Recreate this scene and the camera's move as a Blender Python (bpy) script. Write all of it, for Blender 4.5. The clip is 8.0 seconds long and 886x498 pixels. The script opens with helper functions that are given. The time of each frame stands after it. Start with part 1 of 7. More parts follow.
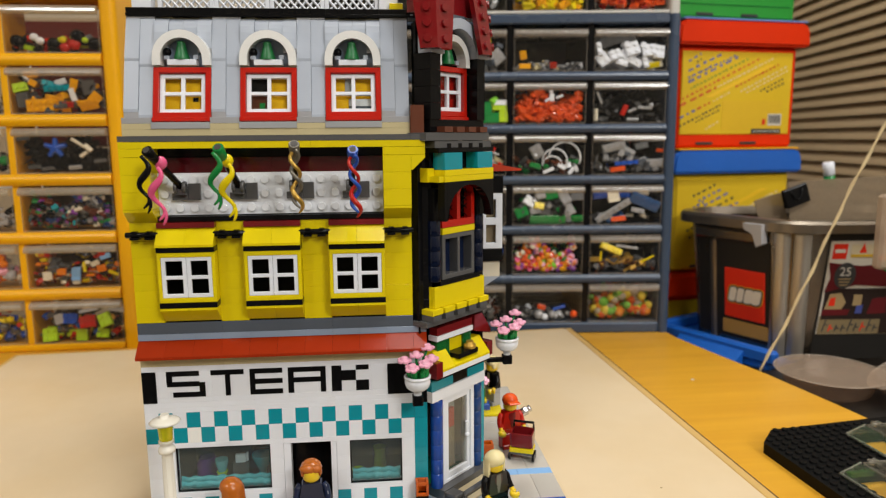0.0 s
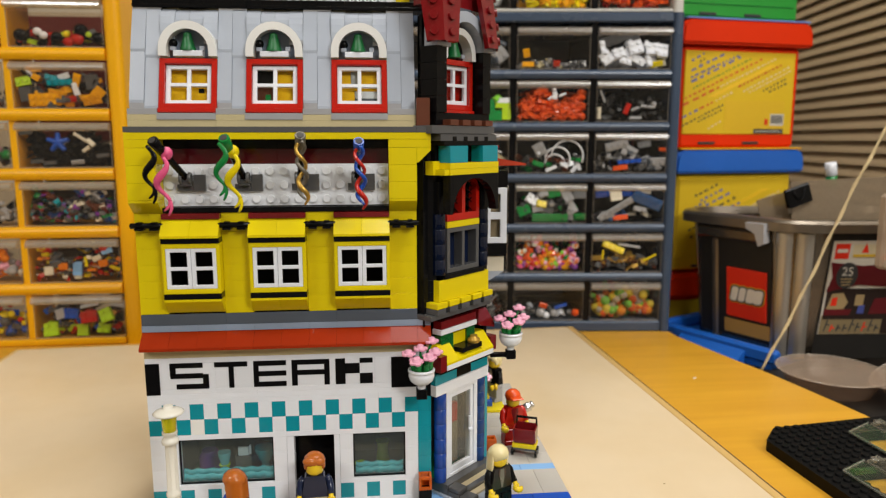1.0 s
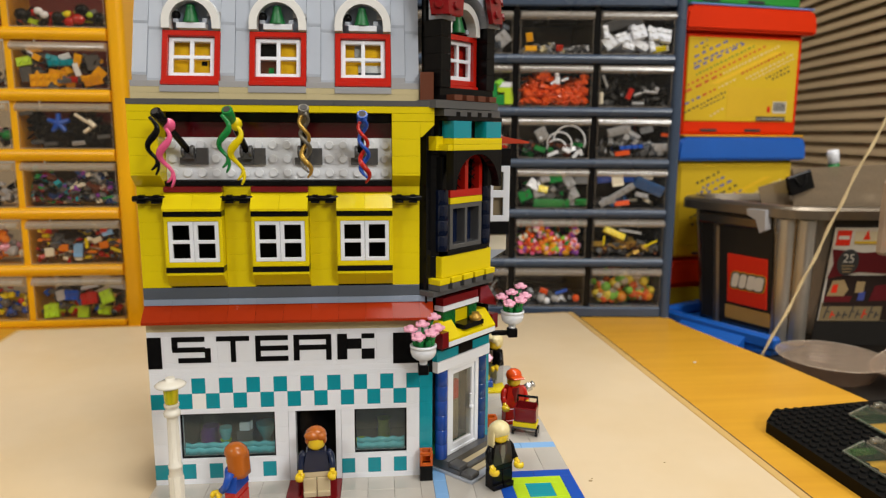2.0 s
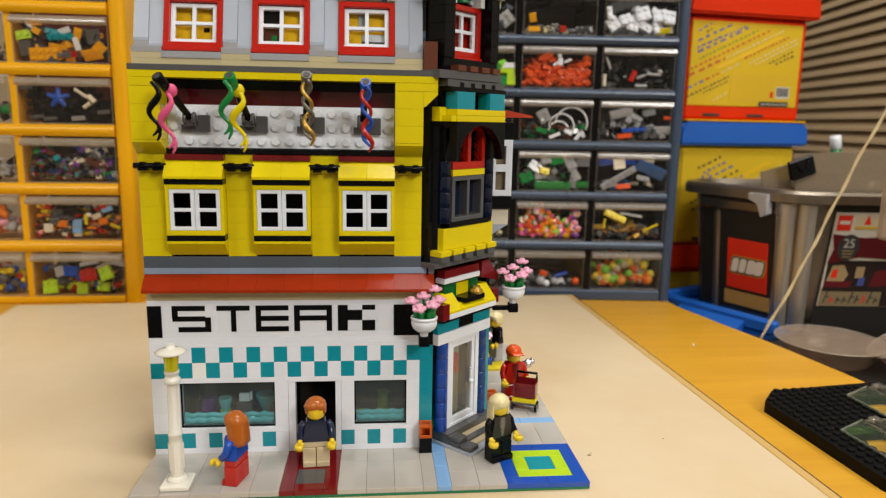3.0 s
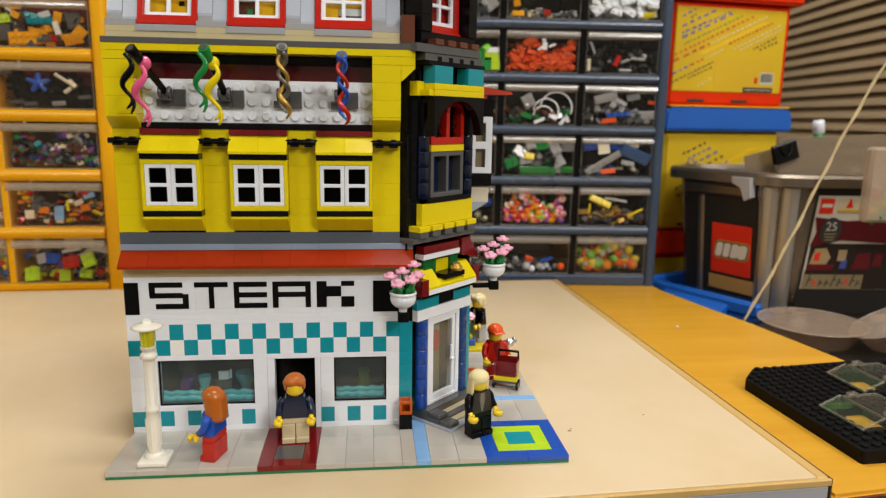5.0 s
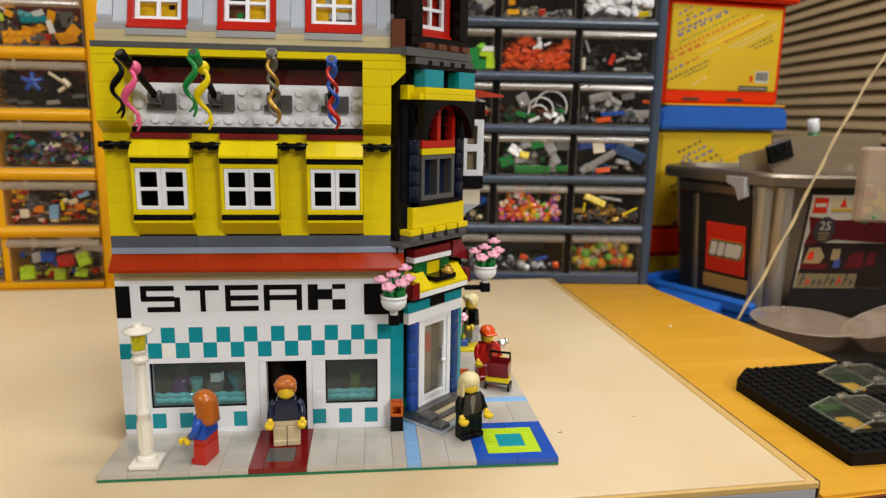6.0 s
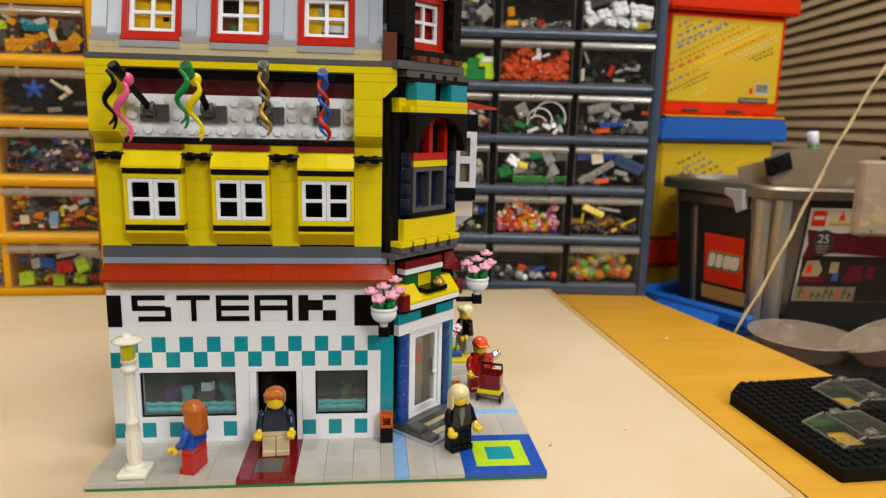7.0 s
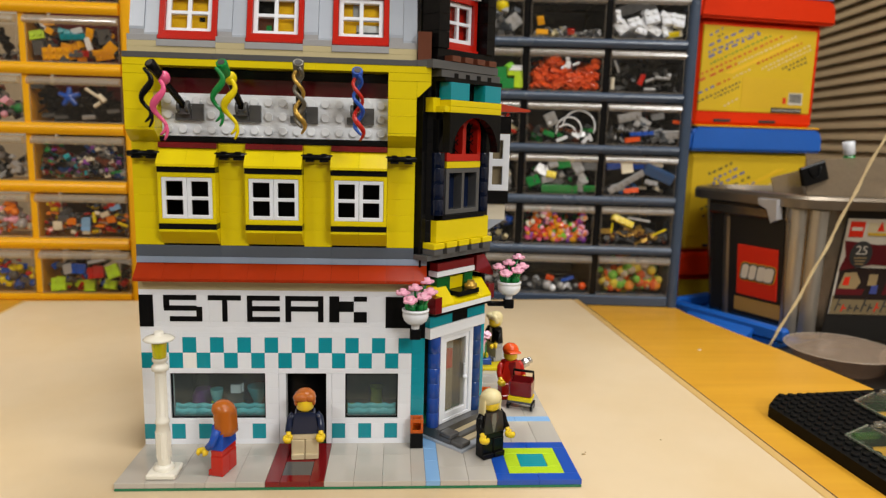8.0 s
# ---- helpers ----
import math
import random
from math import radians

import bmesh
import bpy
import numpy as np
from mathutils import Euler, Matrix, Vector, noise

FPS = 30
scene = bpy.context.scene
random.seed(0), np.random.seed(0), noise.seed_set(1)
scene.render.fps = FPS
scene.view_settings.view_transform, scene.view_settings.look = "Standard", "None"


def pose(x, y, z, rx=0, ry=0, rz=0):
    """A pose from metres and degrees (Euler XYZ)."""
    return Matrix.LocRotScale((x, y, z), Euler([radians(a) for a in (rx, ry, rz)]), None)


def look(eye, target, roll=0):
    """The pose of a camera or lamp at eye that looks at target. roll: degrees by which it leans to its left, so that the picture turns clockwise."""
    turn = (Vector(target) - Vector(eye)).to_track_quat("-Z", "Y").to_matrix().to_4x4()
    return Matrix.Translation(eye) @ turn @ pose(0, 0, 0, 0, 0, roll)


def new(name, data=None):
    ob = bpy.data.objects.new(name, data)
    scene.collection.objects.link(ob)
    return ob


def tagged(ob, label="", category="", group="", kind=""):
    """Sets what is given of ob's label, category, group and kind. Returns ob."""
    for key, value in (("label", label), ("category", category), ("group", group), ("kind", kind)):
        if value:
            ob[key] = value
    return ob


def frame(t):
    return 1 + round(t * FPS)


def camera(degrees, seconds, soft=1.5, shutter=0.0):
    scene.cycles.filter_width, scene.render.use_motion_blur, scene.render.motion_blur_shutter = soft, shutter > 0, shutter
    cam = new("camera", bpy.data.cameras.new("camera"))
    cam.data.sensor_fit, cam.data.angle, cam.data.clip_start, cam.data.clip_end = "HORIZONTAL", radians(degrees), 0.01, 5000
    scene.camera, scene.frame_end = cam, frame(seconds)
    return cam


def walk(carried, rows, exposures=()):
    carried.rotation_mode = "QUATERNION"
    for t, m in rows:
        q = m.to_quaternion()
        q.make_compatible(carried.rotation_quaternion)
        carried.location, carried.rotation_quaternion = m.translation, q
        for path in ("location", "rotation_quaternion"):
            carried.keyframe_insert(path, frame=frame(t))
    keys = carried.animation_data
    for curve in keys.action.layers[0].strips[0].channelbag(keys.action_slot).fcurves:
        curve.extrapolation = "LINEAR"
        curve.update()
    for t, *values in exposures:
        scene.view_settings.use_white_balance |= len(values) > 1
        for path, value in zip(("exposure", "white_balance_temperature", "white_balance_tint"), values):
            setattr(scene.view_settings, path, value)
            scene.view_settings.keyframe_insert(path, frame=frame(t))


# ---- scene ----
cam = camera(65.6, 8.0, soft=1.25)
cam.data.dof.use_dof, cam.data.dof.focus_distance, cam.data.dof.aperture_fstop = True, 0.43, 9.0
# seconds, eye x y z (m), yaw, pitch, roll (degrees)
PATH = [
    (0, 0.14145, -0.35380, 0.23142, -5.273, -9.051, -0.489),
    (0.5, 0.14032, -0.35392, 0.23375, -5.349, -8.977, -0.515),
    (1, 0.13809, -0.35366, 0.22661, -5.335, -8.934, -0.093),
    (1.5, 0.13717, -0.35426, 0.22123, -5.322, -9.118, -0.001),
    (3, 0.13429, -0.35472, 0.20624, -5.514, -10.430, 1.040),
    (3.5, 0.13330, -0.35513, 0.20105, -5.677, -10.680, 0.567),
    (4, 0.12927, -0.35521, 0.19723, -5.909, -10.892, 1.117),
    (4.5, 0.13736, -0.35598, 0.19739, -6.000, -11.058, 0.854),
    (4.7, 0.14010, -0.35640, 0.19470, -6.170, -10.825, 0.829),
    (5.8, 0.14370, -0.35770, 0.19590, -6.299, -11.030, 0.976),
    (6, 0.14652, -0.35772, 0.20018, -6.351, -11.278, 0.945),
    (6.5, 0.15729, -0.35724, 0.20135, -6.271, -11.092, 0.246),
    (7, 0.15482, -0.35886, 0.20358, -5.941, -10.709, 1.380),
    (7.5, 0.14542, -0.35478, 0.20107, -4.797, -9.875, 1.568),
    (8, 0.14915, -0.35431, 0.19413, -4.035, -9.426, 1.492),
]


def aim(x, y, z, yaw, pitch, roll):
    a, b = radians(yaw), radians(pitch)
    ahead = Vector((-math.sin(a) * math.cos(b), math.cos(a) * math.cos(b), math.sin(b)))
    eye = Vector((x, y, z))
    return look(eye, eye + ahead, roll)


walk(cam, [(t, aim(*row)) for t, *row in PATH], exposures=[(0.0, 0.0, 6500, 10), (8.0, 0.0, 6500, 10)])

# ---- light ----
world = bpy.data.worlds.new("room_air")
scene.world = world
world.use_nodes = True
world.node_tree.nodes["Background"].inputs[0].default_value = (1.0, 0.86, 0.68, 1)
world.node_tree.nodes["Background"].inputs[1].default_value = 0.02


def area_lamp(name, loc, target, size, watts, colour):
    data = bpy.data.lights.new(name, "AREA")
    data.shape, data.size, data.energy, data.color = "DISK", size, watts, colour
    ob = new(name, data)
    ob.matrix_world = look(loc, target)
    return ob


WARM = (1.0, 0.985, 0.95)
area_lamp("ceiling_lamp", (1.40, -2.30, 1.72), (0.45, 0.3, 0.0), 0.8, 44, WARM)
area_lamp("ceiling_lamp", (-1.15, -1.60, 1.85), (0.1, 0.1, 0.1), 0.5, 21, WARM)
# extra fill lamp, added to brighten the table and blind behind the building
area_lamp("ceiling_lamp", (0.24, 0.62, 1.85), (0.33, 0.42, 0.0), 0.5, 16.5, WARM)
tube_lamp = area_lamp("ceiling_tube_lamp", (0.90, -0.42, 1.87), (0.90, -0.42, 0.0), 1.5, 19.5, WARM)
tube_lamp.data.shape, tube_lamp.data.size_y = "RECTANGLE", 0.35

# ---- materials ----


def mat(name, colour, rough=0.3, metal=0.0, vary=0.05, grain=220.0, bump=0.0, trans=0.0, ior=1.5, stain=None, stain_scale=9.0, spec=0.5, alpha=1.0):
    """Procedural surface: base colour, small and large variation, fine relief."""
    m = bpy.data.materials.new(name)
    m.use_nodes = True
    nt = m.node_tree
    b = nt.nodes["Principled BSDF"]
    tc = nt.nodes.new("ShaderNodeTexCoord")
    fine, big = nt.nodes.new("ShaderNodeTexNoise"), nt.nodes.new("ShaderNodeTexNoise")
    fine.inputs["Scale"].default_value, big.inputs["Scale"].default_value = grain, stain_scale
    big.inputs["Detail"].default_value = 4
    for n in (fine, big):
        nt.links.new(tc.outputs["Object"], n.inputs["Vector"])
    info = nt.nodes.new("ShaderNodeObjectInfo")
    add = nt.nodes.new("ShaderNodeMath")
    add.operation = "ADD"
    nt.links.new(fine.outputs["Fac"], add.inputs[0])
    nt.links.new(info.outputs["Random"], add.inputs[1])
    ramp = nt.nodes.new("ShaderNodeMapRange")
    ramp.inputs["From Min"].default_value, ramp.inputs["From Max"].default_value = 0.3, 1.7
    ramp.inputs["To Min"].default_value, ramp.inputs["To Max"].default_value = 1 - vary, 1 + vary
    nt.links.new(add.outputs[0], ramp.inputs["Value"])
    mix = nt.nodes.new("ShaderNodeMix")
    mix.data_type = "RGBA"
    second = stain or tuple(c * (1 - vary) for c in colour)
    mix.inputs["A"].default_value, mix.inputs["B"].default_value = (*colour, 1), (*second, 1)
    sharp = nt.nodes.new("ShaderNodeMapRange")
    sharp.inputs["From Min"].default_value, sharp.inputs["From Max"].default_value = 0.42, 0.72
    nt.links.new(big.outputs["Fac"], sharp.inputs["Value"])
    nt.links.new(sharp.outputs["Result"], mix.inputs["Factor"])
    scale = nt.nodes.new("ShaderNodeVectorMath")
    scale.operation = "SCALE"
    nt.links.new(mix.outputs["Result"], scale.inputs[0])
    nt.links.new(ramp.outputs["Result"], scale.inputs["Scale"])
    nt.links.new(scale.outputs[0], b.inputs["Base Color"])
    rr = nt.nodes.new("ShaderNodeMapRange")
    rr.inputs["To Min"].default_value, rr.inputs["To Max"].default_value = rough * 0.75, min(1.0, rough * 1.3)
    nt.links.new(big.outputs["Fac"], rr.inputs["Value"])
    nt.links.new(rr.outputs["Result"], b.inputs["Roughness"])
    b.inputs["Metallic"].default_value = metal
    b.inputs["IOR"].default_value = ior
    b.inputs["Specular IOR Level"].default_value = spec
    b.inputs["Transmission Weight"].default_value = trans
    b.inputs["Alpha"].default_value = alpha
    if bump:
        bp = nt.nodes.new("ShaderNodeBump")
        bp.inputs["Strength"].default_value, bp.inputs["Distance"].default_value = bump, 0.0004
        nt.links.new(fine.outputs["Fac"], bp.inputs["Height"])
        nt.links.new(bp.outputs["Normal"], b.inputs["Normal"])
    return m


def clear(name, tint, gloss=0.12, rough=0.08, veil=0.12, milky=(0.84, 0.78, 0.69)):
    """Thin clear plastic: see-through, with a sheen and a slight milky veil."""
    m = bpy.data.materials.new(name)
    m.use_nodes = True
    nt = m.node_tree
    nt.nodes.clear()
    out = nt.nodes.new("ShaderNodeOutputMaterial")
    see, shine, milk = nt.nodes.new("ShaderNodeBsdfTransparent"), nt.nodes.new("ShaderNodeBsdfGlossy"), nt.nodes.new("ShaderNodeBsdfDiffuse")
    see.inputs["Color"].default_value = (*tint, 1)
    milk.inputs["Color"].default_value = (*milky, 1)
    shine.inputs["Roughness"].default_value = rough
    one, two = nt.nodes.new("ShaderNodeMixShader"), nt.nodes.new("ShaderNodeMixShader")
    noise_tex = nt.nodes.new("ShaderNodeTexNoise")
    noise_tex.inputs["Scale"].default_value = 40
    rng = nt.nodes.new("ShaderNodeMapRange")
    rng.inputs["To Min"].default_value, rng.inputs["To Max"].default_value = veil * 0.85, veil * 1.15
    nt.links.new(noise_tex.outputs["Fac"], rng.inputs["Value"])
    nt.links.new(rng.outputs["Result"], one.inputs["Fac"])
    nt.links.new(see.outputs[0], one.inputs[1])
    nt.links.new(milk.outputs[0], one.inputs[2])
    two.inputs["Fac"].default_value = gloss
    nt.links.new(one.outputs[0], two.inputs[1])
    nt.links.new(shine.outputs[0], two.inputs[2])
    nt.links.new(two.outputs[0], out.inputs["Surface"])
    return m


def wood(name, light, dark, along="x", rough=0.35):
    """Varnished beech: long streaks and fine flecks."""
    m = mat(name, light, rough, vary=0.06, grain=160, bump=0.05)
    nt = m.node_tree
    b = nt.nodes["Principled BSDF"]
    tc, mp = nt.nodes.new("ShaderNodeTexCoord"), nt.nodes.new("ShaderNodeMapping")
    mp.inputs["Scale"].default_value = (3, 45, 20) if along == "x" else (45, 3, 20)
    mp.inputs["Rotation"].default_value = (0, 0, radians(-4))
    streak = nt.nodes.new("ShaderNodeTexNoise")
    streak.inputs["Scale"].default_value, streak.inputs["Detail"].default_value = 1.6, 6
    nt.links.new(tc.outputs["Object"], mp.inputs["Vector"])
    nt.links.new(mp.outputs["Vector"], streak.inputs["Vector"])
    cr = nt.nodes.new("ShaderNodeValToRGB")
    cr.color_ramp.elements[0].position, cr.color_ramp.elements[1].position = 0.2, 0.8
    cr.color_ramp.elements[0].color, cr.color_ramp.elements[1].color = (*dark, 1), (*light, 1)
    nt.links.new(streak.outputs["Fac"], cr.inputs["Fac"])
    nt.links.new(cr.outputs["Color"], b.inputs["Base Color"])
    return m


def toy(name, colour, rough=0.16, **more):
    return mat(name, colour, rough, vary=more.pop("vary", 0.022), grain=90, bump=more.pop("bump", 0.03), stain_scale=30, **more)


WHITE = toy("white_plastic", (0.79, 0.82, 0.885), stain=(0.77, 0.79, 0.84))
OFFWHITE = toy("aged_white_plastic", (0.85, 0.845, 0.815))
LAMPWHITE = toy("warm_white_plastic", (0.80, 0.77, 0.68))
YELLOW = toy("yellow_plastic", (0.74, 0.585, 0.004), rough=0.2, spec=0.3)
TEAL = toy("teal_plastic", (0.006, 0.265, 0.335))
RED = toy("red_plastic", (0.47, 0.013, 0.006), rough=0.12)
DKRED = toy("dark_red_plastic", (0.17, 0.008, 0.010), rough=0.09)
# dark red again, darkened for the band shaded by the roof overhang
SHADERED = toy("shaded_dark_red_plastic", (0.075, 0.004, 0.006), rough=0.12)
BRICKRED = toy("rust_red_plastic", (0.32, 0.028, 0.006), rough=0.13, vary=0.10, spec=0.12)
BLACK = toy("black_plastic", (0.005, 0.005, 0.0055), rough=0.18, spec=0.15)
PALE = toy("pale_blue_grey_plastic", (0.415, 0.455, 0.525), rough=0.22, vary=0.06)
GREY = toy("grey_plastic", (0.36, 0.36, 0.37))
STONE = toy("dark_grey_plastic", (0.088, 0.088, 0.090))
SLATE = toy("slate_plastic", (0.085, 0.10, 0.125))
SAND = toy("sand_blue_plastic", (0.26, 0.32, 0.42))
INTAN = toy("dull_tan_plastic", (0.22, 0.17, 0.10))
TAN = toy("tan_plastic", (0.55, 0.47, 0.27))
PAVE = toy("paving_grey_plastic", (0.48, 0.45, 0.405), rough=0.11, vary=0.05)
BLUE = toy("blue_plastic", (0.012, 0.075, 0.42))
DKBLUE = toy("dark_blue_plastic", (0.010, 0.045, 0.17))
COLUMNBLUE = toy("deep_blue_plastic", (0.010, 0.055, 0.30))
NAVY = toy("navy_plastic", (0.008, 0.015, 0.045))
AZURE = toy("light_blue_plastic", (0.22, 0.42, 0.72))
LIME = toy("lime_plastic", (0.42, 0.62, 0.02))
GREEN = toy("green_plastic", (0.008, 0.22, 0.045))
PINK = toy("pink_plastic", (0.82, 0.40, 0.54))
HOTPINK = toy("hot_pink_plastic", (0.75, 0.10, 0.24))
GRASS = toy("bright_green_plastic", (0.22, 0.58, 0.045))
FLAME = toy("orange_red_plastic", (0.74, 0.085, 0.010))
AMBERTOY = toy("amber_orange_plastic", (0.78, 0.36, 0.004), rough=0.25, spec=0.3)
ORANGE = toy("orange_plastic", (0.75, 0.20, 0.01))
BROWN = toy("reddish_brown_plastic", (0.12, 0.035, 0.018))
GINGER = toy("ginger_plastic", (0.44, 0.115, 0.012))
BLOND = toy("blond_plastic", (0.76, 0.66, 0.36))
SKIN = toy("doll_yellow_plastic", (0.80, 0.56, 0.02))
BEIGE = toy("beige_plastic", (0.58, 0.48, 0.30))
GOLD = mat("pearl_gold_plastic", (0.55, 0.33, 0.06), 0.3, metal=0.6)
PURPLE = toy("purple_plastic", (0.20, 0.04, 0.30))
BELLGREEN = toy("deep_green_plastic", (0.006, 0.14, 0.035), rough=0.38)
BASEGREEN = toy("base_green_plastic", (0.01, 0.16, 0.07))
BONE = toy("cream_plastic", (0.74, 0.68, 0.54))
GLASS = clear("window_clear", (0.92, 0.93, 0.90), gloss=0.007, rough=0.04, veil=0.002)
LAMPGLASS = mat("lamp_yellow_clear", (0.80, 0.72, 0.02), 0.1, trans=0.5)
GREENGLASS = mat("green_clear", (0.01, 0.20, 0.04), 0.08, trans=0.4)
BLUEGLASS = mat("dark_blue_clear", (0.0015, 0.006, 0.024), 0.05, trans=0.1)
AQUA = mat("aqua_clear", (0.16, 0.62, 0.68), 0.1, trans=0.3)
CABNAVY = mat("navy_grey_cabinet_plastic", (0.040, 0.064, 0.110), 0.26, vary=0.08, grain=300, bump=0.06, stain=(0.034, 0.054, 0.094))
CABPALE = mat("pale_grey_cabinet_plastic", (0.52, 0.50, 0.46), 0.35, vary=0.06, grain=300, bump=0.05)
CABYELLOW = mat("amber_yellow_cabinet_plastic", (0.82, 0.40, 0.004), 0.30, vary=0.05, grain=300, bump=0.05, stain=(0.78, 0.37, 0.004), spec=0.35)
DRAWER = clear("drawer_clear", (0.96, 0.95, 0.93), gloss=0.012, rough=0.06, veil=0.004)
LIP = clear("drawer_lip_clear", (0.74, 0.69, 0.62), gloss=0.11, rough=0.22, veil=0.22, milky=(0.50, 0.43, 0.36))
YELLOWLIP = clear("drawer_lip_amber_clear", (0.86, 0.80, 0.66), gloss=0.14, rough=0.16, veil=0.34, milky=(0.56, 0.47, 0.36))
CREAM = mat("cream_laminate", (0.65, 0.517, 0.338), 0.40, vary=0.035, grain=55, bump=0.03, stain=(0.61, 0.46, 0.265), stain_scale=8)
BEECH = wood("orange_beech", (0.69, 0.362, 0.030), (0.57, 0.272, 0.018))
TRIM = wood("pale_beech_trim", (0.62, 0.41, 0.15), (0.54, 0.34, 0.11), along="y")
GAPDARK = mat("dark_joint", (0.10, 0.055, 0.022), 0.8)
PANELGREY = mat("grey_panel", (0.40, 0.40, 0.42), 0.4)
TUBYELLOW = mat("yellow_tub", (0.72, 0.48, 0.02), 0.42, vary=0.04, spec=0.25)
TUBRED = mat("red_tub_plastic", (0.74, 0.034, 0.003), 0.45, vary=0.05, spec=0.12)
TUBBLUE = mat("blue_tub_plastic", (0.012, 0.12, 0.52), 0.33, vary=0.05)
TUBGREEN = mat("green_tub_plastic", (0.010, 0.28, 0.025), 0.33)
BINGREY = mat("silver_grey_bin_plastic", (0.23, 0.185, 0.135), 0.24, metal=0.9, vary=0.07, grain=200)
BINRIM = mat("grey_bin_rim_plastic", (0.25, 0.21, 0.165), 0.34, metal=0.85, vary=0.07, grain=200)
BINSHEEN = mat("pale_sheen_plastic", (0.44, 0.41, 0.36), 0.34, metal=0.75, vary=0.06, grain=200)
BINDARK = mat("dark_bin_panel", (0.020, 0.018, 0.016), 0.4, spec=0.25)
RUBBER = mat("black_baseplate_plastic", (0.005, 0.005, 0.005), 0.5, vary=0.15, spec=0.09)
BLIND = mat("taupe_blind", (0.38, 0.275, 0.155), 0.45, vary=0.04, stain=(0.345, 0.245, 0.135), stain_scale=3)
WALLPAINT = mat("cream_wall_paint", (0.55, 0.49, 0.40), 0.8, vary=0.04, grain=60, bump=0.2, stain=(0.51, 0.45, 0.36), stain_scale=2)
CEILPAINT = mat("white_ceiling_paint", (0.78, 0.74, 0.66), 0.85, vary=0.03, grain=60, bump=0.2)
CARPET = mat("dark_carpet", (0.05, 0.045, 0.042), 0.95, vary=0.25, grain=400, bump=0.6)
FROST = clear("frosted_tub_clear", (0.86, 0.80, 0.72), gloss=0.03, rough=0.3, veil=0.62, milky=(0.27, 0.205, 0.135))
BOWLCLEAR = clear("frosted_bowl_clear", (0.93, 0.88, 0.84), gloss=0.025, rough=0.16, veil=0.085, milky=(0.66, 0.53, 0.43))
# bowl plastic with a whiter veil that paints in the rim's highlight
BOWLRIM = clear("highlit_rim_clear", (0.93, 0.88, 0.84), gloss=0.06, rough=0.2, veil=0.26, milky=(0.72, 0.60, 0.48))
BAGCLEAR = clear("frosted_bag_clear", (0.90, 0.84, 0.76), gloss=0.03, rough=0.25, veil=0.5, milky=(0.56, 0.44, 0.33))
DOORGLASS = clear("door_clear", (0.88, 0.90, 0.86), gloss=0.07, rough=0.05, veil=0.04)
# the bluish veil stands in for hazy reflections on the shop glass
SHOPGLASS = clear("shop_window_clear", (0.78, 0.86, 0.85), gloss=0.025, rough=0.04, veil=0.04, milky=(0.66, 0.74, 0.74))
HAZYDRAWER = clear("hazy_drawer_clear", (0.93, 0.89, 0.83), gloss=0.012, rough=0.1, veil=0.010)
CORD = mat("straw_cord", (0.56, 0.44, 0.24), 0.75, vary=0.15, grain=900, bump=0.3)
PAPER = mat("white_paper", (0.62, 0.58, 0.50), 0.6)
BADGEWHITE = mat("white_badge_print", (0.72, 0.66, 0.56), 0.4)
INKRED = mat("red_print", (0.72, 0.028, 0.008), 0.5, spec=0.25)
INKBLUE = mat("blue_print", (0.05, 0.07, 0.28), 0.45)
INKTAN = mat("tan_print", (0.34, 0.24, 0.11), 0.45)
FADEBLUE = mat("faded_blue_print", (0.17, 0.17, 0.30), 0.45)
FADERED = mat("faded_red_print", (0.62, 0.13, 0.015), 0.45)
FADEGREEN = mat("faded_green_print", (0.27, 0.33, 0.02), 0.45)
FADEDARK = mat("faded_dark_print", (0.15, 0.115, 0.03), 0.45)
FADEPALE = mat("faded_pale_print", (0.72, 0.56, 0.28), 0.45)
LABELBEIGE = mat("beige_label_print", (0.22, 0.165, 0.085), 0.6, spec=0.2)
LABELDARK = mat("dark_brown_label_print", (0.022, 0.012, 0.009), 0.6, spec=0.2)
INKGREEN = mat("green_print", (0.10, 0.26, 0.02), 0.45)
INKDARK = mat("dark_print", (0.03, 0.03, 0.03), 0.45)
INKOCHRE = mat("ochre_print", (0.60, 0.38, 0.02), 0.45)
INKPALE = mat("pale_grey_print", (0.60, 0.52, 0.34), 0.45)
INKMAROON = mat("maroon_print", (0.11, 0.006, 0.009), 0.5, spec=0.25)
# near-black that puts the closed storeys' shade into the colour; also pole tip cores
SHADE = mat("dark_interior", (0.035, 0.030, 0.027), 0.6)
AMBERWALL = mat("amber_inner_wall", (0.88, 0.50, 0.004), 0.6, spec=0.15)

# ---- mesh helpers (millimetres) ----
MM = 0.001
MESHES = {}


def mats_of(m):
    return m if isinstance(m, (list, tuple)) else [m]


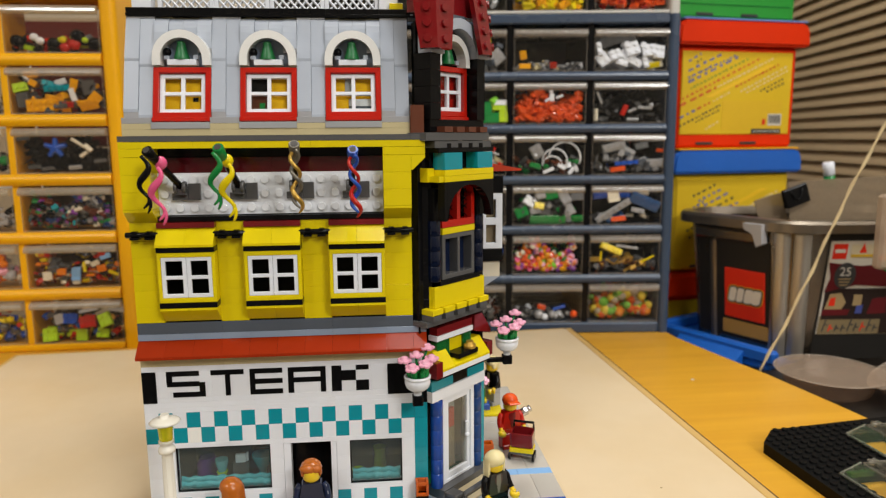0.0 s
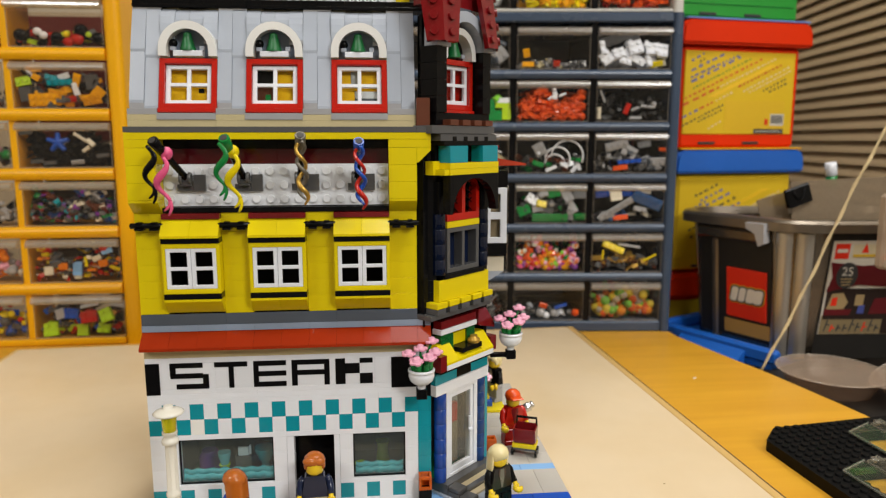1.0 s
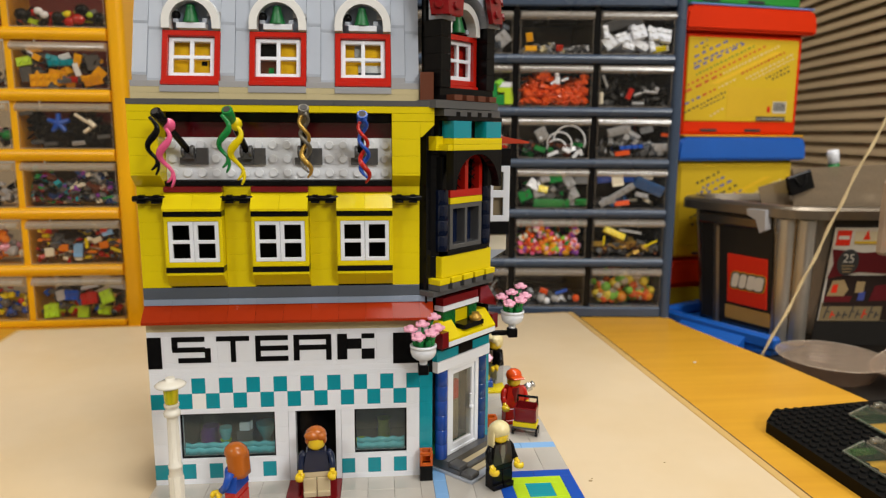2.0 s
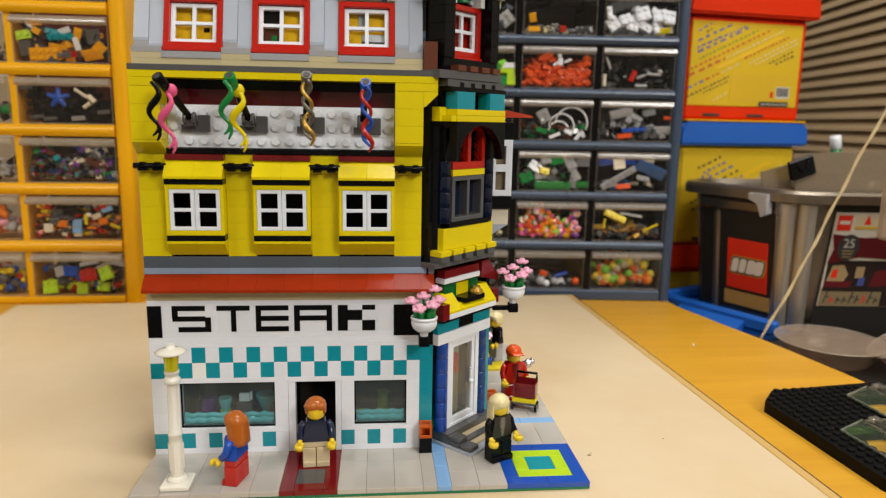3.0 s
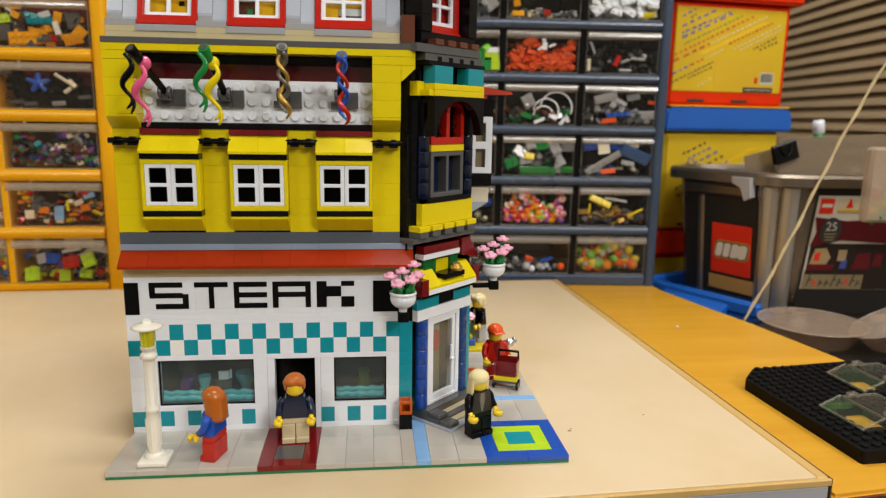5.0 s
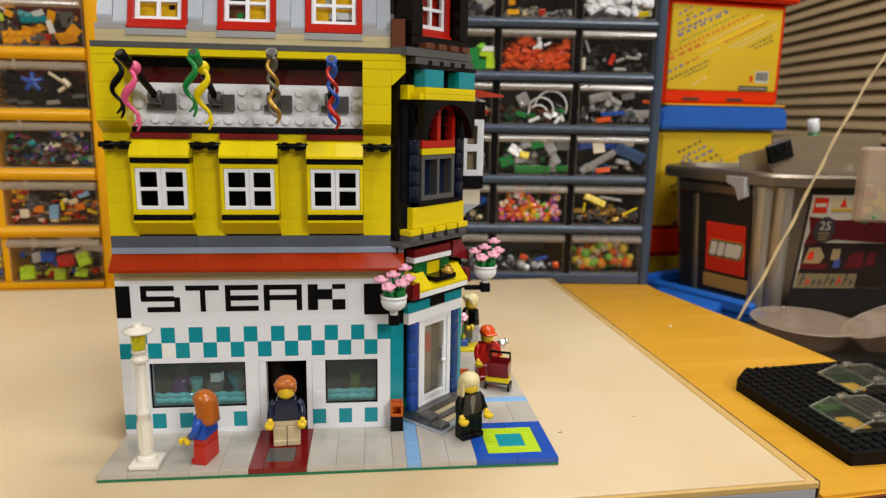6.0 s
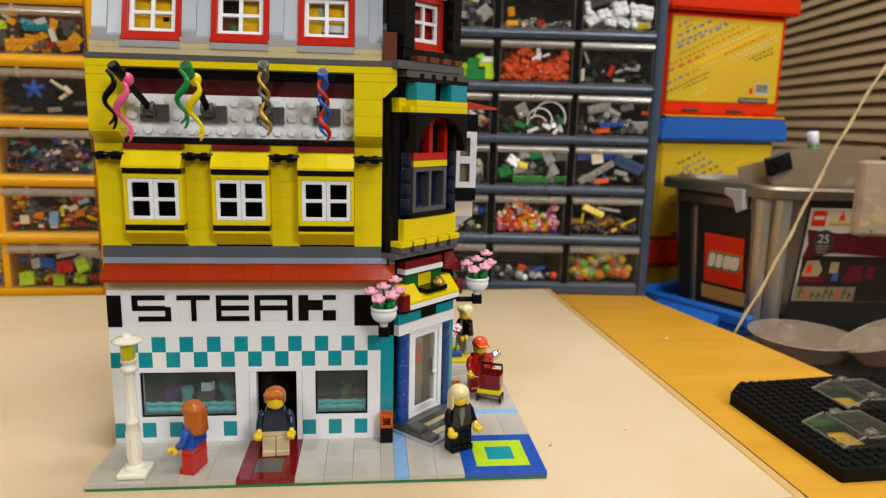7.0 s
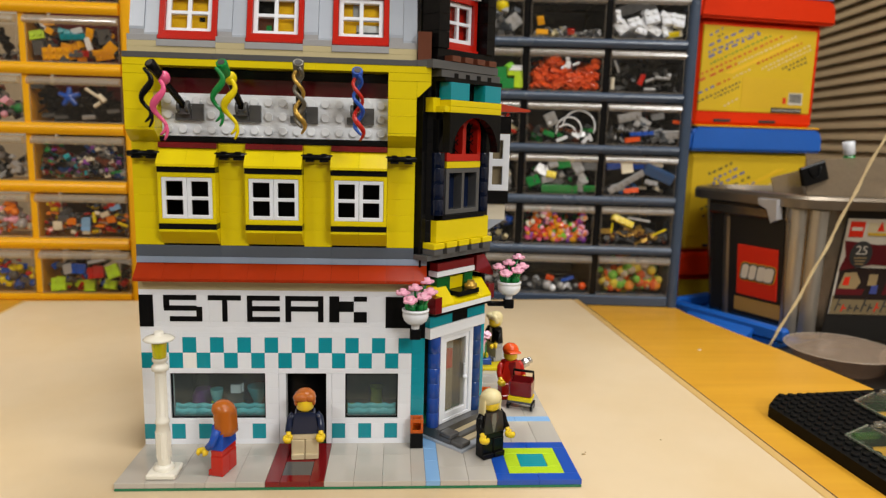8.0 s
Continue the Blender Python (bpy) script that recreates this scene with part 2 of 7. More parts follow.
def box_shape(hx, hy, hz, b):
    """Half sizes and bevel: the corners and faces of a box with chamfered edges."""
    at, verts, faces = {}, [], []
    for sx in (-1, 1):
        for sy in (-1, 1):
            for sz in (-1, 1):
                for a in range(3):
                    at[sx, sy, sz, a] = len(verts)
                    verts.append(tuple(s * (h if n == a else h - b) for n, (s, h) in enumerate(zip((sx, sy, sz), (hx, hy, hz)))))
    for a in range(3):
        o, p = [n for n in range(3) if n != a]
        for s in (-1, 1):
            quad = []
            for so, sp in ((-1, -1), (1, -1), (1, 1), (-1, 1)):
                k = [0, 0, 0]
                k[a], k[o], k[p] = s, so, sp
                quad.append(at[(*k, a)])
            faces.append(quad)
        for so in (-1, 1):
            for sp in (-1, 1):
                lo, hi = [0, 0, 0], [0, 0, 0]
                lo[a], lo[o], lo[p] = -1, so, sp
                hi[a], hi[o], hi[p] = 1, so, sp
                faces.append([at[(*lo, o)], at[(*hi, o)], at[(*hi, p)], at[(*lo, p)]])
    for sx in (-1, 1):
        for sy in (-1, 1):
            for sz in (-1, 1):
                faces.append([at[sx, sy, sz, n] for n in range(3)])
    out = []
    for f in faces:
        c = sum((Vector(verts[i]) for i in f), Vector()) / len(f)
        n = (Vector(verts[f[1]]) - Vector(verts[f[0]])).cross(Vector(verts[f[2]]) - Vector(verts[f[0]]))
        out.append(f if n.dot(c) > 0 else f[::-1])
    return verts, out


def put(bm, verts, faces, m=None, mi=0, smooth=False):
    vs = [bm.verts.new(m @ Vector(v) if m else v) for v in verts]
    for f in faces:
        try:
            face = bm.faces.new([vs[i] for i in f])
        except ValueError:
            continue
        face.material_index, face.smooth = mi, smooth


def bx(bm, x0, x1, y0, y1, z0, z1, b=0.15, m=None, mi=0):
    h = [abs(x1 - x0) / 2, abs(y1 - y0) / 2, abs(z1 - z0) / 2]
    verts, faces = box_shape(*h, min(b, min(h) * 0.6))
    shift = Matrix.Translation(((x0 + x1) / 2, (y0 + y1) / 2, (z0 + z1) / 2))
    put(bm, verts, faces, m @ shift if m else shift, mi)


def lathe(bm, prof, m=None, seg=16, mi=0, smooth=True):
    """A turned shape about z: prof holds (radius, height) from the bottom up."""
    verts, faces, rings = [], [], []
    for r, z in prof:
        if r < 1e-6:
            rings.append([len(verts)])
            verts.append((0, 0, z))
        else:
            rings.append([len(verts) + k for k in range(seg)])
            verts += [(r * math.cos(2 * math.pi * k / seg), r * math.sin(2 * math.pi * k / seg), z) for k in range(seg)]
    for lo, hi in zip(rings, rings[1:]):
        for k in range(seg):
            n = (k + 1) % seg
            if len(lo) == 1 and len(hi) > 1:
                faces.append([lo[0], hi[n], hi[k]])
            elif len(hi) == 1 and len(lo) > 1:
                faces.append([lo[k], lo[n], hi[0]])
            elif len(lo) > 1:
                faces.append([lo[k], lo[n], hi[n], hi[k]])
    put(bm, verts, faces, m, mi, smooth)
    if len(rings[0]) > 1:
        put(bm, [verts[i] for i in rings[0]], [list(range(seg))[::-1]], m, mi)
    if len(rings[-1]) > 1:
        put(bm, [verts[i] for i in rings[-1]], [list(range(seg))], m, mi)


def rod(bm, a, b, r, seg=10, r2=None, mi=0, bev=0.0):
    """A round bar from a to b."""
    a, b = Vector(a), Vector(b)
    m = Matrix.Translation(a) @ (b - a).to_track_quat("Z", "Y").to_matrix().to_4x4()
    h, r2 = (b - a).length, r if r2 is None else r2
    prof = [(r - bev, 0), (r, bev), (r2, h - bev), (r2 - bev, h)] if bev else [(r, 0), (r2, h)]
    lathe(bm, prof, m, seg, mi)


def prism(bm, poly, a0, a1, axis="x", m=None, mi=0):
    """A straight solid: poly lies in the two other axes, in their order."""
    n = len(poly)
    if axis == "x":
        verts = [(a, p, q) for a in (a0, a1) for p, q in poly]
    elif axis == "y":
        verts = [(p, a, q) for a in (a0, a1) for p, q in poly]
    else:
        verts = [(p, q, a) for a in (a0, a1) for p, q in poly]
    faces = [list(range(n)), list(range(2 * n - 1, n - 1, -1))] + [[i, i + n, (i + 1) % n + n, (i + 1) % n] for i in range(n)]
    area = sum(poly[i][0] * poly[(i + 1) % n][1] - poly[(i + 1) % n][0] * poly[i][1] for i in range(n))
    if (area > 0) ^ (axis == "y") ^ (a1 < a0):
        faces = [f[::-1] for f in faces]
    put(bm, verts, faces, m, mi)


def tube(bm, pts, r, seg=6, mi=0, taper=1.0, flat=1.0):
    """A bent round strand through pts."""
    pts = [Vector(p) for p in pts]
    rings, verts, faces = [], [], []
    side = Vector((1, 0, 0))
    for i, p in enumerate(pts):
        t = (pts[min(i + 1, len(pts) - 1)] - pts[max(i - 1, 0)]).normalized()
        side = (side - t * side.dot(t)).normalized()
        other = t.cross(side)
        k = r * (1 + (taper - 1) * i / (len(pts) - 1))
        rings.append([len(verts) + j for j in range(seg)])
        verts += [p + side * (k * math.cos(2 * math.pi * j / seg)) + other * (k * flat * math.sin(2 * math.pi * j / seg)) for j in range(seg)]
    for lo, hi in zip(rings, rings[1:]):
        faces += [[lo[j], lo[(j + 1) % seg], hi[(j + 1) % seg], hi[j]] for j in range(seg)]
    faces += [rings[0][::-1], rings[-1]]
    put(bm, verts, faces, None, mi, True)


def ball(bm, c, r, seg=10, mi=0, squash=(1, 1, 1)):
    prof = [(r * math.sin(math.pi * k / 6), -r * math.cos(math.pi * k / 6)) for k in range(7)]
    prof[0], prof[-1] = (0, -r), (0, r)
    lathe(bm, prof, Matrix.Translation(c) @ Matrix.Diagonal((*squash, 1)), seg, mi)


def thing(name, label, category, loc=(0, 0, 0), rz=0.0, group="", kind=""):
    """A top-level thing: an Empty at its base (millimetres)."""
    ob = new(name)
    ob.empty_display_size = 0.01
    ob.matrix_world = pose(loc[0] * MM, loc[1] * MM, loc[2] * MM, 0, 0, rz)
    return tagged(ob, label, category, group, kind)


def mesh_of(name, bm, m):
    bm.transform(Matrix.Scale(MM, 4))
    me = bpy.data.meshes.new(name)
    bm.to_mesh(me)
    bm.free()
    for one in mats_of(m):
        me.materials.append(one)
    return me


def mm_matrix(m):
    m = m.copy()
    m.translation = m.translation * MM
    return m


def part(name, bm, m, parent=None, label="", at=None, kind=""):
    """Links a bmesh as one mesh object under a thing or a part."""
    ob = new(name, mesh_of(name, bm, m))
    ob.parent = parent
    if at is not None:
        ob.matrix_basis = mm_matrix(at)
    return tagged(ob, label, kind=kind)


def solo(name, bm, m, label, category, loc=(0, 0, 0), rz=0.0, group="", kind=""):
    """A thing that is one mesh."""
    ob = new(name, mesh_of(name, bm, m))
    ob.matrix_world = pose(loc[0] * MM, loc[1] * MM, loc[2] * MM, 0, 0, rz)
    return tagged(ob, label, category, group, kind)


def piece(name, key, build, m, parent, at):
    """One of many alike pieces; they share a mesh."""
    key = (key, mats_of(m)[0].name)
    if key not in MESHES:
        bm = bmesh.new()
        build(bm)
        MESHES[key] = mesh_of(name, bm, m)
    ob = new(name, MESHES[key])
    ob.parent = parent
    ob.matrix_basis = mm_matrix(at)
    return ob


def brick(parent, x0, x1, y0, y1, z0, z1, m, name="brick", fr=None, gap=0.035, b=0.09):
    """A block piece, in the parent's millimetres or in the turned corner's (fr)."""
    hx, hy, hz = ((p - q) / 2 - gap / 2 for p, q in ((x1, x0), (y1, y0), (z1, z0)))
    at = Matrix.Translation(((x0 + x1) / 2, (y0 + y1) / 2, (z0 + z1) / 2))
    key = ("box", round(hx, 2), round(hy, 2), round(hz, 2), b)
    return piece(name, key, lambda bm: put(bm, *box_shape(hx, hy, hz, min(b, hx * 0.6, hy * 0.6, hz * 0.6))), m, parent, fr @ at if fr else at)


def stud(parent, x, y, z, m, axis="z", fr=None):
    at = Matrix.Translation((x, y, z)) @ (Matrix.Rotation(radians(90), 4, "X") if axis == "y" else Matrix())
    return piece("stud", ("stud",), lambda bm: lathe(bm, [(2.4, 0), (2.4, 1.5), (2.2, 1.7)], None, 14), m, parent, fr @ at if fr else at)


def grille(bm, xs, zs, y0, y1, holes, b=0.22, m=None):
    """A flat frame in x and z: the grid of cells without those in holes, as one solid."""
    nx, nz, at = len(xs), len(zs), {}
    tmp = bmesh.new()

    def v(i, j, k):
        if (i, j, k) not in at:
            at[i, j, k] = tmp.verts.new((xs[i], (y0, y1)[k], zs[j]))
        return at[i, j, k]

    solid = {(i, j) for i in range(nx - 1) for j in range(nz - 1)} - set(holes)
    for i, j in solid:
        tmp.faces.new([v(i, j, 0), v(i + 1, j, 0), v(i + 1, j + 1, 0), v(i, j + 1, 0)])
        tmp.faces.new([v(i, j, 1), v(i, j + 1, 1), v(i + 1, j + 1, 1), v(i + 1, j, 1)])
        for (di, dj), (p, q) in (((-1, 0), ((i, j), (i, j + 1))), ((1, 0), ((i + 1, j + 1), (i + 1, j))), ((0, -1), ((i + 1, j), (i, j))), ((0, 1), ((i, j + 1), (i + 1, j + 1)))):
            if (i + di, j + dj) not in solid:
                tmp.faces.new([v(*p, 0), v(*q, 0), v(*q, 1), v(*p, 1)])
    bmesh.ops.recalc_face_normals(tmp, faces=tmp.faces)
    sharp = [e for e in tmp.edges if len(e.link_faces) == 2 and e.calc_face_angle() > 1.0]
    bmesh.ops.bevel(tmp, geom=sharp, offset=b, segments=1, affect="EDGES")
    tmp.verts.index_update()
    put(bm, [tuple(w.co) for w in tmp.verts], [[w.index for w in f.verts] for f in tmp.faces], m)
    tmp.free()

# ---- the room ----


def wall(name, x0, x1, y0, y1, z0, z1, m):
    bm = bmesh.new()
    bx(bm, x0, x1, y0, y1, z0, z1, 1)
    ob = part(name, bm, m)
    return tagged(ob, kind="structure")


wall("floor", -1700, 2300, -3000, 1800, -790, -750, CARPET)
wall("ceiling", -1700, 2300, -3000, 1800, 1900, 1940, CEILPAINT)
wall("wall_north", -1700, 2300, 1700, 1800, -750, 1900, WALLPAINT)
wall("wall_south", -1700, 2300, -3000, -2900, -750, 1900, WALLPAINT)
wall("wall_west", -1700, -1600, -2900, 1700, -750, 1900, WALLPAINT)
wall("wall_east", 2200, 2300, -2900, 1700, -750, 1900, WALLPAINT)


# the foot of the blind, from its far end to its near one
BLIND_RUN = Vector((1060, 1300, 0)), Vector((925, 400, 0))


def window_blind():
    """Closed slatted blind on the wall beside the boxes."""
    a, b = BLIND_RUN
    run = (b - a).normalized()
    length = (b - a).length
    yaw = math.degrees(math.atan2(run.y, run.x))
    ob = thing("window_blind", "closed taupe slatted blind hanging on the wall behind the storage boxes", "blind", (a.x, a.y, -300), yaw)
    bm = bmesh.new()
    bx(bm, 0, length, 8, 11, 0, 1000, 0.5)
    part("backing", bm, BLIND, ob)
    for k in range(47):
        at = Matrix.Translation((length / 2, 0, 12 + k * 21.0))

        def slat(bm):
            arc = [(8 - 13 * (s / 6) ** 1.7, -11.5 + 23.0 * s / 6) for s in range(7)]
            prism(bm, arc + [(p + 1.2, q) for p, q in arc[::-1]], -length / 2, length / 2, "x")

        piece("slat", ("slat",), slat, BLIND, ob, at @ Matrix.Rotation(math.pi, 4, "Z") @ Matrix.Scale(-1, 4, (1, 0, 0)))
    return ob


window_blind()


def slanting_walls():
    """The window wall behind the blind and the wall that runs on from its end."""
    run = (BLIND_RUN[1] - BLIND_RUN[0]).normalized()
    end = BLIND_RUN[1]
    side = Vector((-run.y, run.x, 0))
    m = Matrix((run, side, Vector((0, 0, 1)))).transposed().to_4x4()
    m.translation = end
    bm = bmesh.new()
    bx(bm, -1330, 4, 16, 90, -750, 1899, 1, m)
    tagged(part("wall_window", bm, WALLPAINT), kind="structure")
    p = m @ Vector((4, 20, 0))
    bm = bmesh.new()
    bx(bm, p.x + 20, 2199, p.y + 6, p.y + 86, -750, 1899, 1)
    tagged(part("wall_corner", bm, WALLPAINT), kind="structure")


slanting_walls()

# ---- the table and the desk leaf beside it ----


def table():
    """Cream laminate table top with a bevelled beech edge, yawed a little against the model."""
    ob = thing("table", "cream laminate work table with a pale beech edge strip", "table", (-3.6, 0, 0), 2.9)
    bm = bmesh.new()
    bx(bm, -234, 392.5, -47, 429, -24, 0, 0.3)
    part("tabletop", bm, CREAM, ob)
    for name, args in (("edge_strip", (392.7, 400.2, -47, 434)), ("edge_strip", (-239, -234.2, -47, 434)), ("edge_strip", (-234, 392.5, 429.2, 434))):
        bm = bmesh.new()
        bx(bm, *args, -24, -0.1, 1.0)
        part(name, bm, TRIM, ob, "pale beech edge strip")
    bm = bmesh.new()
    bx(bm, -239, 400.2, -50, -47.5, -4.6, -0.3, 0.6)
    part("edge_strip", bm, TRIM, ob, "pale beech edge strip")
    bm = bmesh.new()
    bx(bm, -239, 399, -49.4, -47.2, -140, -4.8, 0.8)
    part("front_panel", bm, PANELGREY, ob, "pale grey front panel")
    bm = bmesh.new()
    bx(bm, 400.3, 401.2, -49, 434, -24, -0.6, 0.1)
    part("joint", bm, GAPDARK, ob, "dark joint line")
    for x in (-225, 340):
        for y in (-35, 380):
            bm = bmesh.new()
            bx(bm, x, x + 45, y, y + 45, -750, -24, 2)
            part("leg", bm, TRIM, ob)
    return ob


table()


def desk():
    """Orange beech leaf, its far edge cut at a slant."""
    ob = thing("desk", "varnished orange beech desk leaf butting against the cream table", "desk", (0, 0, -10))
    edge = [(496, 470), (497, 430), (520, 345), (535, 291), (554, 197), (572, 90), (578, 0)]
    poly = [(400, -31), (578, -11)] + edge[::-1] + [(496, 640), (-760, 640), (-760, 300), (-262, 300), (-262, 440), (380, 462)]
    bm = bmesh.new()
    prism(bm, poly, -22, 0, "z")
    bmesh.ops.bevel(bm, geom=[e for e in bm.edges if abs(e.verts[0].co.z - e.verts[1].co.z) < 0.1 and e.verts[0].co.z > -1], offset=2.0, segments=2, affect="EDGES")
    part("desktop", bm, BEECH, ob)
    bm = bmesh.new()
    run = Matrix.Translation((400, -33.2, 0)) @ Matrix.Rotation(math.atan2(20, 178), 4, "Z")
    bx(bm, 0, 179, 0, 1.9, -22, -1.2, 0.4, run)
    part("edge_band", bm, BROWN, ob, "dark brown edge band")
    for x, y in ((-740, 320), (-740, 590), (440, 590), (520, 20)):
        bm = bmesh.new()
        bx(bm, x, x + 40, y, y + 40, -740, -22, 2)
        part("leg", bm, TRIM, ob)
    return ob


desk()

# ---- drawer cabinets ----


def rounded(poly, r, seg=5):
    """The outline with rounded corners."""
    out, n = [], len(poly)
    for i in range(n):
        p, a, b = Vector(poly[i]), Vector(poly[i - 1]), Vector(poly[(i + 1) % n])
        u, v = (a - p).normalized(), (b - p).normalized()
        k = min(r, (a - p).length * 0.45, (b - p).length * 0.45)
        s, e = p + u * k, p + v * k
        out += [tuple((1 - t) ** 2 * s + 2 * t * (1 - t) * p + t * t * e) for t in (j / seg for j in range(seg + 1))]
    return out



def bits(bm, rng, n, x0, x1, y0, y1, fill, size, kinds, nmats, flat=0.5):
    """A loose heap of small parts between the given limits; fill is its height."""
    for _ in range(n):
        s = rng.uniform(*size)
        x, y = rng.uniform(x0 + s, x1 - s), y0 + s * 0.8 + rng.random() ** 3.0 * (y1 - y0 - s)
        z = s * 0.5 + rng.random() * fill * (0.75 + 0.25 * math.sin(x * 0.11 + y * 0.05))
        m = Matrix.Translation((x, y, z)) @ Euler((rng.uniform(-0.6, 0.9), rng.uniform(-0.7, 0.7), rng.uniform(0, 6.28))).to_matrix().to_4x4()
        kind, mi = rng.choice(kinds), rng.randrange(nmats)
        if kind == "brick":
            w, d, h = s * rng.uniform(0.7, 1.5), s * 0.6, s * rng.uniform(0.25, flat)
            bx(bm, -w, w, -d, d, -h, h, 0.3, m, mi)
            for k in range(max(1, round(w / s * 2))):
                for q in (-0.5, 0.5):
                    lathe(bm, [(s * 0.26, h), (s * 0.26, h + s * 0.2)], m @ Matrix.Translation((-w + (k + 0.5) * 2 * w / max(1, round(w / s * 2)), q * d, 0)), 8, mi)
        elif kind == "plain":
            bx(bm, -s, s, -s * 0.6, s * 0.6, -s * flat, s * flat, 0.3, m, mi)
        elif kind == "rod":
            lathe(bm, [(s * 0.18, -s * 1.4), (s * 0.18, s * 1.1), (s * 0.32, s * 1.1), (s * 0.32, s * 1.4)], m @ Matrix.Rotation(1.4, 4, "X"), 8, mi)
        elif kind == "ball":
            ball(bm, m.translation, s * 0.8, 10, mi)
        elif kind == "disc":
            lathe(bm, [(s * 0.5, -s * 0.2), (s * 0.8, -s * 0.15), (s * 0.8, s * 0.15), (s * 0.35, s * 0.2), (s * 0.3, s * 0.5)], m, 10, mi)
        elif kind == "coin":
            front = Matrix.Translation((x, y, z)) @ Matrix.Rotation(1.57 + rng.uniform(-0.7, 0.7), 4, "X") @ Matrix.Rotation(rng.uniform(-0.6, 0.6), 4, "Y")
            lathe(bm, [(s * 0.7, -s * 0.2), (s * 0.85, 0), (s * 0.7, s * 0.2), (s * 0.32, s * 0.22), (s * 0.28, s * 0.4)], front, 10, mi)
        elif kind == "ring":
            pts = [m @ Vector((s * math.cos(0.35 * k), s * math.sin(0.35 * k), 0.05 * s * k)) for k in range(15)]
            tube(bm, pts, s * 0.14, 6, mi)


def cabinet(name, label, m, loc, rz, cols, px, pz, rows, rail, side, top, backing, lip_clear, tray_clear, deep=160, foot=13.0):
    """Drawer cabinet: x runs from its front right corner to the left, y to the back."""
    ob = thing(name, label, "drawer cabinet", loc, rz)
    wide, high = cols * px + 2 * side - 7, top
    for nm, dims in (("side_panel", (-side, 0, 0, deep, 0, high)), ("side_panel", (-wide, -wide + side, 0, deep, 0, high)), ("top_panel", (-wide + side, -side, 0.6, deep, high - rail - 1, high)), ("plinth", (-wide + side, -side, 0.6, deep, 0, foot)), ("back_panel", (-wide + side, -side, deep - 5, deep, foot, high - rail - 1))):
        if nm == "back_panel" and deep < 100:
            continue
        bm = bmesh.new()
        if nm == "side_panel":
            a, b = dims[:2]
            prism(bm, rounded([(a, 0), (b, 0), (b, deep), (a, deep)], side * 0.45, 6), 0, high, "z")
        else:
            bx(bm, *dims, 1.6)
        part(nm, bm, m, ob)
    for k in range(1, rows):
        bm = bmesh.new()
        z = foot + k * pz
        prof = [(2.6 - 3.0 * math.sin(math.pi * s / 8), z - rail + rail * s / 8) for s in range(9)] + [ (deep - 5, z), (deep - 5, z - 2), (5, z - rail)]
        prism(bm, prof, -wide + side, -side, "x")
        part("shelf_rail", bm, m, ob)
    for c in range(1, cols):
        bm = bmesh.new()
        x = -side - c * px + 3.5
        bx(bm, x - 3.5, x + 3.5, 5.5, deep - 10, foot + 0.2, high - rail - 1.2, 0.4)
        part("divider", bm, m if backing is None else backing, ob)
    for r in range(rows):
        for c in range(cols):
            x1 = -side - c * px - 0.8
            x0, z0, z1 = x1 - px + 8.6, foot + r * pz + 0.6, foot + (r + 1) * pz - rail - 0.8

            def tray(bm):
                w, h = x1 - x0, z1 - z0
                rings = []
                for a, low in ((0, 0), (1.3, 1.3)):
                    plan = ((a, 5 + a, h - 10.7), (w - a, 5 + a, h - 10.7), (w - a, deep - 15 - a, h - 6.5), (a, deep - 15 - a, h - 6.5))
                    rings.append([bm.verts.new((x, y, low)) for x, y, _ in plan])
                    rings.append([bm.verts.new(p) for p in plan])
                for lo, hi in ((rings[0], rings[1]), (rings[3], rings[2]), (rings[1], rings[3])):
                    for k in range(4):
                        n = (k + 1) % 4
                        bm.faces.new((lo[k], lo[n], hi[n], hi[k]))
                bm.faces.new(rings[0][::-1])
                bm.faces.new(rings[2])
                bmesh.ops.recalc_face_normals(bm, faces=bm.faces)

            def lip(bm):
                w, h = x1 - x0, z1 - z0
                prism(bm, [(5, h - 10.5), (-1.2, h - 10.2), (-2.6, h - 9.2), (-3.0, h - 7.6), (-2.6, h - 5.6), (-1.4, h - 3.6), (0.4, h - 2.2), (2.6, h - 1.4), (6.5, h - 1.2), (6.5, h - 10.5)], 0.3, w - 0.3, "x")
                bx(bm, 0.2, w - 0.2, 4.0, 4.8, 0, 1.1, 0.2)
                bx(bm, 0.2, 0.9, 4.0, 4.8, 1.2, h - 10.8, 0.2)
                bx(bm, w - 0.9, w - 0.2, 4.0, 4.8, 1.2, h - 10.8, 0.2)

            d = piece("drawer", ("tray", name, px), tray, tray_clear, ob, Matrix.Translation((x0, 0, z0)))
            d["label"] = "clear plastic drawer"
            d.visible_shadow = False
            piece("lip", ("lip", name, px), lip, lip_clear, d, Matrix()).visible_shadow = False
    return ob


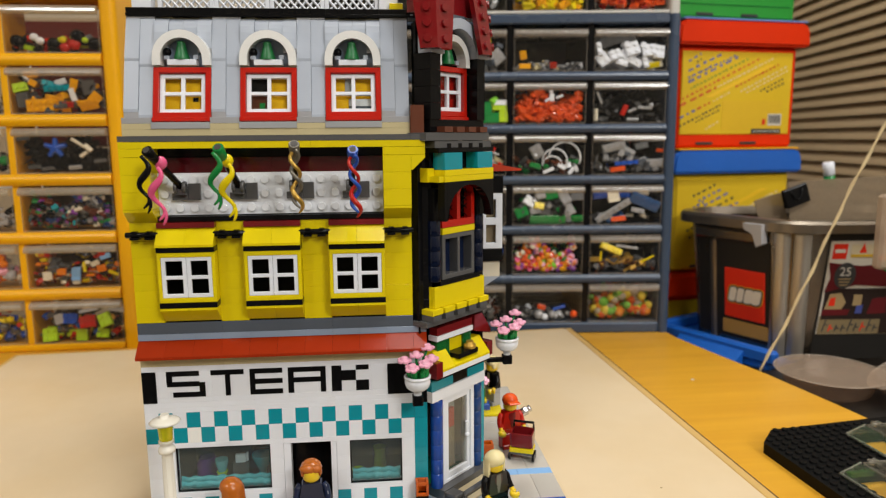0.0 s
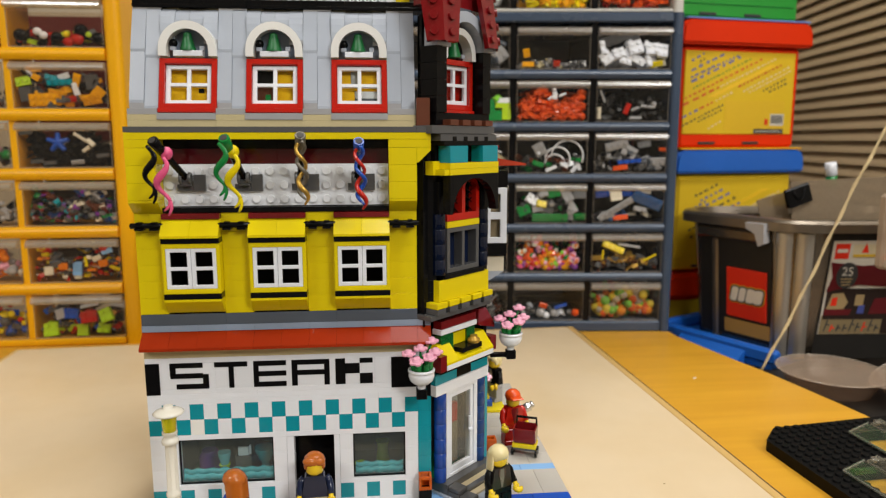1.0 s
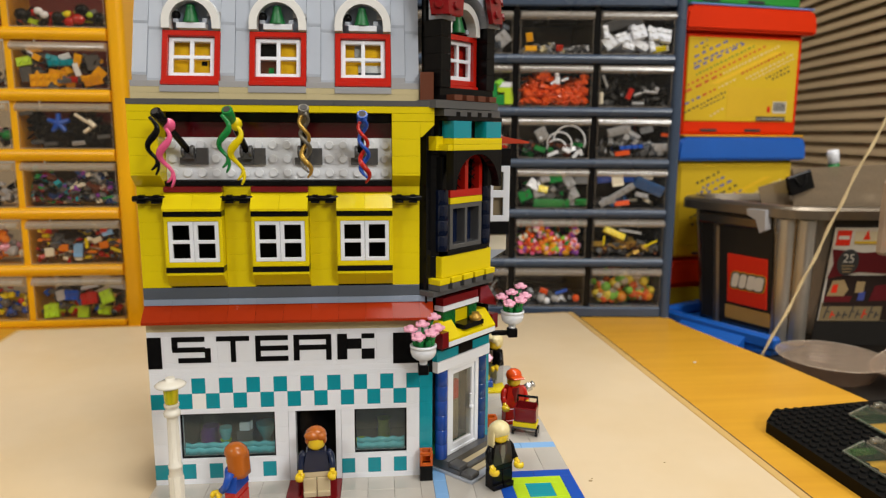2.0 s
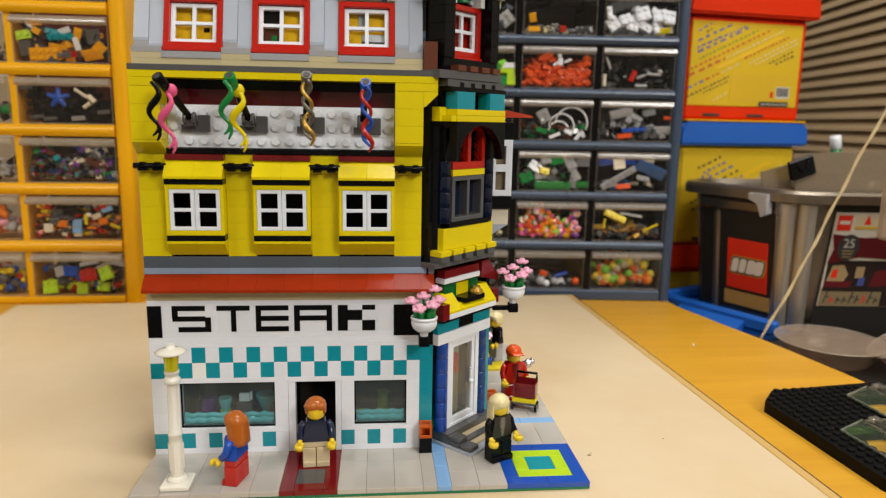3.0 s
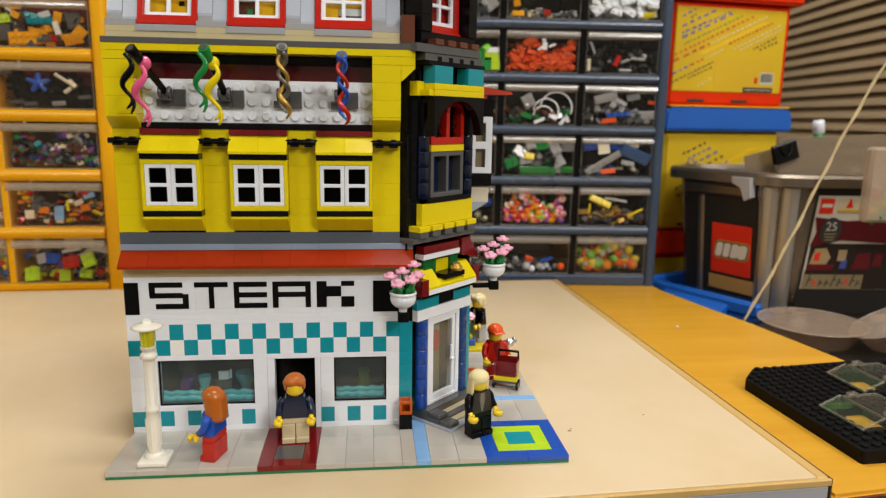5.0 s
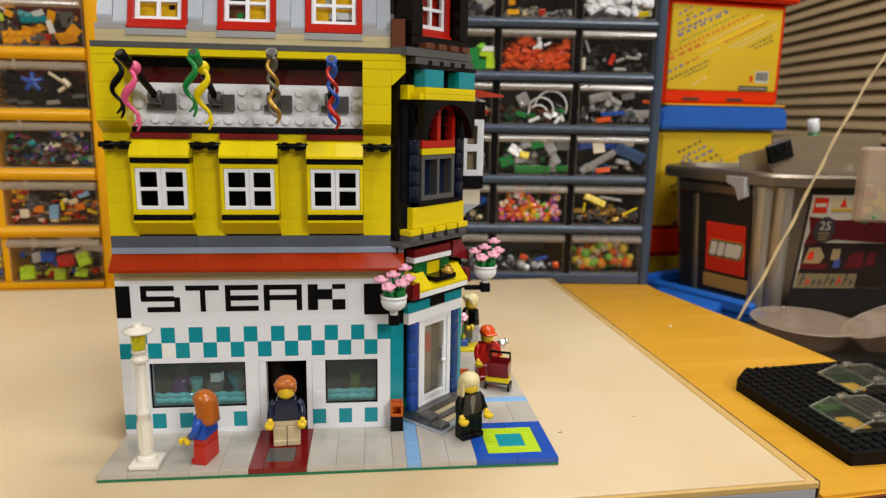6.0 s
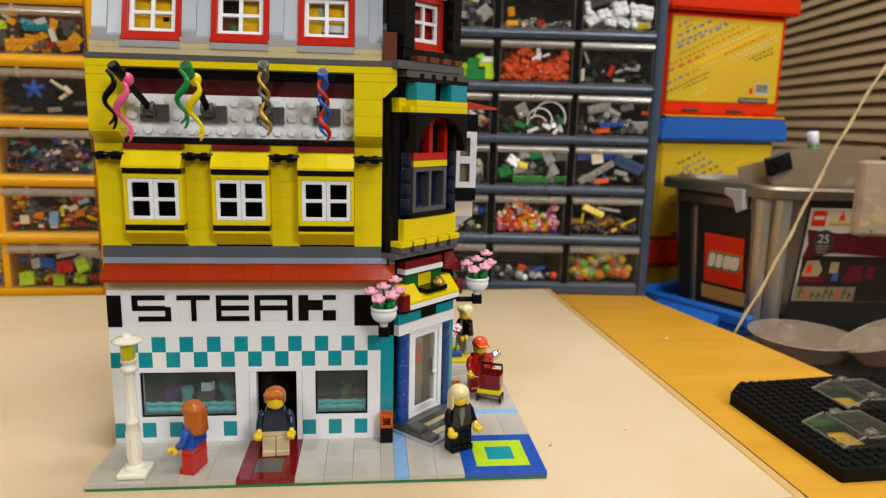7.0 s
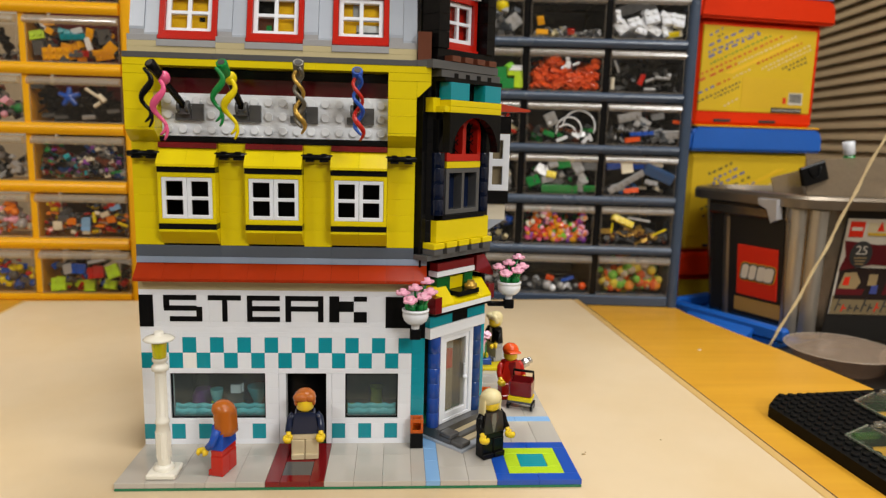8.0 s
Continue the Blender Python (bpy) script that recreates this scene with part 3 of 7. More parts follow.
# front right corner, width of a column, height of a row
NAVYCAB = dict(loc=(498.5, 452, -10), rz=-5.0, px=95.5, pz=61.3, rail=10.0, side=12.5)
YELLOWCAB = dict(loc=(-144.0, 464, -10), rz=0.4, px=110.0, pz=66.3, rail=13.0, side=18.5, foot=7.5)
cabinet("drawer_cabinet", "navy-grey plastic cabinet of clear drawers standing on the desk", CABNAVY, NAVYCAB["loc"], NAVYCAB["rz"], 5, NAVYCAB["px"], NAVYCAB["pz"], 6, NAVYCAB["rail"], NAVYCAB["side"], 385, BLACK, LIP, DRAWER)
cabinet("drawer_cabinet", "pale grey plastic drawer cabinet stacked on the navy one", CABPALE, (498.5, 455, 375.4), NAVYCAB["rz"], 5, NAVYCAB["px"], NAVYCAB["pz"], 6, NAVYCAB["rail"], NAVYCAB["side"], 385, BLACK, LIP, DRAWER, foot=4.0)
cabinet("drawer_cabinet", "amber yellow plastic cabinet of clear drawers standing on the desk", CABYELLOW, YELLOWCAB["loc"], YELLOWCAB["rz"], 4, YELLOWCAB["px"], YELLOWCAB["pz"], 6, YELLOWCAB["rail"], YELLOWCAB["side"], 411, CABYELLOW, YELLOWLIP, HAZYDRAWER, 70, YELLOWCAB["foot"])

HEAPS = 0


def heap(cab, col, row, label, palette, n, fill, size, kinds, flat=0.5, extra=None, lift=0.0, spare=0):
    """What lies in one drawer."""
    global HEAPS
    HEAPS += 1
    rng = random.Random(100 + HEAPS)
    x1 = -cab["side"] - col * cab["px"] - 2.4
    x0, z0 = x1 - cab["px"] + 11.8, cab.get("foot", 13.0) + row * cab["pz"] + 2.2 + lift
    bm = bmesh.new()
    bits(bm, rng, int(n * 1.8), x0, x1, 9, 56, fill * 1.3, size, kinds, len(palette) - spare, flat)
    if extra:
        extra(bm, x0, x1, rng)
    m = pose(*(v * MM for v in cab["loc"]), 0, 0, cab["rz"]) @ Matrix.Translation((0, 0, z0 * MM))
    ob = new("loose_toy_bricks", mesh_of("loose_toy_bricks", bm, palette))
    ob.matrix_world = m
    tagged(ob, label, "toy bricks", "drawer contents", "stuff")


def slab(bm, x, z, w, h, turn=0.0, mi=0, studs=False, y=9.0, lean=None, thick=1.6):
    """A toy plate leaning against the front of its drawer; half sizes w and h."""
    lean = 0.3 * math.sin(1.7 * x + 0.9 * z) - 0.08 if lean is None else lean
    m = Matrix.Translation((x, y, z)) @ Matrix.Rotation(-turn, 4, "Y") @ Matrix.Rotation(radians(90) - lean, 4, "X")
    bx(bm, -w, w, -h, h, -thick, thick, 0.3, m, mi)
    if studs:
        nx, ny = max(1, round(w / 4)), max(1, round(h / 4))
        for i in range(nx):
            for j in range(ny):
                lathe(bm, [(2.4, thick), (2.4, thick + 1.6)], m @ Matrix.Translation((-w + (i + 0.5) * 2 * w / nx, -h + (j + 0.5) * 2 * h / ny, 0)), 8, mi)


def bone(bm, x0, x1, rng):
    bits(bm, rng, 130, x0, x1, 11, 50, 36, (4, 8), ["plain", "rod"], 1)
    rod(bm, (x0 + 58, 9, 37), (x0 + 73, 9, 27), 2.0, 8, mi=1)
    rod(bm, (x0 + 72, 9, 30), (x0 + 79, 9, 23), 3.2, 8, mi=1)
    rod(bm, (x0 + 74, 9, 22), (x0 + 67, 9, 17), 2.4, 8, mi=1)
    for k in range(5):
        a = 1.256 * k + 0.3
        rod(bm, (x0 + 40, 9, 27), (x0 + 40 + 12 * math.cos(a), 9, 27 + 11 * math.sin(a)), 4, 8, r2=2.5, mi=2)
    for dx, dz, mi in ((6, 38, 3), (16, 6, 3), (30, 4, 3), (60, 5, 4), (78, 44, 3), (88, 12, 3)):
        slab(bm, x0 + dx, dz, 7, 2.2, 0.1, mi)


def long_plates(bm, x0, x1, rng):
    slab(bm, x0 + 27, 15, 24, 4, 0.55, 0, True)
    slab(bm, x0 + 66, 26, 19, 7, -0.4, 2, True)
    slab(bm, x0 + 13, 34, 10, 4, 0.1, 3, True, 12)
    slab(bm, x0 + 42, 34, 7, 3, 0.0, 3, True, 14)
    slab(bm, x0 + 27, 33, 7, 7, 0.15, 1, False, 8.5)
    slab(bm, x0 + 63, 38, 8, 2.5, -0.2, 1, False, 12)
    slab(bm, x0 + 34, 5, 9, 3, 0.1, 5, False, 10)
    slab(bm, x0 + 58, 15, 8, 3, -0.2, 0, True, 11)


def white_blocks(bm, x0, x1, rng):
    for dx, dz, w, h, a in ((10, 12, 7, 8, 0.6), (5, 24, 3, 8, 0.1), (24, 17, 7, 6, 0.3), (44, 24, 8, 8, 0.25), (46, 10, 10, 5, -0.5), (64, 22, 8, 7, 0.1), (76, 20, 6, 8, -0.15), (60, 8, 3, 7, 0.2), (32, 8, 7, 4, -0.3)):
        slab(bm, x0 + dx, dz, w, h, a, 0, True, 9 + (dx % 4), 0.35, 3)
    slab(bm, x0 + 69, 5, 8, 3, 0.2, 3, False, 8)
    slab(bm, x0 + 18, 34, 12, 6, 0.3, 4, True, 22)
    slab(bm, x0 + 40, 37, 12, 5, -0.2, 4, False, 24)


def white_figure(bm, x0, x1, rng):
    bx(bm, x0 + 42, x0 + 48, 8, 11, 25, 34, 0.8, None, 4)
    ball(bm, (x0 + 44, 9.5, 36.5), 2.8, 10, 4)
    rod(bm, (x0 + 50, 9, 29), (x0 + 58, 9, 32), 1.6, 8, mi=4)
    rod(bm, (x0 + 43, 9, 29), (x0 + 37, 9, 25), 1.6, 8, mi=4)


def green_bricks(bm, x0, x1, rng):
    for dx, dz, w, h, a, mi in ((42, 5, 22, 5, 0.0, 0), (10, 14, 8, 6, 0.4, 0), (79, 6, 8, 4, 0.0, 0), (46, 36, 8, 6, 0.2, 0)):
        slab(bm, x0 + dx, dz, w, h, a, mi, True, 9.5)
    slab(bm, x0 + 31, 22, 6, 4, -0.2, 5, True, 8.5, 0.3, 3)
    for dx, dz, w, h, a in ((20, 27, 8, 6, -0.6), (33, 36, 6, 6, 0.2), (63, 32, 6, 8, 0.5), (69, 18, 5, 8, 0.5), (27, 16, 7, 4, 0.2), (79, 33, 9, 5, 0.0)):
        slab(bm, x0 + dx, dz, w, h, a, 2 if dx != 79 else 3, True, 10.5, 0.3, 2.4)
    slab(bm, x0 + 53, 41, 6, 2.5, -0.3, 6, True, 10)


def hoops(bm, x0, x1, rng):
    for dx, r, dz in ((50, 15, 15), (62, 19, 19), (47, 12, 9)):
        pts = [(x0 + dx + r * math.cos(0.25 * k - 0.4), 9 + 0.3 * k, dz + r * math.sin(0.25 * k - 0.4)) for k in range(15)]
        tube(bm, pts, 1.1, 6, 1)
    slab(bm, x0 + 28, 27, 7, 8, 0.5, 5, True, 10)
    for dx, dz, w, a in ((42, 4, 7, 0.4), (58, 8, 5, -0.5), (70, 3, 5, 0.9), (76, 6, 4, -1.2)):
        slab(bm, x0 + dx, dz, w, 2, a, 1, False, 9)
    slab(bm, x0 + 26, 10, 7, 3, -0.3, 2, False, 9)


def blue_plate(bm, x0, x1, rng):
    slab(bm, x0 + 26, 32, 14, 5, 0.25, 0, True, 9.5)
    slab(bm, x0 + 42, 24, 9, 7, -0.5, 0, True, 11)
    slab(bm, x0 + 37, 12, 19, 2.4, 0.08, 5, True, 9)
    slab(bm, x0 + 31, 5, 9, 3, 0.12, 6, False, 9)
    slab(bm, x0 + 76, 12, 10, 5, 0.05, 0, True, 9)
    slab(bm, x0 + 84, 27, 6, 2, -0.1, 6, False, 10)
    slab(bm, x0 + 60, 33, 8, 4, 0.2, 1, False, 12)


def amber_pieces(bm, x0, x1, rng):
    for dx, dz, w, h, a, mi in ((30, 8, 16, 7, 0.05, 0), (44, 15, 10, 4, -0.2, 0), (80, 9, 10, 6, 0.2, 0), (88, 16, 6, 6, 0.8, 0), (66, 30, 4, 7, -0.3, 0), (20, 42, 8, 4, 0.1, 0), (48, 27, 14, 3.4, 0.05, 3), (40, 32, 8, 3, -0.2, 3), (9, 28, 8, 5, 0.2, 5), (64, 20, 3, 7, 0.2, 6), (16, 38, 6, 1.6, -0.9, 6), (52, 34, 6, 3, 0.3, 6), (10, 14, 6, 8, 0.1, 4), (58, 9, 6, 3, 0.0, 8), (82, 28, 7, 8, 0.1, 4)):
        slab(bm, x0 + dx, dz, w, h, a, mi, w > 7, 8.5 + (dx % 3))


def mixed_pieces(bm, x0, x1, rng):
    for dx, dz, w, h, a, mi in ((18, 12, 5, 5, 0.05, 7), (50, 14, 5, 8, 0.0, 9), (34, 17, 5, 4, 0.0, 3), (50, 6, 4, 4, 0.0, 7), (72, 26, 5, 3, 0.4, 7), (79, 20, 5, 4, 0.2, 3), (66, 12, 5, 1.5, 0.0, 3), (84, 34, 6, 3, 0.3, 9), (80, 36, 4, 3, 0.0, 1), (26, 20, 6, 4, 0.1, 5), (60, 22, 1.6, 6, 0.1, 6), (92, 14, 6, 1.6, -0.4, 6)):
        slab(bm, x0 + dx, dz, w, h, a, mi, False, 8.6)


def lime_pieces(bm, x0, x1, rng):
    for dx, dz, w, h, a, mi in ((15, 8, 8, 8, 0.1, 0), (50, 6, 6, 7, 0.0, 0), (74, 8, 7, 6, -0.1, 0), (78, 24, 7, 8, 0.4, 0), (58, 22, 9, 7, 0.15, 3), (38, 26, 8, 6, -0.05, 2), (26, 26, 5, 6, 0.3, 7), (60, 36, 10, 2, 0.2, 7), (92, 38, 10, 5, -0.2, 7)):
        slab(bm, x0 + dx, dz, w, h, a, mi, w > 6 and h > 5, 8.6 + (dx % 3), 0.3, 3)


def figure_heads(bm, x0, x1, rng):
    for dx, dz, r, mi in ((10, 12, 8, 4), (10, 10, 5, 2), (28, 16, 5, 7), (34, 12, 5, 7), (58, 13, 4, 6), (70, 8, 7, 2), (60, 5, 6, 2), (82, 13, 4, 5), (48, 10, 7, 0), (74, 18, 8, 0), (92, 9, 8, 0)):
        ball(bm, (x0 + dx, 10, dz), r, 10, mi, (1, 0.6, 0.85))


NC, YC = NAVYCAB, YELLOWCAB
heap(NC, 0, 5, "white toy bricks filling a clear drawer", [WHITE, BONE, WHITE, YELLOW, STONE], 20, 20, (5, 8), ["brick", "plain"], extra=white_blocks, spare=2)
heap(NC, 1, 5, "small grey and tan toy parts in a clear drawer", [GREY, STONE, TAN, GREY, RED, AMBERTOY], 44, 7, (2, 4.5), ["plain", "disc", "rod"], spare=2, extra=lambda bm, x0, x1, r: (slab(bm, x0 + 46, 6, 4, 3.5, 0, 4), slab(bm, x0 + 10, 18, 4, 5, 0.2, 5), slab(bm, x0 + 12, 5, 7, 3, 0, 5)))
heap(NC, 2, 5, "grey and yellow toy bricks in a clear drawer", [STONE, SLATE, GREY, SLATE, YELLOW], 22, 22, (5, 9), ["brick"], spare=1, extra=lambda bm, x0, x1, r: (ball(bm, (x0 + 60, 12, 34), 8, 8, 4), slab(bm, x0 + 74, 16, 8, 8, 0.7, 2, True)))
heap(NC, 0, 4, "black toy axles and pins in a clear drawer", [BLACK, BLACK, BLACK, BLACK, STONE, GREY, RED, BONE], 110, 27, (4, 8), ["rod", "rod", "plain"], spare=3, extra=lambda bm, x0, x1, r: (rod(bm, (x0 + 34, 8.5, 8), (x0 + 39, 8.5, 20), 3.4, 10, mi=6), rod(bm, (x0 + 42, 9, 12), (x0 + 56, 9, 18), 1.9, 8, mi=5), rod(bm, (x0 + 56, 9, 17), (x0 + 70, 9, 16), 2.1, 8, mi=5), ball(bm, (x0 + 69, 9, 19.5), 3.4, 10, 5), rod(bm, (x0 + 40, 9, 3), (x0 + 54, 9, 3), 2.2, 8, mi=5), rod(bm, (x0 + 3, 9, 2), (x0 + 3, 9, 16), 2.4, 8, mi=7), rod(bm, (x0 + 4, 10, 36), (x0 + 10, 10, 22), 1.5, 8, mi=5)))
heap(NC, 1, 4, "red and orange clear toy parts filling a drawer", [FLAME, FLAME, FLAME, mat("clear_orange_red", (0.80, 0.10, 0.01), 0.15, trans=0.2), WHITE], 250, 28, (2.5, 5), ["plain", "brick", "disc"], extra=white_figure, spare=1)
heap(NC, 2, 4, "lime and green toy bricks in a clear drawer", [GRASS, LIME, GRASS, GREEN, WHITE], 14, 14, (6, 9), ["brick"], spare=2, extra=lambda bm, x0, x1, r: (slab(bm, x0 + 66, 6, 11, 6, 0, 3, False, 8.5, 0.1, 3), slab(bm, x0 + 82, 9, 5, 8, 0, 1, False, 8.2, 0.1, 3), slab(bm, x0 + 62, 17, 6, 8, 0.1, 3, False, 9, 0.1, 3), slab(bm, x0 + 78, 20, 9, 5, 0, 1, False, 9.5, 0.1, 3), slab(bm, x0 + 50, 10, 6, 9, 0.2, 1, True, 9), slab(bm, x0 + 78, 24, 8, 3, 0, 4, False, 8, 0.1)))
heap(NC, 0, 3, "grey, blue and orange toy parts in a clear drawer", [GREY, STONE, STONE, SLATE, BLACK, BLUE, FLAME], 46, 20, (4, 8), ["brick", "rod", "plain"], extra=blue_plate, spare=2)
heap(NC, 1, 3, "white hoops and grey toy parts in a clear drawer", [STONE, WHITE, GREEN, BLACK, BROWN, GREY], 34, 14, (3, 6), ["plain", "rod"], extra=hoops, spare=1)
heap(NC, 2, 3, "mixed small toy parts in a clear drawer", [GREY, TAN, RED, WHITE], 50, 22, (3, 7), ["plain", "rod"])
heap(NC, 0, 2, "grey and blue toy plates in a clear drawer", [GREY, BONE, mat("steel_blue_plastic", (0.03, 0.10, 0.26), 0.25), BLUE, STONE, FLAME], 8, 10, (4, 7), ["plain"], 0.3, extra=long_plates, spare=3)
heap(NC, 1, 2, "green and grey toy bricks filling a clear drawer", [GREEN, STONE, GREY, STONE, BLACK, YELLOW, BONE], 40, 22, (4.5, 8), ["brick", "plain"], extra=green_bricks, spare=2)
heap(NC, 2, 2, "white and grey toy figures parts in a clear drawer", [WHITE, GREY, BONE, STONE], 45, 22, (3, 7), ["plain", "disc", "rod"])
heap(NC, 0, 1, "gold and yellow toy parts in a clear drawer", [GOLD, GOLD, BROWN, STONE, YELLOW, GREY], 60, 14, (3, 7), ["rod", "plain", "rod"], spare=2, extra=lambda bm, x0, x1, r: (slab(bm, x0 + 26, 29, 14, 4, -0.42, 4, True, 9, 0.3, 3), slab(bm, x0 + 46, 31, 14, 1.6, -0.15, 5, False, 10), rod(bm, (x0 + 13, 9, 14), (x0 + 14, 9, 26), 1.4, 6, mi=4), rod(bm, (x0 + 64, 9, 12), (x0 + 80, 9, 20), 1.5, 6, mi=4)))
heap(NC, 1, 1, "tiny round toy parts in many colours filling a drawer", [FLAME, AMBERTOY, HOTPINK, GREEN, AMBERTOY, FLAME, RED, PINK, GRASS, ORANGE, PURPLE, BONE], 150, 30, (3.8, 6.0), ["coin"])
heap(NC, 2, 1, "grey and tan toy parts in a clear drawer", [GREY, TAN, STONE, BLUE], 45, 22, (3, 7), ["plain", "rod"])
heap(NC, 0, 0, "glossy clear balls and discs filling a drawer", [mat("clear_red_ball", (0.72, 0.11, 0.02), 0.06, trans=0.3), mat("clear_green_ball", (0.20, 0.50, 0.06), 0.06, trans=0.3), mat("clear_yellow_ball", (0.75, 0.58, 0.06), 0.06, trans=0.3), mat("clear_pale_ball", (0.72, 0.62, 0.48), 0.05, trans=0.6), mat("clear_orange_ball", (0.80, 0.28, 0.02), 0.06, trans=0.3)], 56, 34, (5.5, 9), ["ball", "ball", "coin"])
heap(NC, 1, 0, "white and grey round toy parts in a clear drawer", [WHITE, GREY, STONE, GREY, FLAME, BLUE], 11, 9, (3.5, 6), ["disc", "ball"], spare=2, extra=lambda bm, x0, x1, r: (ball(bm, (x0 + 77, 11, 7), 5, 10, 4), ball(bm, (x0 + 33, 10, 7), 6, 10, 1), ball(bm, (x0 + 40, 9, 4), 4.5, 10, 0), ball(bm, (x0 + 50, 10, 7), 5, 10, 1), slab(bm, x0 + 58, 16, 8, 2, 0.3, 5), slab(bm, x0 + 36, 17, 5, 3, -0.3, 4)))
heap(NC, 2, 0, "dark toy parts in a clear drawer", [STONE, BLACK, BROWN, GREY], 40, 20, (3, 7), ["plain", "rod"])
for c in range(3):
    top_cab = dict(NC, loc=(498.5, 455, 375.4), foot=4.0)
    heap(top_cab, c, 0, ("orange-red toy bricks in a clear drawer", "yellow toy bricks in a clear drawer", "grey toy bricks in a clear drawer")[c], [(FLAME, FLAME, RED), (YELLOW, YELLOW, AMBERTOY), (GREY, STONE, WHITE)][c], 50, 30, (4, 8), ["brick", "plain"])
heap(YC, 0, 5, "small dark toy figures parts in a clear drawer", [BLACK, STONE, RED, BLACK, BLACK, LIME, YELLOW, WHITE], 46, 13, (3, 6), ["ball", "plain", "disc"], extra=figure_heads, spare=2)
heap(YC, 0, 4, "orange, teal and grey toy parts in a drawer", [AMBERTOY, BLACK, STONE, TEAL, STONE, LIME, WHITE, BLACK, RED], 42, 36, (4, 8), ["brick", "plain", "rod"], extra=amber_pieces, spare=4)
heap(YC, 0, 3, "black toy parts with a cream bone in a drawer", [BLACK, BONE, BLUE, STONE, GREY], 2, 6, (3, 4), ["plain"], extra=bone, spare=4)
heap(YC, 0, 2, "dark mixed toy parts in a clear drawer", [BLACK, STONE, BLACK, NAVY, DKBLUE, STONE, BROWN, TEAL, PURPLE, GREY, STONE, DKRED, GREEN, BONE], 150, 33, (3, 6), ["plain", "disc", "brick"])
heap(YC, 0, 1, "small mixed toy parts in a clear drawer", [STONE, RED, BROWN, ORANGE, STONE, SLATE, YELLOW, BONE, BLACK, AZURE], 120, 30, (2.6, 5), ["plain", "disc", "rod", "brick"], extra=mixed_pieces, spare=1)
heap(YC, 0, 0, "lime, blue and red toy bricks in a clear drawer", [LIME, STONE, BLUE, RED, BLACK, BLACK, STONE, GREY], 30, 24, (5, 8), ["plain", "brick"], extra=lime_pieces)
for r, pal in enumerate(([YELLOW, STONE, RED, BLUE], [PINK, ORANGE, BONE, GREY], [STONE, GREY, BLACK], [BLACK, GREEN, PINK, STONE], [BROWN, STONE, BLACK], [STONE, RED, GREY])):
    heap(YC, 1, r, "mixed toy parts in a clear drawer", pal, 50, 26, (4, 8), ["ball", "plain", "disc"])

# ---- boxes stacked behind the grey bin ----


# slanting rows of dashes on the yellow panels: start, end (along, up), ink, dash length, height
PRINT_UPPER = [
    (14, 114, 32, 124, FADEBLUE, 4, 2.6), (26, 113, 34, 118, FADEDARK, 3, 2.2), (14, 101, 62, 123, FADEBLUE, 7, 3.4), (30, 99, 84, 122, FADEBLUE, 4, 2.4),
    (14, 92, 48, 108, FADEBLUE, 5, 2.6), (15, 86, 88, 120, FADEBLUE, 6.5, 3.6), (18, 78, 104, 118, FADEGREEN, 3.4, 2.6), (6, 64, 122, 118, FADERED, 4, 2.8),
    (4, 55, 30, 67, FADERED, 8, 3.8), (32, 68, 56, 79, FADERED, 7, 3.6), (60, 81, 144, 119, FADEPALE, 3.4, 2.4),
]
PRINT_LOWER = [
    (88, 81, 156, 112, FADERED, 3.6, 2.6), (96, 75, 170, 110, FADEPALE, 3.4, 2.4), (106, 74, 170, 104, FADEPALE, 3, 2.2), (128, 76, 162, 92, FADEDARK, 3.4, 2.6),
    (138, 75, 164, 86, FADEDARK, 4.4, 3.0), (4, 39, 26, 49, FADEBLUE, 5, 3.6), (30, 51, 52, 61, FADERED, 4.6, 3), (4, 28, 64, 56, FADEDARK, 3.4, 2.6),
    (28, 34, 64, 50, FADEDARK, 3, 2.2), (44, 24, 66, 36, FADEPALE, 3.4, 2.4), (54, 62, 80, 74, FADEPALE, 3.4, 2.4),
]


def lattice_print():
    """Rows of a slanting lattice of dashes on the lower tub."""
    rows = [(10 + 9 * k, 98 - 6.6 * k, 46 + 9 * k, 114 - 6.6 * k, FADEBLUE if k % 3 else FADEDARK, 4.6 + 0.5 * k, 3.0) for k in range(6)]
    rows += [(30, 70, 52, 80, INKGREEN, 4, 3.4), (60, 76, 74, 82, FADERED, 8, 4), (2, 78, 26, 89, FADEBLUE, 5, 3.4), (2, 66, 20, 74, FADEBLUE, 4, 3.0), (2, 50, 40, 67, FADEDARK, 3.4, 2.8), (6, 40, 46, 58, FADEDARK, 3.4, 2.8), (20, 32, 60, 50, FADERED, 5, 3.2)]
    rows += [(82 + 8 * k, 72 + 3 * k, 130 + 5 * k, 96 + 2 * k, FADEPALE, 3.4, 2.4) for k in range(4)]
    return [(x0 + 20, z0 + 5, x1 + 20, z1 + 5, ink, dash, tall * 1.15) for x0, z0, x1, z1, ink, dash, tall in rows]


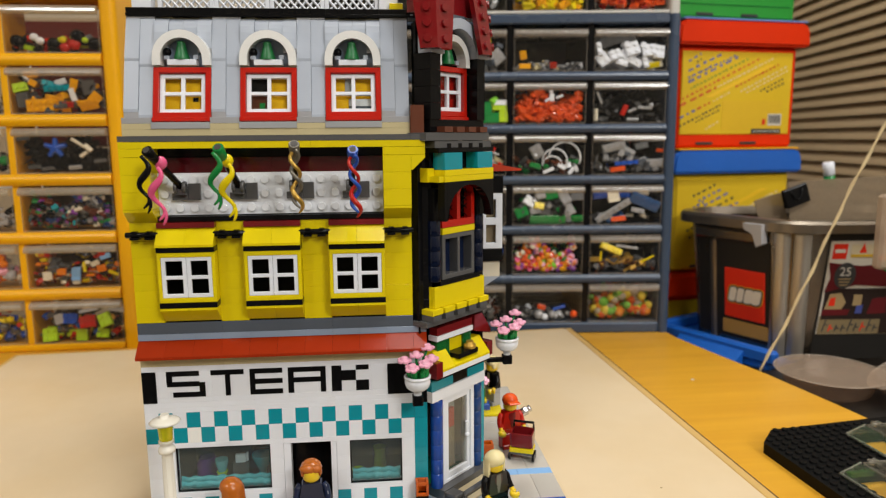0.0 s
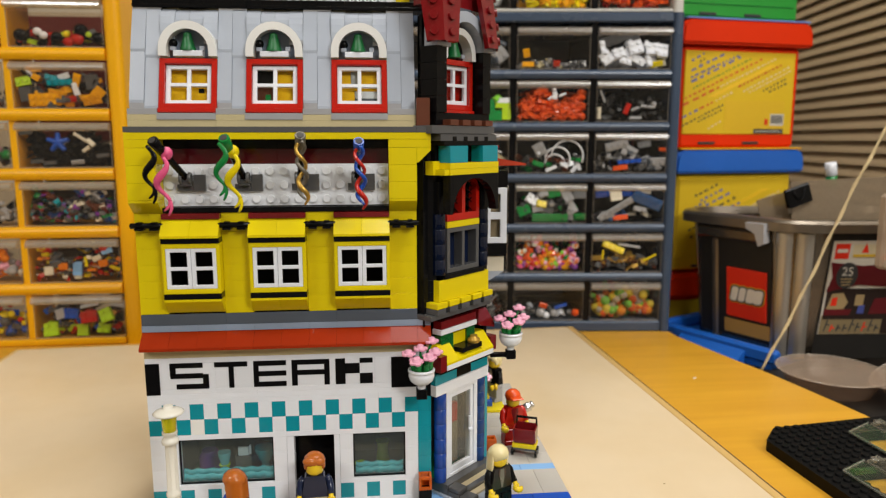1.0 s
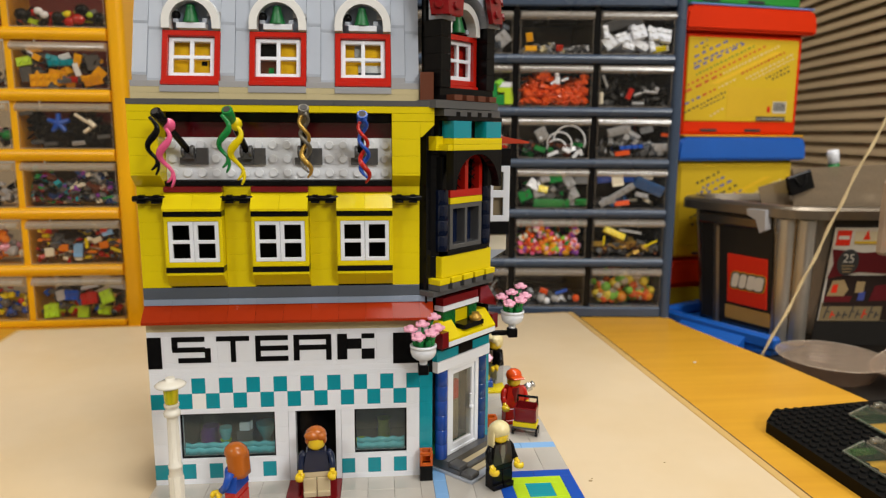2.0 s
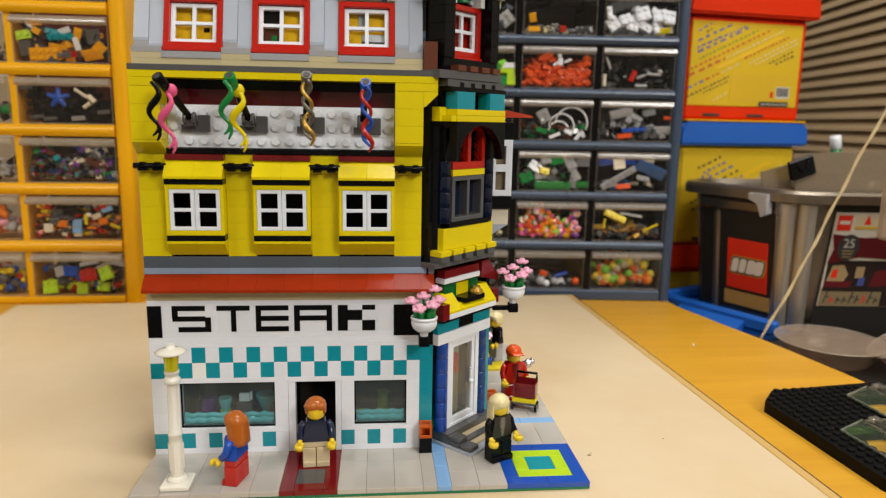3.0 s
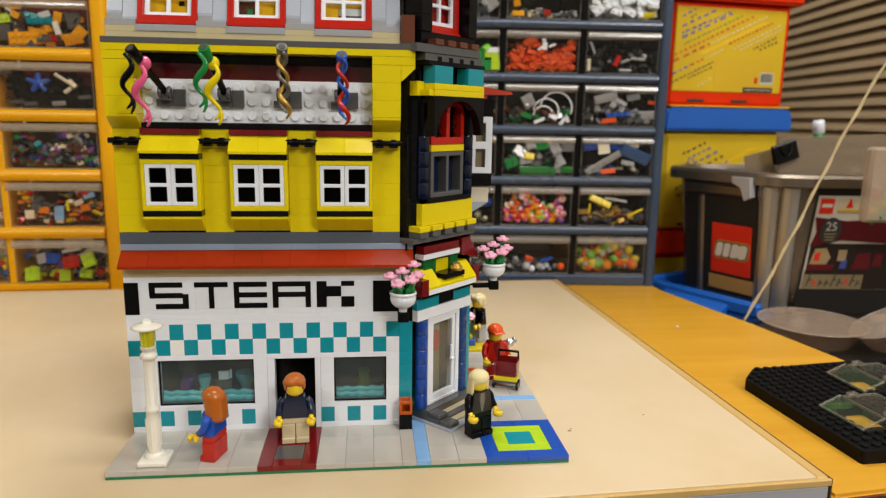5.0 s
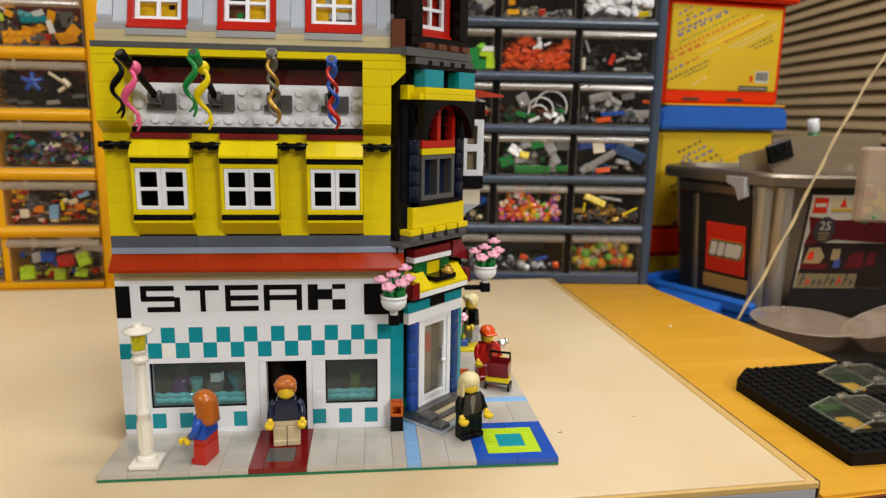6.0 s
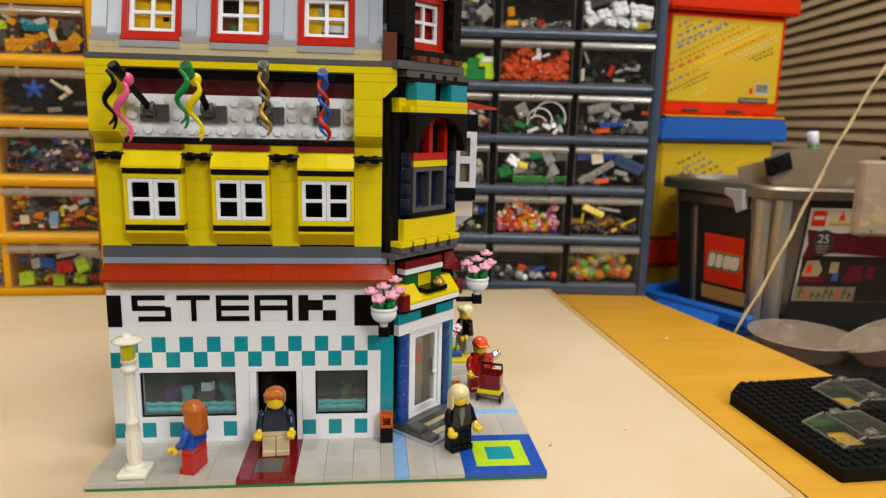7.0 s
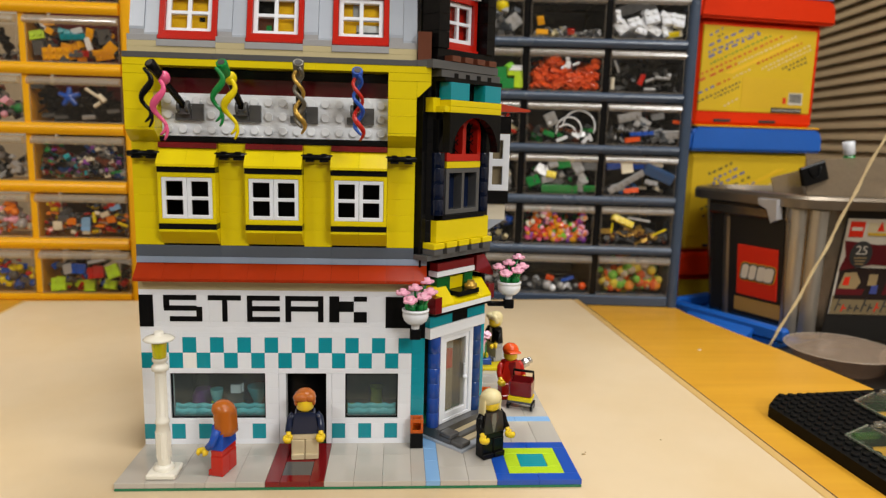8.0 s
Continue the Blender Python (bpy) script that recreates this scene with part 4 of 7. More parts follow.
def tub_print(panel, rng, rows, coded):
    """Rows of coloured dashes, a darker box with a dark bar and a code patch."""
    for x0, z0, x1, z1, ink, dash, tall in rows:
        bm = bmesh.new()
        slope, x = math.atan2(z1 - z0, x1 - x0), x0
        while x < x1:
            w = min(dash * rng.uniform(0.6, 1.5), x1 - x + 2)
            bx(bm, 0, w, -0.1, 0.2, 0, tall * rng.uniform(0.8, 1.1), 0.05, Matrix.Translation((x, 0.3, z0 + (x - x0) * math.tan(slope))) @ Matrix.Rotation(-slope, 4, "Y"))
            x += w + dash * rng.uniform(0.45, 0.8)
        part("print", bm, ink, panel, kind="stuff")
    bm = bmesh.new()
    prism(bm, [(40, 68), (52, 68), (150, 113), (138, 113)], 0.3, 0.5, "y")
    part("print", bm, INKBAND, panel)
    if not coded:
        return
    for m, dims in ((INKBOX, (68, 164, 0.2, 0.5, 24, 64)), (INKDARK, (116, 164, -0.1, 0.1, 19, 25.5)), (PAPER, (118, 162, -0.3, -0.12, 21.6, 22.6)), (INKRED, (133, 138, -0.1, 0.1, 31, 39)), (PAPER, (142, 164, -0.1, 0.1, 30, 46))):
        bm = bmesh.new()
        bx(bm, *dims, 0.05)
        part("print", bm, m, panel)
    bm = bmesh.new()
    for k in range(12):
        bx(bm, 143.5 + k * 1.6, 144.4 + k * 1.6, -0.4, -0.2, 33, 44.5, 0.05)
    part("print", bm, INKDARK, panel, kind="stuff")


PALEBLUE = mat("pale_blue_sheet", (0.16, 0.26, 0.62), 0.4)
INKBOX = mat("deep_yellow_print", (0.70, 0.44, 0.01), 0.45)
INKBAND = mat("bright_yellow_print", (0.80, 0.50, 0.012), 0.45)


def storage_tub(label, x, y, z, rz, lid, body, trim, printed, seed, high=168):
    """Box with a rounded lid: printed yellow front panel between coloured rims."""
    ob = thing("storage_tub", label, "storage box", (x, y, z), rz, "stacked storage boxes")
    bm = bmesh.new()
    bx(bm, 0, 186, 2, 220, 0, 136, 4)
    part("body", bm, trim, ob)
    bm = bmesh.new()
    bx(bm, 4, 178, 0.6, 4, 18, 129, 2)
    panel = part("panel", bm, body, ob, "printed yellow front panel")
    bm = bmesh.new()
    lip = [(-8, 136.2), (196, 136.2), (197, 141), (195, 160), (188, high), (0, high), (-7, 160), (-9, 141)]
    prism(bm, lip, -10, 226, "y")
    bmesh.ops.bevel(bm, geom=list(bm.edges), offset=3.0, segments=2, affect="EDGES")
    part("lid", bm, lid, ob)
    if printed:
        bm = bmesh.new()
        bx(bm, -2, 190, -9, 222, high + 0.2, high + 2.6, 0.8)
        part("lid_top", bm, PALEBLUE if lid is TUBRED else CABYELLOW, ob, "thin layer on the lid")
    for k in (30, 100):
        bm = bmesh.new()
        bx(bm, k, k + 26, 0.4, 3, 4, 8, 1)
        part("slot", bm, INKDARK, ob, "dark slot under the panel")
    if printed:
        tub_print(panel, random.Random(seed), lattice_print() if lid is TUBBLUE else PRINT_UPPER + PRINT_LOWER, lid is not TUBBLUE)
    return ob


storage_tub("yellow storage tub with a red lid and printed coloured bars", 545, 556, 217, 9, TUBRED, TUBYELLOW, TUBRED, True, 5)
storage_tub("yellow storage tub with a blue lid and printed coloured bars", 545, 556, 46, 9, TUBBLUE, TUBYELLOW, TUBYELLOW, True, 8)
storage_tub("yellow storage tub with a red lid under the others", 540, 556, -125, 9, TUBRED, TUBYELLOW, TUBRED, False, 9)
storage_tub("green storage tub on top of the stacked tubs", 537, 556, 388, 9, TUBGREEN, TUBGREEN, TUBGREEN, False, 9)
storage_tub("dark red storage tub seen behind the yellow cabinet", -330, 660, 225, 0, INKMAROON, INKMAROON, INKMAROON, False, 3)
storage_tub("dark storage tub under the dark red one", -330, 660, 54, 0, BINDARK, BINDARK, BINDARK, False, 4)


def shelf_board(x0, x1, y0, y1, z1, label):
    ob = thing("stool", label, "stool", ((x0 + x1) / 2, (y0 + y1) / 2, -750))
    bm = bmesh.new()
    bx(bm, (x0 - x1) / 2, (x1 - x0) / 2, (y0 - y1) / 2, (y1 - y0) / 2, 750 + z1 - 20, 750 + z1, 2)
    part("seat", bm, BINDARK, ob)
    for sx in (-1, 1):
        for sy in (-1, 1):
            bm = bmesh.new()
            cx, cy = sx * ((x1 - x0) / 2 - 25), sy * ((y1 - y0) / 2 - 25)
            bx(bm, cx - 12, cx + 12, cy - 12, cy + 12, 0, 750 + z1 - 20, 2)
            part("leg", bm, BINDARK, ob)


shelf_board(-340, -120, 655, 890, 54, "dark low stand carrying stacked storage tubs")


def blue_crate():
    """Blue lidded crate on the floor beside the desk; the grey bin stands in its tray lid."""
    ob = thing("blue_crate", "large crate with a blue plastic tray lid beside the desk", "crate", (512, 500, -750), -62)
    # body painted near black for the deep shadow below the lid
    bm = bmesh.new()
    bx(bm, 10, 140, 12, 330, 0, 712.6, 12)
    part("body", bm, BINDARK, ob, "lower body coloured dark for the deep shadow")
    bm = bmesh.new()
    bx(bm, -14, 150, 0, 345, 713, 722.6, 3)
    part("lid", bm, TUBBLUE, ob)
    for dims in ((-14, 158, -3, 9, 722.8, 739), (-14, -4, 9.2, 340, 722.8, 739)):
        bm = bmesh.new()
        bx(bm, *dims, 3)
        part("rim", bm, TUBBLUE, ob)
    bm = bmesh.new()
    prism(bm, [(-26, 716), (-3.2, 732), (-3.2, 712), (-20, 704)], 30, 120, "x")
    part("handle", bm, TUBBLUE, ob)
    return ob


blue_crate()


def loft(bm, low, high, z0, z1, steps=6, mi=0, cap=True):
    """Skin between two outlines with the same number of corners."""
    n, verts, faces = len(low), [], []
    for s in range(steps + 1):
        k = s / steps
        verts += [(a[0] + (b[0] - a[0]) * k, a[1] + (b[1] - a[1]) * k, z0 + (z1 - z0) * k) for a, b in zip(low, high)]
    for s in range(steps):
        faces += [[s * n + i, s * n + (i + 1) % n, (s + 1) * n + (i + 1) % n, (s + 1) * n + i] for i in range(n)]
    if cap:
        faces.append(list(range(n))[::-1])
    put(bm, verts, faces, None, mi, True)


def text_on(name, words, size, m, parent, at):
    """Readable writing as flat raised letters (millimetres)."""
    cu = bpy.data.curves.new(name, "FONT")
    cu.body, cu.size, cu.extrude = words, size * MM, 0.0001
    cu.align_x = "CENTER"
    tmp = bpy.data.objects.new(name, cu)
    me = bpy.data.meshes.new_from_object(tmp)
    me.materials.clear()
    me.materials.append(m)
    bpy.data.objects.remove(tmp)
    ob = new(name, me)
    ob.parent = parent
    ob.matrix_basis = mm_matrix(at)
    return ob


def grey_bin():
    """Silver grey tapered toy bin with a wide rim, a badge on its end and a printed front."""
    ob = thing("toy_bin", "silver-grey tapered plastic toy bin with a red badge", "storage bin", (600, 405, -27))
    top = [(-60, 93), (-3, -22), (26, -36), (236, -52), (230, 122), (-28, 136)]
    low = [((x - 70) * 0.88 + 70, (y - 65) * 0.88 + 65) for x, y in top]
    high = 159.0
    plan, small = rounded(top, 32, 8), rounded(low, 32, 8)
    bm = bmesh.new()
    loft(bm, small, plan, 0, high)
    part("body", bm, BINGREY, ob)
    bm = bmesh.new()
    brim = rounded([(-63.5, 100)] + top[1:], 32, 8)
    wide = [(70 + (x - 70) * 1.07, 65 + (y - 65) * 1.07) for x, y in brim]
    n = len(plan)
    levels = [(plan, 1.0, -7), (wide, 1.0, -8), (wide, 1.005, 2), (wide, 0.985, 5.5), (plan, 1.0, 6.5), (plan, 0.97, -4)]
    verts = [((x - 70) * k + 70, (y - 65) * k + 65, high + z) for loop, k, z in levels for x, y in loop]
    faces = [[r * n + i, r * n + (i + 1) % n, (r + 1) * n + (i + 1) % n, (r + 1) * n + i] for r in range(5) for i in range(n)]
    put(bm, verts, faces, None, 0, False)
    part("rim", bm, BINRIM, ob)

    def side_of(a, b):
        """Axes of one sloping side: along it, inwards, up."""
        p0, p1, q0 = Vector((*low[a], 0)), Vector((*low[b], 0)), Vector((*top[a], high))
        run = (p1 - p0).normalized()
        up = (q0 + (Vector((*top[b], high)) - q0) * 0.5 - (p0 + p1) * 0.5).normalized()
        inward = up.cross(run)
        m = Matrix((run, inward, up)).transposed().to_4x4()
        m.translation = p0
        return m

    end = side_of(0, 1) @ Matrix.Translation((-13, 0, 0))
    bm = bmesh.new()
    bx(bm, 19, 121, -1.0, 6, 10, 138, 2, end)
    part("end_panel", bm, BINDARK, ob, "dark recessed end panel")
    for a, b in ((38, 47), (121.5, 126)):
        bm = bmesh.new()
        bx(bm, a, b, -3.4, 6, 0, 134, 2.5, end)
        part("rib", bm, BINRIM, ob)
    bm = bmesh.new()
    bx(bm, 18, 112, -7, 4, 135, 149, 2.5, end)
    part("under_rim_bar", bm, BINGREY, ob)
    # upright rods in paler silver, added for the bright reflections on the rounded corner
    for x, y in ((3.5, -15.0), (20.5, -25.5)):
        bm = bmesh.new()
        rod(bm, ((x - 70) * 0.88 + 70, (y - 65) * 0.88 + 65, 1), (x, y, high - 9), 11.0, 20)
        part("flute", bm, BINSHEEN, ob)
    bm = bmesh.new()
    bx(bm, 56, 118, -2.2, 4, 16, 34, 1, end)
    part("lower_panel", bm, mat("ochre_tan_plastic", (0.46, 0.25, 0.055), 0.45), ob, "tan lower strip")
    bm = bmesh.new()
    bx(bm, 60, 114, -3.4, -1.2, 38, 100, 0.8, end)
    badge = part("badge", bm, INKRED, ob, "red square badge with a white emblem")
    # white slanting blobs with a dark and an ochre contour
    for name, ink, grow, lift in (("emblem_outline", INKOCHRE, 2.6, 3.5), ("emblem_outline", INKDARK, 1.7, 3.9), ("emblem", BADGEWHITE, 0.0, 4.3)):
        for k, wide in enumerate((9.0, 9.0, 10.5, 11.0)):
            bm = bmesh.new()
            x = 66.0 + k * 10.4
            blob = [(x - grow, 59 - grow), (x + wide + grow, 59 - grow + k * 0.3), (x + wide + 3.4 + grow, 77 + grow), (x + 3.4 - grow, 77 + grow)]
            prism(bm, rounded(blob, 3.6 + grow, 4), -lift - 0.3, -lift - 0.02 * k, "y", end)
            part(name, bm, ink, badge)
    # latch tab hanging from the rim
    bm = bmesh.new()
    prism(bm, [(93, 160), (117, 160), (117, 137), (110, 133), (105, 148), (94, 153)], -14, -3, "y", end)
    part("latch", bm, toy("pale_latch_plastic", (0.42, 0.42, 0.44)), ob, "pale grey latch tab")
    # printed sheet on the long side
    sheet = side_of(2, 3) @ Matrix.Translation((-2, 0, 23)) @ Matrix.Diagonal((1, 1, 1.03, 1))
    bm = bmesh.new()
    bx(bm, 12, 150, -2.2, 2, 8, 116, 0.6, sheet)
    lab = part("label_sheet", bm, PAPER, ob, "printed paper label on the bin")
    bm = bmesh.new()
    bx(bm, 10, 196, -1.0, 2, -22, 129, 0.6, sheet)
    part("front_recess", bm, BINDARK, ob, "dark recessed front behind the label")

    def flat(m, x0, x1, z0, z1, lift):
        bm = bmesh.new()
        bx(bm, x0, x1, -2.4 - lift, -2.3 - lift + 0.2, z0, z1, 0.05, sheet)
        part("print", bm, m, lab)

    def shape(m, poly, lift):
        bm = bmesh.new()
        prism(bm, poly, -2.4 - lift, -2.2 - lift, "y", sheet)
        part("print", bm, m, lab)

    flat(LABELBEIGE, 12.6, 149.4, 8.6, 30, 0.2)
    flat(LABELDARK, 14, 148, 26, 62, 0.4)
    flat(LABELDARK, 84, 148, 9, 26.5, 0.4)
    flat(INKRED, 15, 31, 96, 113, 0.2)
    flat(PAPER, 17, 29, 103, 107, 0.5)
    flat(INKPALE, 35, 64, 99, 112, 0.2)
    shape(INKRED, [(45, 103), (53, 103), (49, 114)], 0.5)
    flat(INKOCHRE, 36, 63, 98, 101, 0.5)
    shape(INKMAROON, [(12.5, 92), (50, 88), (148, 95), (148, 60), (48, 66), (12.5, 58), (17, 75)], 0.5)
    shape(INKDARK, [(33 + 12.5 * math.cos(0.35 * k), 77 + 15 * math.sin(0.35 * k)) for k in range(18)], 0.8)
    for k in range(3):
        flat(INKTAN, 26 + k, 40 - k, 72.5 - k * 3.4, 73.8 - k * 3.4, 1.1)
    flat(INKTAN, 48, 58, 42, 55, 0.5)
    shape(INKTAN, [(16, 38), (36, 38), (40, 46), (33, 57), (20, 56)], 0.5)
    shape(INKRED, [(20, 42), (27, 42), (27, 52), (21, 51)], 0.8)
    shape(INKMAROON, [(14, 31), (44, 31), (46, 38), (14, 38)], 0.8)
    shape(INKMAROON, [(66, 32), (88, 33), (86, 52), (70, 50)], 0.7)
    shape(INKBLUE, [(52, 33), (60, 33), (60, 43), (53, 42)], 0.9)
    shape(INKMAROON, [(90, 36), (101, 36), (101, 50), (92, 52)], 0.7)
    for k in range(9):
        bm = bmesh.new()
        x, h = 17 + k * 7.4, (17, 8, 8, 8, 17, 10, 11, 15, 8)[k]
        slant = sheet @ Matrix.Translation((x, 0, 12)) @ Matrix.Rotation(radians(12), 4, "Y")
        bx(bm, 0, 1.7, -2.8, -2.5, 0, h, 0.1, slant)
        bx(bm, 1.8, 5.0, -2.8, -2.5, h * 0.45, h * 0.45 + 1.7, 0.1, slant)
        part("print", bm, INKRED if k in (1, 6) else INKDARK, lab)
    text_on("number_print", "25", 14, PAPER, lab, sheet @ Matrix.Translation((33, -3.5, 77)) @ Matrix.Rotation(radians(90), 4, "X"))
    return ob


grey_bin()


def loose_sheets():
    """Clear wallets and a marker standing in the bin, a knotted cord in front."""
    bm = bmesh.new()
    bx(bm, -88, 50, 0, 1.2, 0, 188, 0.3, Matrix.Rotation(radians(-6), 4, "X") @ Matrix.Rotation(radians(-3), 4, "Y"))
    solo("clear_wallet", bm, FROST, "clear plastic wallet standing in the grey bin", "wallet", (742, 430, -6), -4)
    bm = bmesh.new()
    bx(bm, 2, 40, 0, 1.2, 0, 164, 0.3, Matrix.Rotation(radians(-4), 4, "X") @ Matrix.Rotation(radians(-15), 4, "Y"))
    solo("clear_wallet", bm, FROST, "clear plastic wallet leaning in the grey bin", "wallet", (650, 456, -6), 2)
    clip = thing("bulldog_clip", "black clip gripping the clear wallet", "clip", (655, 446, 154), 5)
    lean = Matrix.Rotation(radians(-18), 4, "Y")
    bm = bmesh.new()
    prism(bm, [(0.6, -6), (2.4, -6), (3.6, 9), (3.0, 15.2), (1.2, 15.6)], -16, 16, "x", lean)
    prism(bm, [(7.4, -6), (5.6, -6), (4.4, 9), (4.4, 15.2), (6.8, 15.6)], -16, 16, "x", lean)
    prism(bm, [(1.2, 15.7), (6.8, 15.7), (5.6, 17.4), (2.4, 17.4)], -16, 16, "x", lean)
    part("jaw", bm, BLACK, clip)
    for y0 in (-0.6, 8.6):
        bm = bmesh.new()
        tube(bm, [lean @ Vector(p) for p in ((-8, y0, 14), (-5, y0, 4), (0, y0, 1), (5, y0, 4), (8, y0, 14))], 0.8, 8)
        part("wire_loop", bm, BLACK, clip)
    ob = thing("marker_pen", "white marker pen with a green band standing in the bin", "pen", (714, 476, 60))
    bm = bmesh.new()
    rod(bm, (14, 0, -60), (1.4, 0, 103.8), 6.6, 14)
    part("barrel", bm, PAPER, ob)
    bm = bmesh.new()
    rod(bm, (1.4, 0, 104), (-1.0, 0, 121.8), 6.6, 14, bev=0.3)
    part("band", bm, GREEN, ob, "green band")
    bm = bmesh.new()
    rod(bm, (-1.1, 0, 122.2), (-4, 0, 139), 7.0, 14, bev=1.2)
    part("cap", bm, WHITE, ob)
    bm = bmesh.new()
    pts = []
    for k in range(74):
        s = k / 32
        pts.append((549 + 130 * s + 4 * math.sin(5 * s), 330 + 8 * math.sin(3 * s), -22 + 272 * s ** 1.03))
    tube(bm, pts, 1.25, 7)
    tube(bm, [(p[0] + 1.5 * math.cos(0.9 * i), p[1] + 1.5 * math.sin(0.9 * i), p[2]) for i, p in enumerate(pts)], 1.1, 6)
    solo("cord", bm, CORD, "twisted straw-coloured cord hanging down past the bin", "cord")
    ob = thing("parts_bag", "clear bag of small coloured toy parts hanging at the bin", "bag", (660, 300, 94), -6)
    bm = bmesh.new()
    bx(bm, -6, 110, 0, 14, 0, 78, 3)
    part("bag", bm, BAGCLEAR, ob)
    bm = bmesh.new()
    bits(bm, random.Random(77), 44, -4, 104, 2, 12, 34, (5, 8), ["ball", "plain", "disc"], 6)
    part("toy_parts", bm, [RED, YELLOW, BLUE, BONE, GREEN, ORANGE], ob, "small coloured toy parts", kind="stuff")


loose_sheets()


def bowl(label, x, y, z, r, h, tilt=(0, 0)):
    """Thin clear bowl: foot ring, flaring wall and a rolled rim."""
    ob = thing("plastic_bowl", label, "bowl", (x, y, z))
    ob.matrix_world = pose(x * MM, y * MM, z * MM, *tilt, 0)
    bm = bmesh.new()
    lathe(bm, [(0, 0), (r * 0.66, 0), (r * 0.74, h * 0.10), (r * 0.92, h * 0.85), (r * 0.98, h * 0.92), (r * 0.96, h * 0.94), (r * 0.90, h * 0.85), (r * 0.72, h * 0.16), (r * 0.64, 1.2), (r * 0.42, 1.2), (r * 0.40, 2.4), (r * 0.34, 1.2), (0, 1.2)], None, 40)
    part("wall", bm, BOWLCLEAR, ob)
    bm = bmesh.new()
    lathe(bm, [(r * 0.98, h * 0.95), (r * 1.01, h * 0.945), (r * 1.02, h * 0.98), (r * 1.0, h), (r * 0.975, h * 0.98), (r * 0.98, h * 0.95)], None, 40)
    part("rim", bm, BOWLRIM, ob, "rolled rim, whitened for its highlight")


bowl("round frosted clear plastic bowl behind the desk edge", 608, 298, -33.4, 53, 23)
bowl("frosted clear plastic bowl tipped against another", 676, 246, -16, 46, 24, (-12, -24))


def dark_gap_stand():
    # added support for the bowls; its dark colour fills the shadowed gap
    ob = thing("dark_gap_stand", "added low stand, coloured dark for the shadowed gap beyond the desk", "side table", (700, 230, -750))
    bm = bmesh.new()
    bx(bm, -128, 260, -300, 140, 696, 716, 3)
    part("top", bm, BINDARK, ob)
    for sx in (-95, 240):
        for sy in (-280, 80):
            bm = bmesh.new()
            bx(bm, sx - 12, sx + 12, sy - 12, sy + 12, 0, 696, 2)
            part("leg", bm, BINDARK, ob)


dark_gap_stand()


HOLES = [(464, 33), (510, 93)]


def black_plate():
    """Thick black studded plate with a clipped corner and two openings, lying on the desk."""
    ob = thing("studded_plate", "thick black studded toy baseplate with openings on the desk", "baseplate", (441, 2, -10), 4)
    loops = [rounded([(0, 0), (150, -4), (150, 148), (20, 140), (0, 120)], 2, 4)]
    back = Matrix.Rotation(radians(-4), 4, "Z")
    cuts = []
    for x, y in HOLES:
        c = back @ Vector((x - 441, y - 2, 0))
        cuts.append((c.x, c.y, c.x + 31, c.y + 35))
        loops.append([(c.x, c.y), (c.x + 31, c.y), (c.x + 31, c.y + 35), (c.x, c.y + 35)])
    bm = bmesh.new()
    rings = []
    for z in (0.0, 8.5):
        edges, level = [], []
        for loop in loops:
            vs = [bm.verts.new((x, y, z)) for x, y in loop]
            level.append(vs)
            edges += [bm.edges.new((vs[k], vs[(k + 1) % len(vs)])) for k in range(len(vs))]
        bmesh.ops.triangle_fill(bm, edges=edges, use_beauty=True)
        rings.append(level)
    for low, high in zip(*rings):
        for k in range(len(low)):
            n = (k + 1) % len(low)
            bm.faces.new((low[k], low[n], high[n], high[k]))
    bmesh.ops.recalc_face_normals(bm, faces=bm.faces)
    part("plate", bm, RUBBER, ob)
    count = 0
    rest = bmesh.new()
    for i in range(18):
        for j in range(19):
            x, y = 6 + i * 8, 6 + j * 7.7
            if x > 146 or y > 138 + (x - 20) * 0.05 or x - y < -118:
                continue
            if any(a - 2.6 < x < c + 2.6 and b - 2.6 < y < d + 2.6 for a, b, c, d in cuts):
                continue
            if count < 290:
                at = Matrix.Translation((x, y, 8.5))
                piece("stud", ("bigstud",), lambda bm: lathe(bm, [(2.6, 0), (2.6, 1.3), (2.3, 1.6)], None, 12), RUBBER, ob, at)
            else:
                lathe(rest, [(2.6, 0), (2.6, 1.3), (2.3, 1.6)], Matrix.Translation((x, y, 8.5)), 12)
            count += 1
    if rest.verts:
        part("studs", rest, RUBBER, ob, kind="stuff")
    else:
        rest.free()
    return ob


black_plate()


